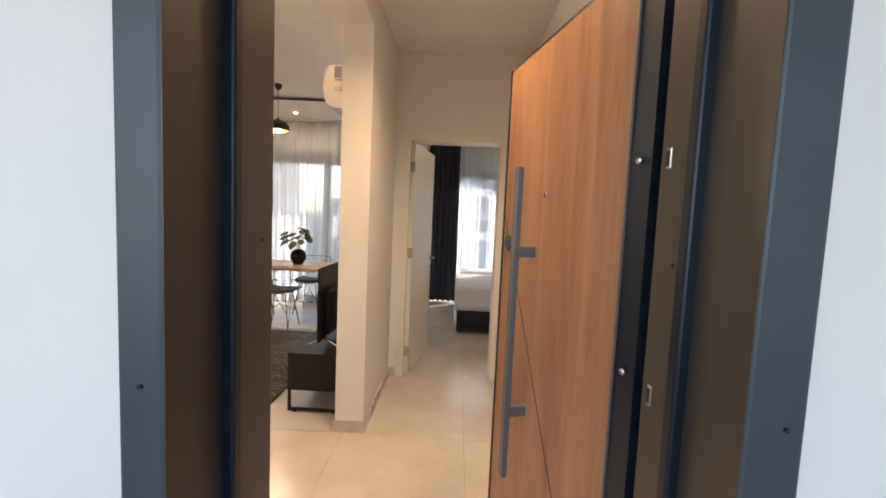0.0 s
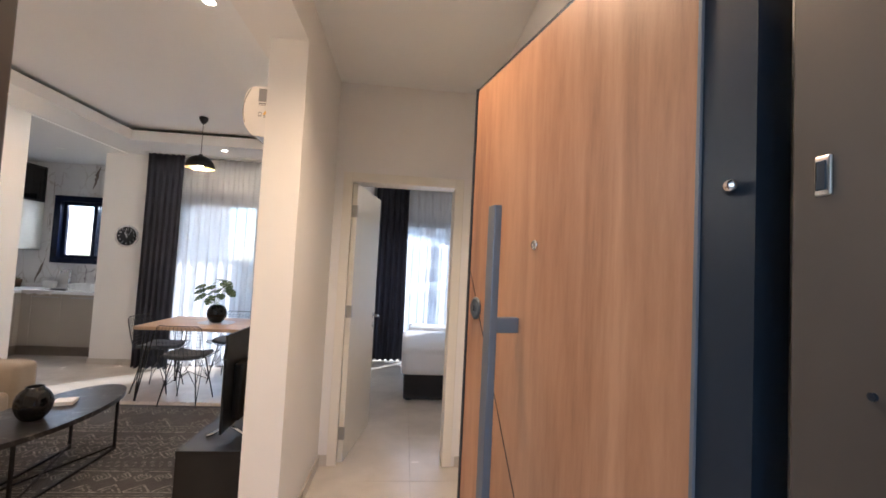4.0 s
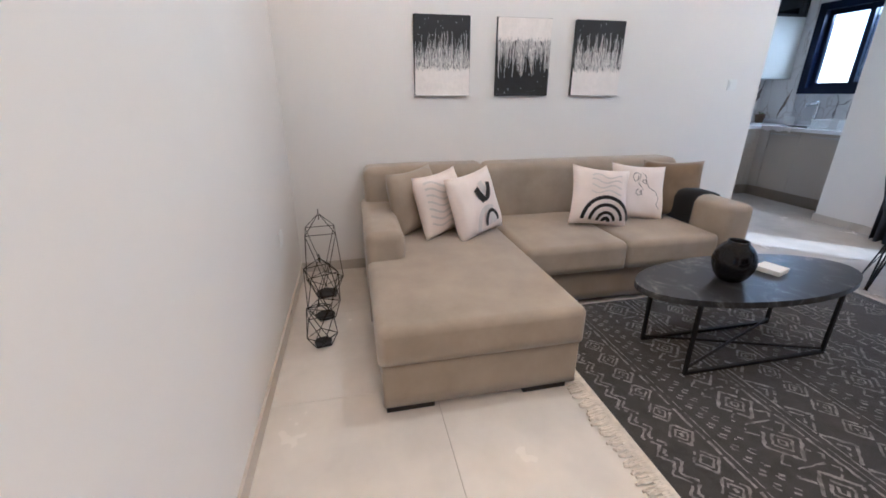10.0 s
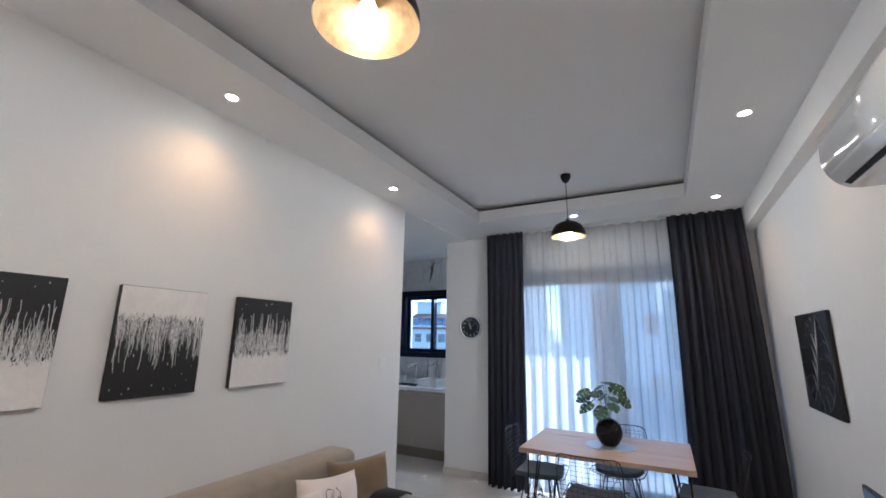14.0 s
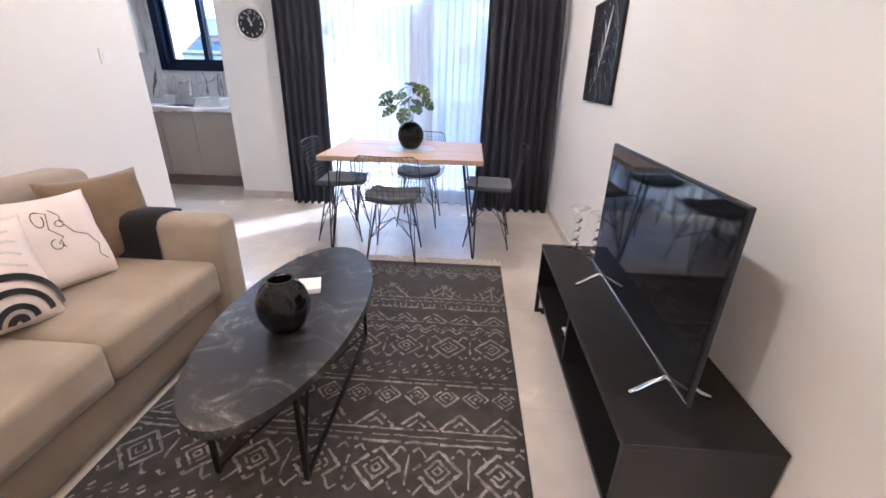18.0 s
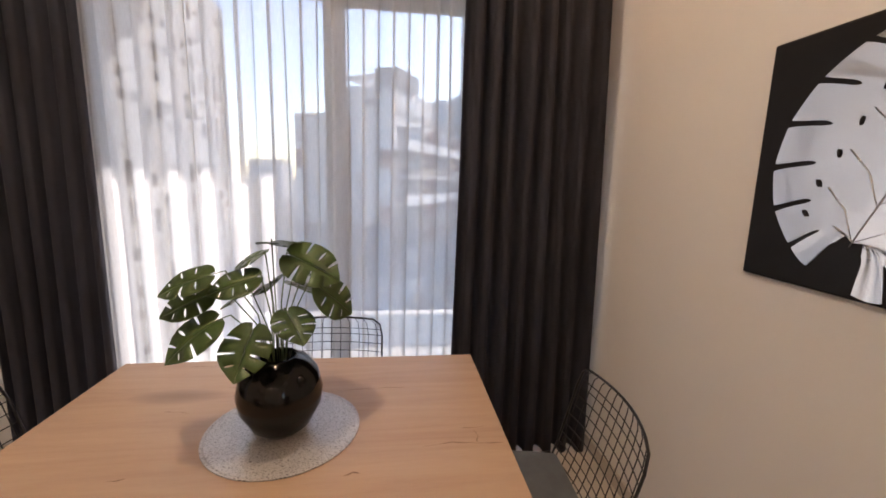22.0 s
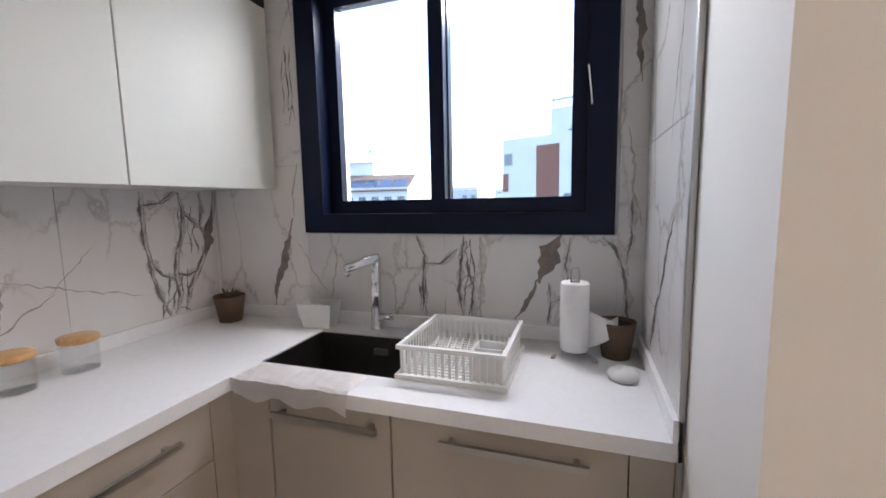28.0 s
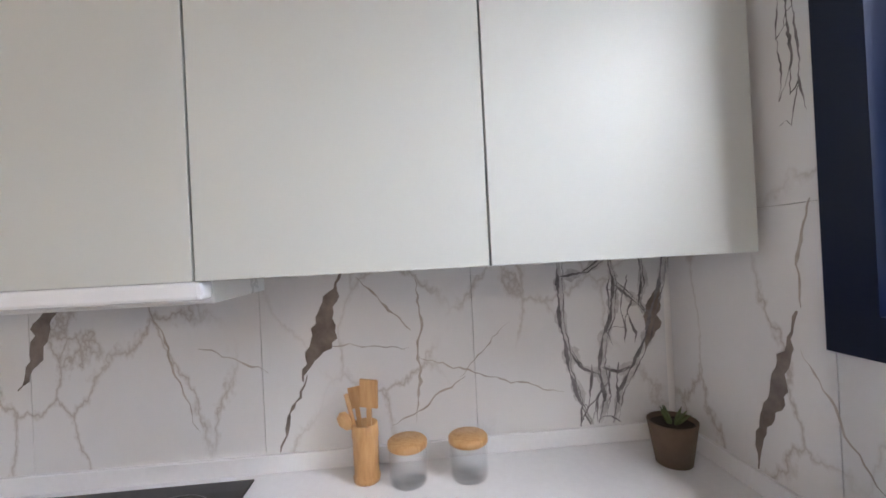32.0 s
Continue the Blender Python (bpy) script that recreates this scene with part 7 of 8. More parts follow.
# wall units
ux = -4.385
for k, (y0, y1) in enumerate(((4.47, 5.017), (5.019, 5.603), (5.605, 6.189), (6.191, 6.786))):
    u = thing("wall_cabinet", "pale grey handleless wall cabinet", "cabinet", "kitchen wall cabinets", m=pose(KITCHEN_W + 0.011, y0, 1.458))
    w, d = y1 - y0, ux - KITCHEN_W - 0.011
    part("body", boxes((0, d - 0.02, 0.001, w - 0.001, 0.0, 0.712)), CABSAGE, u)
    part("door", rbox(d - 0.019, d, 0.0015, w - 0.0015, -0.004, 0.712, 0.0012), CABSAGE, u, "matt pale grey door")
    t = thing("top_cabinet", "black glass-fronted cabinet above the wall units", "cabinet", "black top cabinets", m=pose(KITCHEN_W + 0.011, y0, 2.173))
    part("body", boxes((0, d - 0.02, 0.001, w - 0.001, 0.0, 0.53)), BLACKWOOD, t)
    fr_ = part("door_frame", boxes((d - 0.019, d, 0.0015, 0.03, 0, 0.53), (d - 0.019, d, w - 0.03, w - 0.0015, 0, 0.53), (d - 0.019, d, 0.03, w - 0.03, 0, 0.03), (d - 0.019, d, 0.03, w - 0.03, 0.50, 0.53)), BLACKMETAL, t)
    part("glass_panel", boxes((d - 0.012, d - 0.007, 0.03, w - 0.03, 0.03, 0.50)), BLACKGLASS, fr_, "smoked black glass")
hd = thing("cooker_hood", "slim white cooker hood under the wall cabinets", "cooker hood", m=pose(KITCHEN_W + 0.02, 5.02, 1.405))
part("body", rbox(0, 0.30, 0, 0.60, 0, 0.048, 0.004), WHITEPLASTIC, hd)
part("visor", rbox(0.30, 0.352, 0.0, 0.60, 0.012, 0.048, 0.008), OVENWHITE, hd)

# things on the worktop
sp = thing("utensil_holder", "bamboo cup of wooden kitchen utensils", "utensil holder", m=pose(-4.655, 5.885, zt))
part("cup", turned([(0, 0), (0.034, 0), (0.036, 0.012), (0.033, 0.02), (0.034, 0.11), (0.036, 0.118), (0.034, 0.15), (0.029, 0.15), (0.028, 0.02), (0, 0.02)], 24), BAMBOO, sp, "", True)
part("spatula", boxes((-0.006, 0.006, -0.004, 0.004, 0.03, 0.20), (-0.024, 0.024, -0.003, 0.003, 0.20, 0.275)), BAMBOO, sp, "wooden spatula", False, pose(0, 0.008, 0, 6, 4, 75))
part("spatula", boxes((-0.006, 0.006, -0.004, 0.004, 0.03, 0.19), (-0.017, 0.017, -0.003, 0.003, 0.19, 0.245)), BAMBOO, sp, "wooden spatula", False, pose(0, 0.005, 0, -4, -7, 95))
bm = bmesh.new()
tube(bm, [(0, 0, 0.03), (0.004, -0.03, 0.16), (0.003, -0.045, 0.23)], 0.006, 8)
part("spoon_handle", bm, BAMBOO, sp, "", True)
part("spoon", turned([(0, 0), (0.012, 0.008), (0.019, 0.028), (0.014, 0.048), (0, 0.056)], 14), BAMBOO, sp, "wooden spoon", True, pose(0.002, -0.035, 0.135, 32, 0, 0))


def jar(m):
    j = thing("glass_jar", "round glass jar with a bamboo lid", "jar", "glass jars on the worktop", m=m)
    part("glass", turned([(0, 0), (0.046, 0), (0.049, 0.006), (0.049, 0.085), (0.045, 0.09), (0.043, 0.085), (0.045, 0.01), (0, 0.006)], 28), CLEARGLASS, j, "", True)
    part("lid", turned([(0, 0.088), (0.047, 0.088), (0.052, 0.092), (0.052, 0.104), (0.048, 0.108), (0, 0.108)], 28), BAMBOO, j, "bamboo lid", True)
    return j


j1 = jar(pose(-4.63, 5.995, zt))
copy_thing(j1, pose(-4.628, 6.155, zt))


def small_pot(name, label, r, h, m, leaves):
    p = thing(name, label, "plant pot", m=m)
    part("pot", turned([(0, 0), (r * 0.72, 0), (r * 0.98, h * 0.93), (r, h), (r * 0.92, h), (r * 0.9, h * 0.9), (0, h * 0.88)], 26), TERRACOTTA, p, "", True)
    part("soil", turned([(0, h * 0.89), (r * 0.88, h * 0.89), (r * 0.88, h * 0.9), (0, h * 0.93)], 18), SOIL, p)
    rn = random.Random(5)
    for i in range(leaves):
        a = 360 * i / max(1, leaves) + rn.uniform(-20, 20)
        bm = bmesh.new()
        lathe(bm, [(0.0, 0), (0.005, 0.008), (0.0055, 0.018), (0.0025, 0.04), (0, 0.050)], 6)
        part("leaf", bm, STEMGREEN, p, "", False, pose(0, 0, h * 0.9, 0, 0, a) @ pose(0.008, 0, 0, 0, rn.uniform(15, 50), 0))
    return p


small_pot("succulent_pot", "small brown pot with a succulent in the worktop corner", 0.063, 0.112, pose(-4.60, 6.705, zt), 9)
small_pot("brown_pot", "brown pot beside the paper towel", 0.058, 0.115, pose(-3.055, 6.705, zt), 0)

tb = thing("sponge_tub", "small white plastic tub holding a sponge", "tub", m=pose(-4.165, 6.735, zt, 0, 0, 6))
bm = bmesh.new()
lo = [bm.verts.new(p) for p in ((-0.055, -0.035, 0), (0.055, -0.035, 0), (0.055, 0.035, 0), (-0.055, 0.035, 0))]
hi = [bm.verts.new(p) for p in ((-0.074, -0.050, 0.10), (0.074, -0.050, 0.10), (0.074, 0.050, 0.10), (-0.074, 0.050, 0.10))]
inn = [bm.verts.new((v.co.x * 0.95, v.co.y * 0.94, 0.10)) for v in hi]
bot = [bm.verts.new((v.co.x * 0.95, v.co.y * 0.94, 0.006)) for v in lo]
bm.faces.new(lo[::-1]), bm.faces.new(bot)
for i in range(4):
    j = (i + 1) % 4
    bm.faces.new((lo[i], lo[j], hi[j], hi[i])), bm.faces.new((hi[i], hi[j], inn[j], inn[i])), bm.faces.new((inn[i], inn[j], bot[j], bot[i]))
part("tub", bm, WHITEPLASTIC, tb)
part("sponge", rbox(-0.04, 0.03, -0.014, 0.014, 0.01, 0.085, 0.006), FRINGE, tb, "yellowed sponge", m=pose(0, 0, 0, 0, 14, 8))

# dish rack
rk = thing("dish_rack", "white plastic dish rack on a drip tray beside the sink", "dish rack", m=pose(-3.645, 6.37, zt))
RX, RY, RH = 0.295, 0.315, 0.098
part("tray", boxes((-0.012, RX + 0.012, -0.012, RY + 0.012, 0, 0.004), (-0.012, RX + 0.012, -0.012, -0.006, 0.004, 0.014), (-0.012, RX + 0.012, RY + 0.006, RY + 0.012, 0.004, 0.014), (-0.012, -0.006, -0.006, RY + 0.006, 0.004, 0.014), (RX + 0.006, RX + 0.012, -0.006, RY + 0.006, 0.004, 0.014)), WHITEPLASTIC, rk)
part("rim", boxes((-0.008, RX + 0.008, -0.008, 0.004, RH - 0.012, RH), (-0.008, RX + 0.008, RY - 0.004, RY + 0.008, RH - 0.012, RH), (-0.008, 0.004, 0.004, RY - 0.004, RH - 0.012, RH), (RX - 0.004, RX + 0.008, 0.004, RY - 0.004, RH - 0.012, RH)), WHITEPLASTIC, rk)
for k in range(15):
    x = 0.008 + k * (RX - 0.016) / 14
    for y0 in (0.0, RY - 0.004):
        part("slat", boxes((x - 0.0045, x + 0.0045, y0, y0 + 0.004, 0.014, RH - 0.012)), WHITEPLASTIC, rk)
for k in range(15):
    y = 0.008 + k * (RY - 0.016) / 14
    for x0 in (0.0, RX - 0.004):
        part("slat", boxes((x0, x0 + 0.004, y - 0.0045, y + 0.0045, 0.014, RH - 0.012)), WHITEPLASTIC, rk)
for k in range(10):
    x = 0.03 + k * 0.021
    bm = bmesh.new()
    tube(bm, [(x, 0.06, 0.016), (x + 0.012, 0.075, 0.055), (x + 0.016, 0.15, 0.028), (x + 0.012, 0.215, 0.055), (x, 0.23, 0.016)], 0.0028, 5)
    part("plate_divider", bm, WHITEPLASTIC, rk)
part("floor_grid", boxes(*[(0.004, RX - 0.004, 0.012 + 0.02 * k, 0.018 + 0.02 * k, 0.012, 0.016) for k in range(15)]), WHITEPLASTIC, rk)
part("cutlery_cup", boxes((0.20, 0.288, 0.01, 0.014, 0.016, 0.09), (0.20, 0.204, 0.014, 0.12, 0.016, 0.09), (0.204, 0.288, 0.116, 0.12, 0.016, 0.09), (0.204, 0.288, 0.062, 0.066, 0.016, 0.085)), WHITEPLASTIC, rk, "cutlery compartment")

# paper towel
ph = thing("paper_towel_holder", "wire paper towel stand with a white roll", "paper towel", m=pose(-3.18, 6.665, zt))
bm = bmesh.new()
tube(bm, [(-0.012, 0, 0.02), (-0.012, 0, 0.275), (-0.008, 0, 0.285), (0.008, 0, 0.285), (0.012, 0, 0.275), (0.012, 0, 0.02)], 0.0025, 6)
part("spindle", bm, STEEL, ph, "", True)
for a in (90, 210, 330):
    c, s = math.cos(math.radians(a)), math.sin(math.radians(a))
    bm = bmesh.new()
    tube(bm, [(0.012 * c, 0.012 * s, 0.02), (0.05 * c, 0.05 * s, 0.02), (0.072 * c, 0.072 * s, 0.012), (0.078 * c, 0.078 * s, 0.004), (0.066 * c, 0.066 * s, 0.003), (0.062 * c, 0.062 * s, 0.012)], 0.003, 6)
    part("foot", bm, STEEL, ph, "", True)
part("roll", turned([(0.016, 0.025), (0.041, 0.025), (0.043, 0.03), (0.043, 0.235), (0.040, 0.24), (0.016, 0.24)], 32), PAPER, ph, "white paper roll", True)
bm = bmesh.new()
vs = [[bm.verts.new((0.041 + 0.085 * t, 0.012 - 0.02 * t - 0.012 * math.sin(t * 4), z + (0.0 if z < 0.1 else -0.03 * t) + (0.05 * t if z < 0.1 else 0))) for t in (0, 0.25, 0.5, 0.75, 1.0)] for z in (0.03, 0.09, 0.15)]
for a, b in zip(vs, vs[1:]):
    for i in range(4):
        bm.faces.new((a[i], a[i + 1], b[i + 1], b[i]))
part("loose_sheet", bm, PAPER, ph, "loose paper sheet", True)
single("soap_dish", turned([(0, 0), (0.036, 0), (0.041, 0.010), (0.040, 0.018), (0.030, 0.028), (0.012, 0.032), (0, 0.030)], 28), WHITEPLASTIC, "round white lidded soap dish", "soap dish", smooth=True, m=pose(-3.05, 6.535, zt))
ck = bmesh.new()
path_c = [(6.345, 0.004), (6.29, 0.005), (6.245, 0.005), (6.231, 0.001), (6.228, -0.016), (6.226, -0.038)]
vs = [[ck.verts.new((-4.105 + 0.37 * i / 14, y - 0.002 * math.sin(i), zt + z - (0.02 * math.sin(i * 0.55) ** 2 if k == 5 else 0) + 0.002 * math.sin(i * 1.7 + k))) for i in range(15)] for k, (y, z) in enumerate(path_c)]
for a, b in zip(vs, vs[1:]):
    for i in range(14):
        ck.faces.new((a[i], a[i + 1], b[i + 1], b[i]))
bmesh.ops.solidify(ck, geom=ck.faces[:], thickness=0.003)
single("dish_cloth", ck, fabric("off_white_dish_cloth", (0.90, 0.86, 0.84), 0.05, 9, 700, 0.95, 0.2), "cream cloth laid over the edge of the worktop at the sink", "cloth")

# wall clock on the pillar
wc = thing("wall_clock", "round wall clock with a chrome rim and black dial", "clock", m=pose(-2.609, WINDOW - 0.001, 1.696))
part("case", turned([(0, 0), (0.145, 0), (0.147, 0.012), (0.144, 0.026), (0.135, 0.031), (0.126, 0.027), (0.122, 0.018), (0, 0.018)], 56), CLOCKRIM, wc, "polished chrome rim", True, pose(0, 0, 0, 90, 0, 0))
part("dial", turned([(0, 0.0185), (0.122, 0.0185), (0.122, 0.0195), (0, 0.0195)], 48), CLOCKFACE, wc, "black dial", False, pose(0, 0, 0, 90, 0, 0))
for h in range(1, 13):
    a = math.radians(90 - 30 * h)
    text("numeral", str(h), 0.035, WHITEPLASTIC, pose(0.096 * math.cos(a), -0.0198, 0.096 * math.sin(a), 90, 0, 0), wc, 0.0003)
for ang, ln, w in ((90 - 30 * (10 + 58 / 60), 0.055, 0.0035), (90 - 6 * 58, 0.085, 0.0025), (90 - 6 * 7.5, 0.10, 0.0009)):
    part("pointer", boxes((-0.02, ln, -0.0008, 0.0008, -w, w)), WHITEPLASTIC, wc, "", False, pose(0, -0.0215, 0, 0, -ang, 0))
part("arbor", turned([(0, 0), (0.005, 0), (0.005, 0.004), (0, 0.004)], 12), CHROME, wc, "", False, pose(0, -0.0195, 0, 90, 0, 0))

# ---- bedroom seen through its door ----
bed = thing("double_bed", "double bed with white bedding on a black upholstered base", "bed")
part("base", soft(1.15, 2.70, 4.69, 6.45, 0.02, 0.29, 0.02), BEDBASE, bed, "black upholstered base", True)
part("mattress", soft(1.14, 2.71, 4.68, 6.46, 0.29, 0.51, 0.05, 0.01), BEDWHITE, bed, "", True)
part("duvet", soft(1.115, 2.735, 4.655, 6.05, 0.30, 0.575, 0.06, 0.025), BEDWHITE, bed, "white duvet", True)
for x0 in (1.20, 1.96):
    part("pillow", soft(x0, x0 + 0.66, 6.06, 6.42, 0.51, 0.61, 0.05, 0.02), BEDWHITE, bed, "white pillow", True)
for x in (1.21, 2.64):
    for y in (4.75, 6.38):
        part("foot", rbox(x - 0.03, x + 0.03, y - 0.03, y + 0.03, 0, 0.02, 0.002), BLACKWOOD, bed)
single("curtain", drape(0.585, 1.12, 6.56, 0.02, 2.78, 6, 0.038, 21, pinched=True), DRAPE, "heavy black curtain beside the bedroom window", "curtain", "charcoal curtains", smooth=True)
single("sheer_curtain", drape(0.85, 2.70, 6.65, 0.03, 2.78, 16, 0.012, 23, 0, 0), SHEER, "white sheer curtain across the bedroom window", "curtain", smooth=True)
bw = thing("window_3", "anthracite sliding door of the bedroom balcony", "window", kind="structure", m=pose(0, 6.80, 0))
part("window_frame", boxes((0.75, 0.82, 0, 0.10, 0, 2.28), (2.68, 2.75, 0, 0.10, 0, 2.28), (0.82, 2.68, 0, 0.10, 2.20, 2.28), (0.82, 2.68, 0, 0.10, 0, 0.03)), NAVYFRAME, bw)
window_sash(bw, 0.82, 1.80, 0.03, 2.20, 0.01, 0.07, NAVYFRAME, 0.04)
window_sash(bw, 1.73, 2.68, 0.03, 2.20, 0.055, 0.07, NAVYFRAME, 0.04)
bp = thing("pendant_lamp", "gold-lined dome pendant in the bedroom", "pendant lamp", m=pose(1.90, 5.25, 0))
part("shade", turned([(0.14, 2.41), (0.128, 2.475), (0.07, 2.53), (0, 2.545)], 32), SHADEIN, bp, "", True)
part("bulb", turned([(0, 2.405), (0.03, 2.43), (0.014, 2.50)], 16), BULB, bp, "", True)
bm = bmesh.new()
tube(bm, [(0, 0, 2.54), (0, 0, 2.80)], 0.003, 6)
part("cord", bm, BLACKMETAL, bp)

# ---- balcony and town ----
rl = thing("balcony_railing", "glass balcony railing with a steel top rail", "railing", m=pose(0, 8.05, 0))
part("top_rail", rbox(-2.1, 4.4, -0.02, 0.02, 0.90, 0.935, 0.004), STEEL, rl)
for k in range(6):
    x0 = -2.1 + k * 1.08
    g = part("glass_panel", boxes((x0 + 0.01, x0 + 1.07, -0.005, 0.005, 0.02, 0.90)), RAILGLASS, rl)
    part("post", rbox(x0 - 0.015, x0 + 0.008, -0.015, 0.015, -0.02, 0.90, 0.002), STEEL, rl)
scr = thing("balcony_screen", "perforated white balcony screen at the kitchen side", "screen", m=pose(-2.22, 6.35, -0.02))
rnd = random.Random(8)
SCREENPAINT = plain("grey_screen_paint", (0.30, 0.31, 0.33), 0.7, 0, 0.08, 3)
NY, NZ = 25, 21
for z_low, z_high in ((0.0, 1.545), (1.555, 2.80)):
    cells = bmesh.new()
    dy, dz = 1.55 / NY, (z_high - z_low) / NZ
    for i in range(NY):
        for k in range(NZ):
            if 0 < i < NY - 1 and 0 < k < NZ - 1 and i % 2 and (k + i) % 3 and rnd.random() < 0.62:
                continue
            box(cells, 0, 0.05, i * dy, (i + 1) * dy, z_low + k * dz, z_low + (k + 1) * dz)
    part("perforated_panel", cells, SCREENPAINT, scr, "grey panel with rectangular holes")
part("post", rbox(-0.01, 0.06, -0.04, -0.001, 0, 2.80, 0.002), SCREENPAINT, scr), part("post", rbox(-0.01, 0.06, 1.551, 1.59, 0, 2.80, 0.002), SCREENPAINT, scr)


def building(name, label, x, y, rz, w, d, floors, base, wall, accents=(), bays=6, balcony=False, roof_room=True, group="buildings across the street"):
    """A block of flats with slabs, windows and parapet; its front looks along local -y."""
    b = thing(name, label, "building", group, m=pose(x, y, base, 0, 0, rz))
    fh = 3.1
    part("wall", boxes((-w / 2, w / 2, 0, d, 0, floors * fh)), wall, b)
    part("parapet", boxes((-w / 2 - 0.1, w / 2 + 0.1, -0.1, 0.12, floors * fh, floors * fh + 0.9), (-w / 2 - 0.1, -w / 2 + 0.12, 0.12, d, floors * fh, floors * fh + 0.9), (w / 2 - 0.12, w / 2 + 0.1, 0.12, d, floors * fh, floors * fh + 0.9)), wall, b)
    bw_ = w / bays
    win = None
    rb = random.Random(int(w * 10 + floors))
    for f in range(max(0, floors - 7), floors):
        for k in range(bays):
            if (k, "clad") in accents or rb.random() < 0.18:
                continue
            m = pose(-w / 2 + (k + 0.5) * bw_, 0, f * fh)
            if win is None:
                win = part("window", boxes((-bw_ * 0.30, bw_ * 0.30, -0.05, 0.0, 0.8, 0.9), (-bw_ * 0.30, -bw_ * 0.27, -0.04, 0.0, 0.9, 2.5), (bw_ * 0.27, bw_ * 0.30, -0.04, 0.0, 0.9, 2.5), (-bw_ * 0.27, bw_ * 0.27, -0.04, 0.0, 2.4, 2.5)), RENDERG, b, "", False, m)
                pane = part("pane", boxes((-bw_ * 0.27, bw_ * 0.27, -0.02, 0.0, 0.9, 2.4)), FARGLASS, win)
            else:
                w2 = share(win, "window", b, m)
                share(pane, "pane", w2, Matrix.Identity(4))
        for s, dd in ((-1, d), (1, d)):
            for k in range(2):
                share(win, "window", b, pose(s * w / 2, (k + 0.5) * d / 2, f * fh, 0, 0, 90 * s))
        if balcony:
            part("balcony", boxes((-w / 2, w / 2, -1.6, -0.001, f * fh - 0.1, f * fh + 0.08), (-w / 2, w / 2, -1.6, -1.5, f * fh + 0.08, f * fh + 0.95)), RENDERW if f % 2 else wall, b)
    for k, kind in accents:
        if kind == "clad":
            part("cladding", boxes((-w / 2 + k * bw_ + 0.2, -w / 2 + (k + 1) * bw_ - 0.2, -0.08, -0.001, 0, floors * fh - 0.2)), REDCLAD, b, "red-brown cladding strip")
    if roof_room:
        part("roof_room", boxes((-w * 0.22, w * 0.22, d * 0.2, d * 0.7, floors * fh, floors * fh + 2.8)), wall, b)
        part("pergola", boxes(*[(-w * 0.2 + w * 0.04 * k, -w * 0.2 + w * 0.04 * k + 0.12, d * 0.1, d * 0.72, floors * fh + 2.9, floors * fh + 3.1) for k in range(10)]), RENDERG, b, "slatted roof pergola")
    return b


BASE = -14.0
main_block = thing("apartment_building", "white block of flats with red-brown cladding and a roof pergola", "building", "buildings across the street", m=pose(-6.54, 52.64, BASE, 0, 0, -25))
MW, MD, MH = 12.5, 24.0, 22.0
part("wall", boxes((-MW / 2, MW / 2, 0, MD, 0, MH)), RENDERW, main_block)
part("parapet", boxes((-MW / 2, MW / 2, 0.0, 0.15, MH, MH + 0.5), (-MW / 2, -MW / 2 + 0.15, 0.15, MD, MH, MH + 0.5)), RENDERW, main_block)
part("glass_balustrade", boxes((MW / 2 - 0.06, MW / 2, 0.2, MD, MH, MH + 1.1)), FARGLASS, main_block, "bluish glass balustrade")
part("cladding", boxes((-1.59, 1.16, -0.10, -0.001, 0, MH - 0.6), *[(-1.55, 1.12, -0.14, -0.10, 0.3 * k, 0.3 * k + 0.16) for k in range(20, 71)]), REDCLAD, main_block, "slatted red-brown cladding strip")
for x0, x1, z0, z1 in ((4.8, 6.2, 16.4, 18.5), (4.8, 6.2, 10.2, 12.3), (-6.2, -5.4, 16.4, 18.5)):
    part("cladding", boxes((x0, x1, -0.06, -0.001, z0, z1)), REDCLAD, main_block, "red-brown cladding panel")
for x, z in ((2.3, 14.6), (2.3, 11.5), (2.3, 8.4), (-5.4, 19.4)):
    wd = part("window", boxes((x - 0.6, x + 0.6, -0.06, -0.001, z, z + 1.5)), RENDERG, main_block)
    part("pane", boxes((x - 0.5, x + 0.5, -0.08, -0.061, z + 0.1, z + 1.4)), FARGLASS, wd)
for f in range(2, 7):
    z = f * 3.1
    part("balcony", boxes((MW / 2, MW / 2 + 1.5, 0.6, MD - 0.5, z - 0.15, z + 0.10)), RENDERW, main_block)
    part("balustrade", boxes((MW / 2 + 1.42, MW / 2 + 1.48, 0.6, MD - 0.5, z + 0.10, z + 1.05)), FARGLASS if f % 2 else RENDERW, main_block)
    for k in range(4):
        y0 = 1.4 + k * 5.6
        wd = part("window", boxes((MW / 2 + 0.001, MW / 2 + 0.05, y0, y0 + 3.0, z + 0.2, z + 2.6)), RENDERG, main_block)
        part("pane", boxes((MW / 2 + 0.051, MW / 2 + 0.07, y0 + 0.15, y0 + 2.85, z + 0.3, z + 2.5)), FARGLASS, wd)
        part("divider", boxes((MW / 2, MW / 2 + 1.5, y0 + 4.1, y0 + 4.3, z + 0.1, z + 2.95)), REDCLAD if k % 2 else RENDERW, main_block)
part("roof_room", boxes((-1.0, MW / 2 - 0.6, 2.0, 14, MH, MH + 3.6)), RENDERW, main_block)
part("tank_room", boxes((3.2, MW / 2 - 0.2, 1.9, 8, MH + 3.601, MH + 5.4)), plain("slate_cladding", (0.12, 0.13, 0.15), 0.6, 0, 0.1, 0.8), main_block, "dark slate-clad roof room")
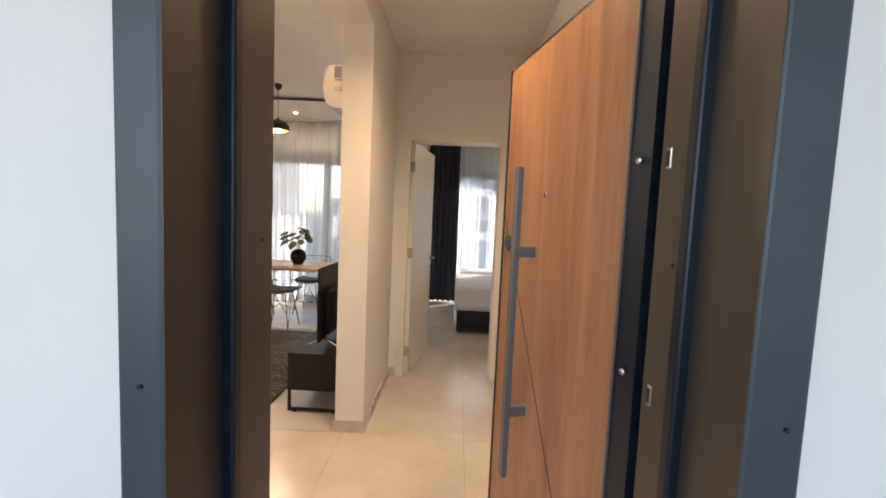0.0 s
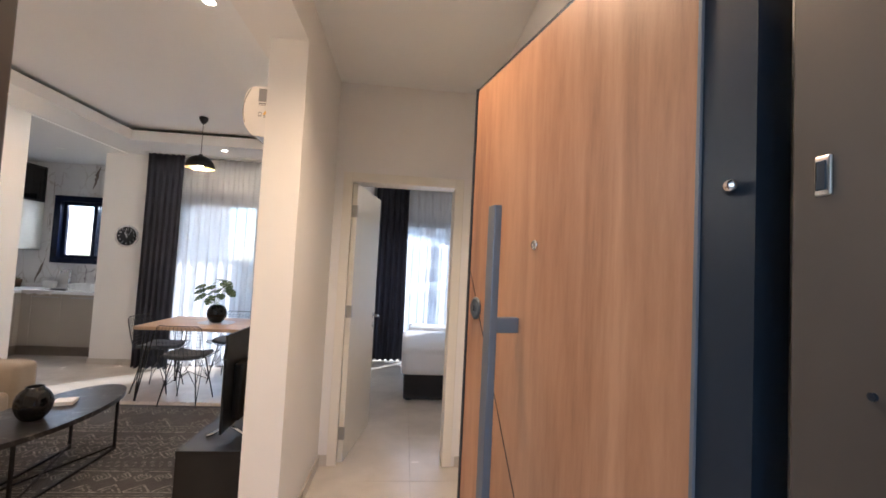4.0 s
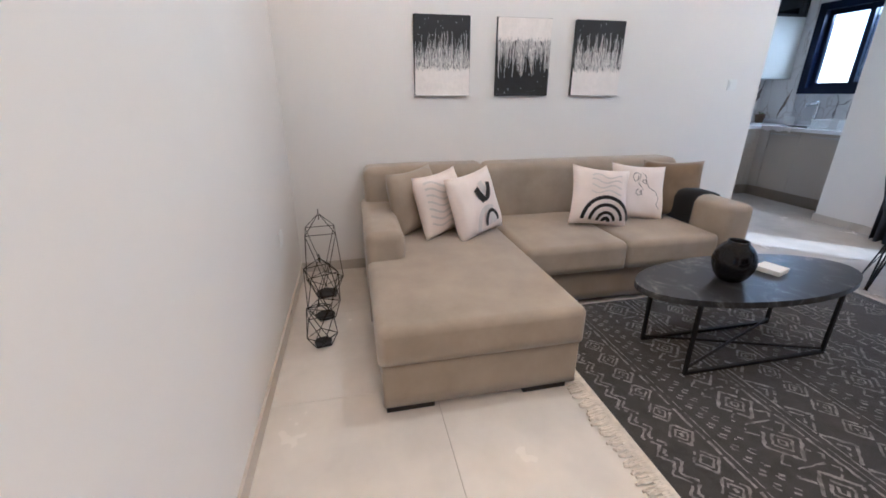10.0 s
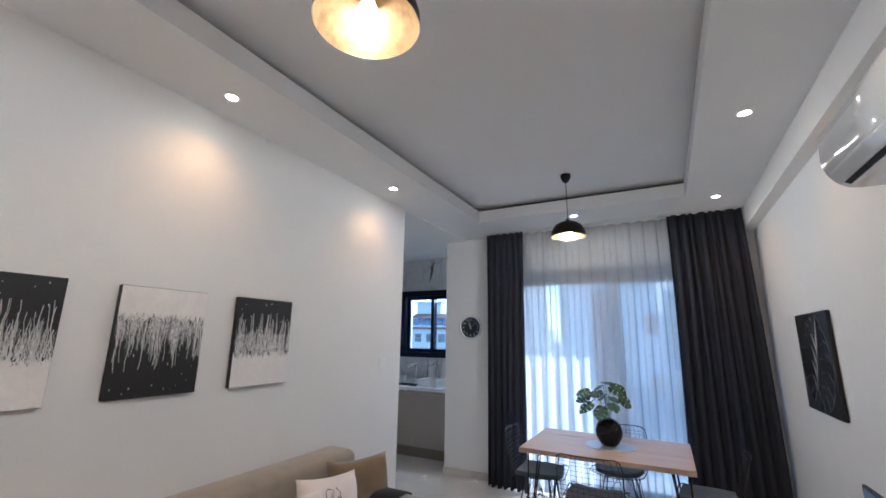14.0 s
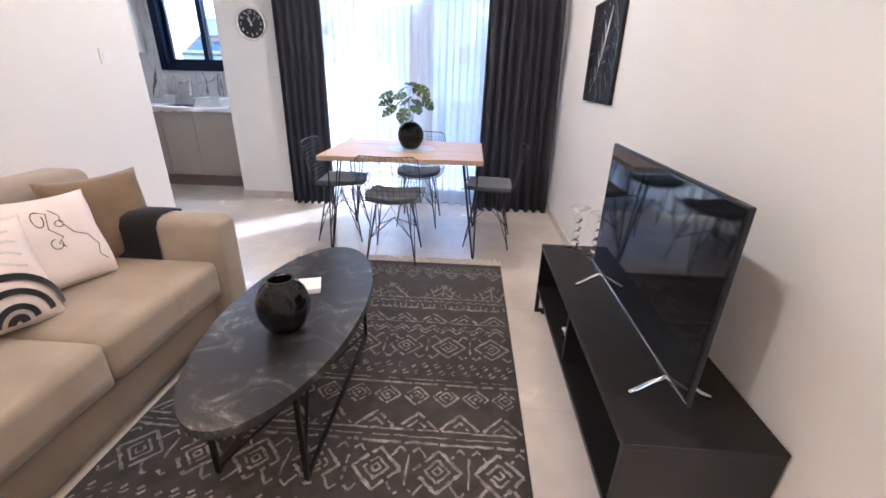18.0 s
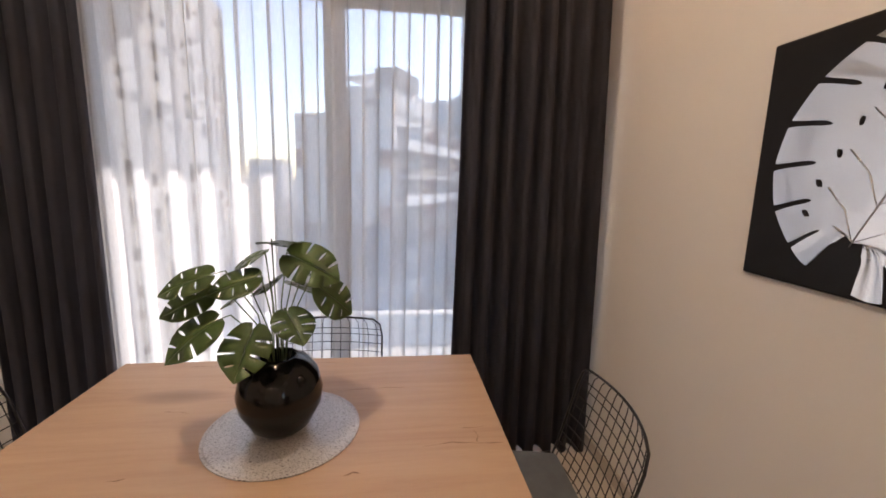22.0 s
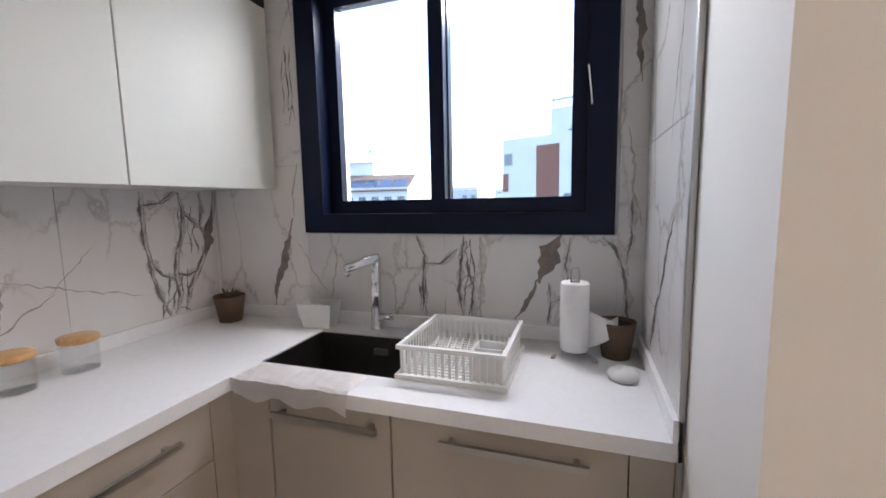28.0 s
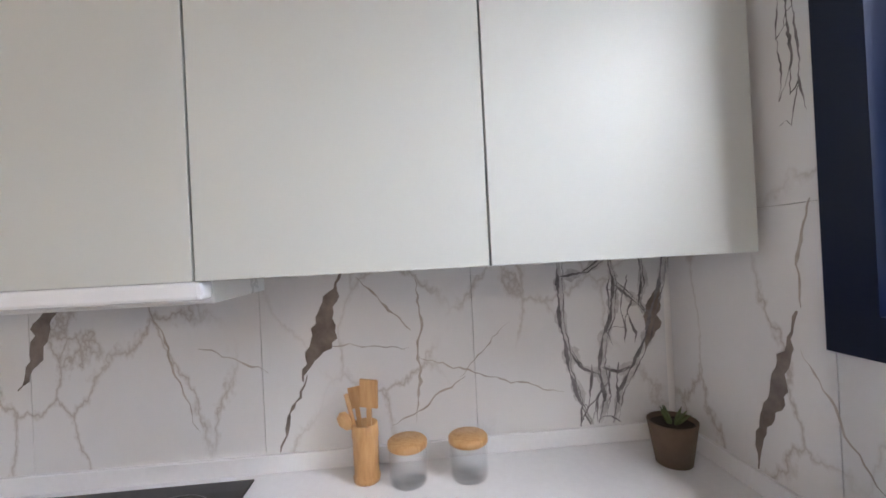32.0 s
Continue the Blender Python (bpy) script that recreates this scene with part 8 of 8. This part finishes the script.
for k in range(12):
    part("pergola_bar", boxes((-0.6 + 0.5 * k, -0.45 + 0.5 * k, 1.6, 7, MH + 4.5 + 0.03 * k, MH + 4.65 + 0.03 * k)), RENDERG, main_block)
part("pergola_beam", boxes((-0.8, 5.6, 1.7, 1.85, MH + 4.3, MH + 4.5), (-0.6, -0.45, 1.7, 1.85, MH + 3.6, MH + 4.3)), RENDERG, main_block)
for k in range(12):
    part("roof_step", boxes((0.9 + 0.32 * k, 1.3 + 0.32 * k, 1.0, 2.0, MH + 0.2 + 0.33 * k, MH + 0.34 + 0.33 * k)), RENDERG, main_block)
building("apartment_building", "tall grey and white tower of flats with stacked balconies", 15.5, 80, 6, 18, 14, 9, BASE + 0.2, RENDERG, (), 7, True)
building("apartment_building", "white block of flats with solar panels on its roof", -38.5, 70, 10, 14, 11, 5, -12.4, RENDERW, (), 6, True, False)
building("apartment_building", "low cream block of flats beside the solar roof", -33.0, 92, 8, 11, 10, 4, -12.9, RENDERC, (), 4, False, False)
building("apartment_building", "low white block of flats with one balcony row", -15.0, 96, -6, 9, 9, 4, -11.6, RENDERW, (), 3, True, False)
for fx, fy, fw, ff, ft, fm in ((-72, 150, 16, 4, 3.6, RENDERW), (-55, 190, 14, 5, 7.0, RENDERC), (-46, 160, 11, 4, 4.4, RENDERG), (-34, 200, 16, 5, 6.0, RENDERW), (-27, 150, 9, 4, 3.0, RENDERW), (-14, 180, 12, 4, 4.6, RENDERC), (-4, 210, 14, 5, 5.2, RENDERW)):
    building("apartment_building", "small pale block of flats in the distance", fx, fy, (fx * 7) % 23 - 11, fw, 9, ff, ft - ff * 3.1, fm, (), 3 + ff % 2, ff % 2 == 1, False, "distant town buildings")
building("apartment_building", "low white block of flats far off", -8, 110, 0, 20, 12, 5, BASE, RENDERW, (), 8, False, False)
building("apartment_building", "grey tower of flats beyond the parking lot", 44, 78, -24, 16, 14, 9, BASE, RENDERG, (), 6, True)
building("apartment_building", "low cream block of flats in the distance", 24, 130, 0, 30, 12, 4, BASE, RENDERC, (), 10, False, False)
roof = thing("solar_roof", "pitched roof with dark solar panels", "roof", m=pose(-38.5, 70, -12.4 + 15.5, 0, 0, 10))
part("tiled_roof", boxes((-7, 7, -0.5, 8, 0.25, 0.4)), TERRACOTTA, roof, "", False, pose(0, 0, 0.2, 22, 0, 0))
for k in range(5):
    part("solar_panel", rbox(-6.4 + k * 2.6, -4.1 + k * 2.6, 0.6, 5.0, 0.44, 0.50, 0.01), SOLAR, roof, "dark blue solar panel", False, pose(0, 0, 0.2, 22, 0, 0))
part("gable_room", boxes((-7, -1.6, 8, 10.5, -0.5, 5.9)), RENDERW, roof)
part("gable_roof", boxes((-7.3, -1.3, 7.7, 10.8, 5.9, 6.1)), RENDERG, roof)
mast = bmesh.new()
tube(mast, [(-2.4, 9, 6.1), (-2.4, 9, 8.4)], 0.09, 6)
part("mast", mast, RENDERG, roof)
part("antenna", boxes((-2.75, -2.05, 8.9, 9.1, 7.7, 8.6)), RENDERG, roof)
structure("ground", boxes((-900, 900, -200, 2500, BASE - 0.5, BASE)), GROUND, "town ground of dust and asphalt", "ground")
structure("street", boxes((-300, 300, 16, 26, BASE + 0.004, BASE + 0.03)), plain("asphalt", (0.055, 0.055, 0.057), 0.9, 0, 0.15, 0.3), "asphalt street below the balcony", "road")

# ---- floor tiles ----
tile_bm = bmesh.new()
box(tile_bm, 0.0009, 0.7991, 0.0009, 0.7991, -0.006, 0.0)
first_tile = None
for ix in range(-7, 6):
    for iy in range(-1, 8):
        m = Matrix.Translation((0.407 + 0.8 * ix, 0.58 + 0.8 * iy, 0.0))
        if ix < -4 and iy < 4 or ix > 1 and iy > 7:
            continue
        if first_tile is None:
            first_tile = part("floor_tile", tile_bm, TILE, floor, "", False, m)
        else:
            share(first_tile, "floor_tile", floor, m)
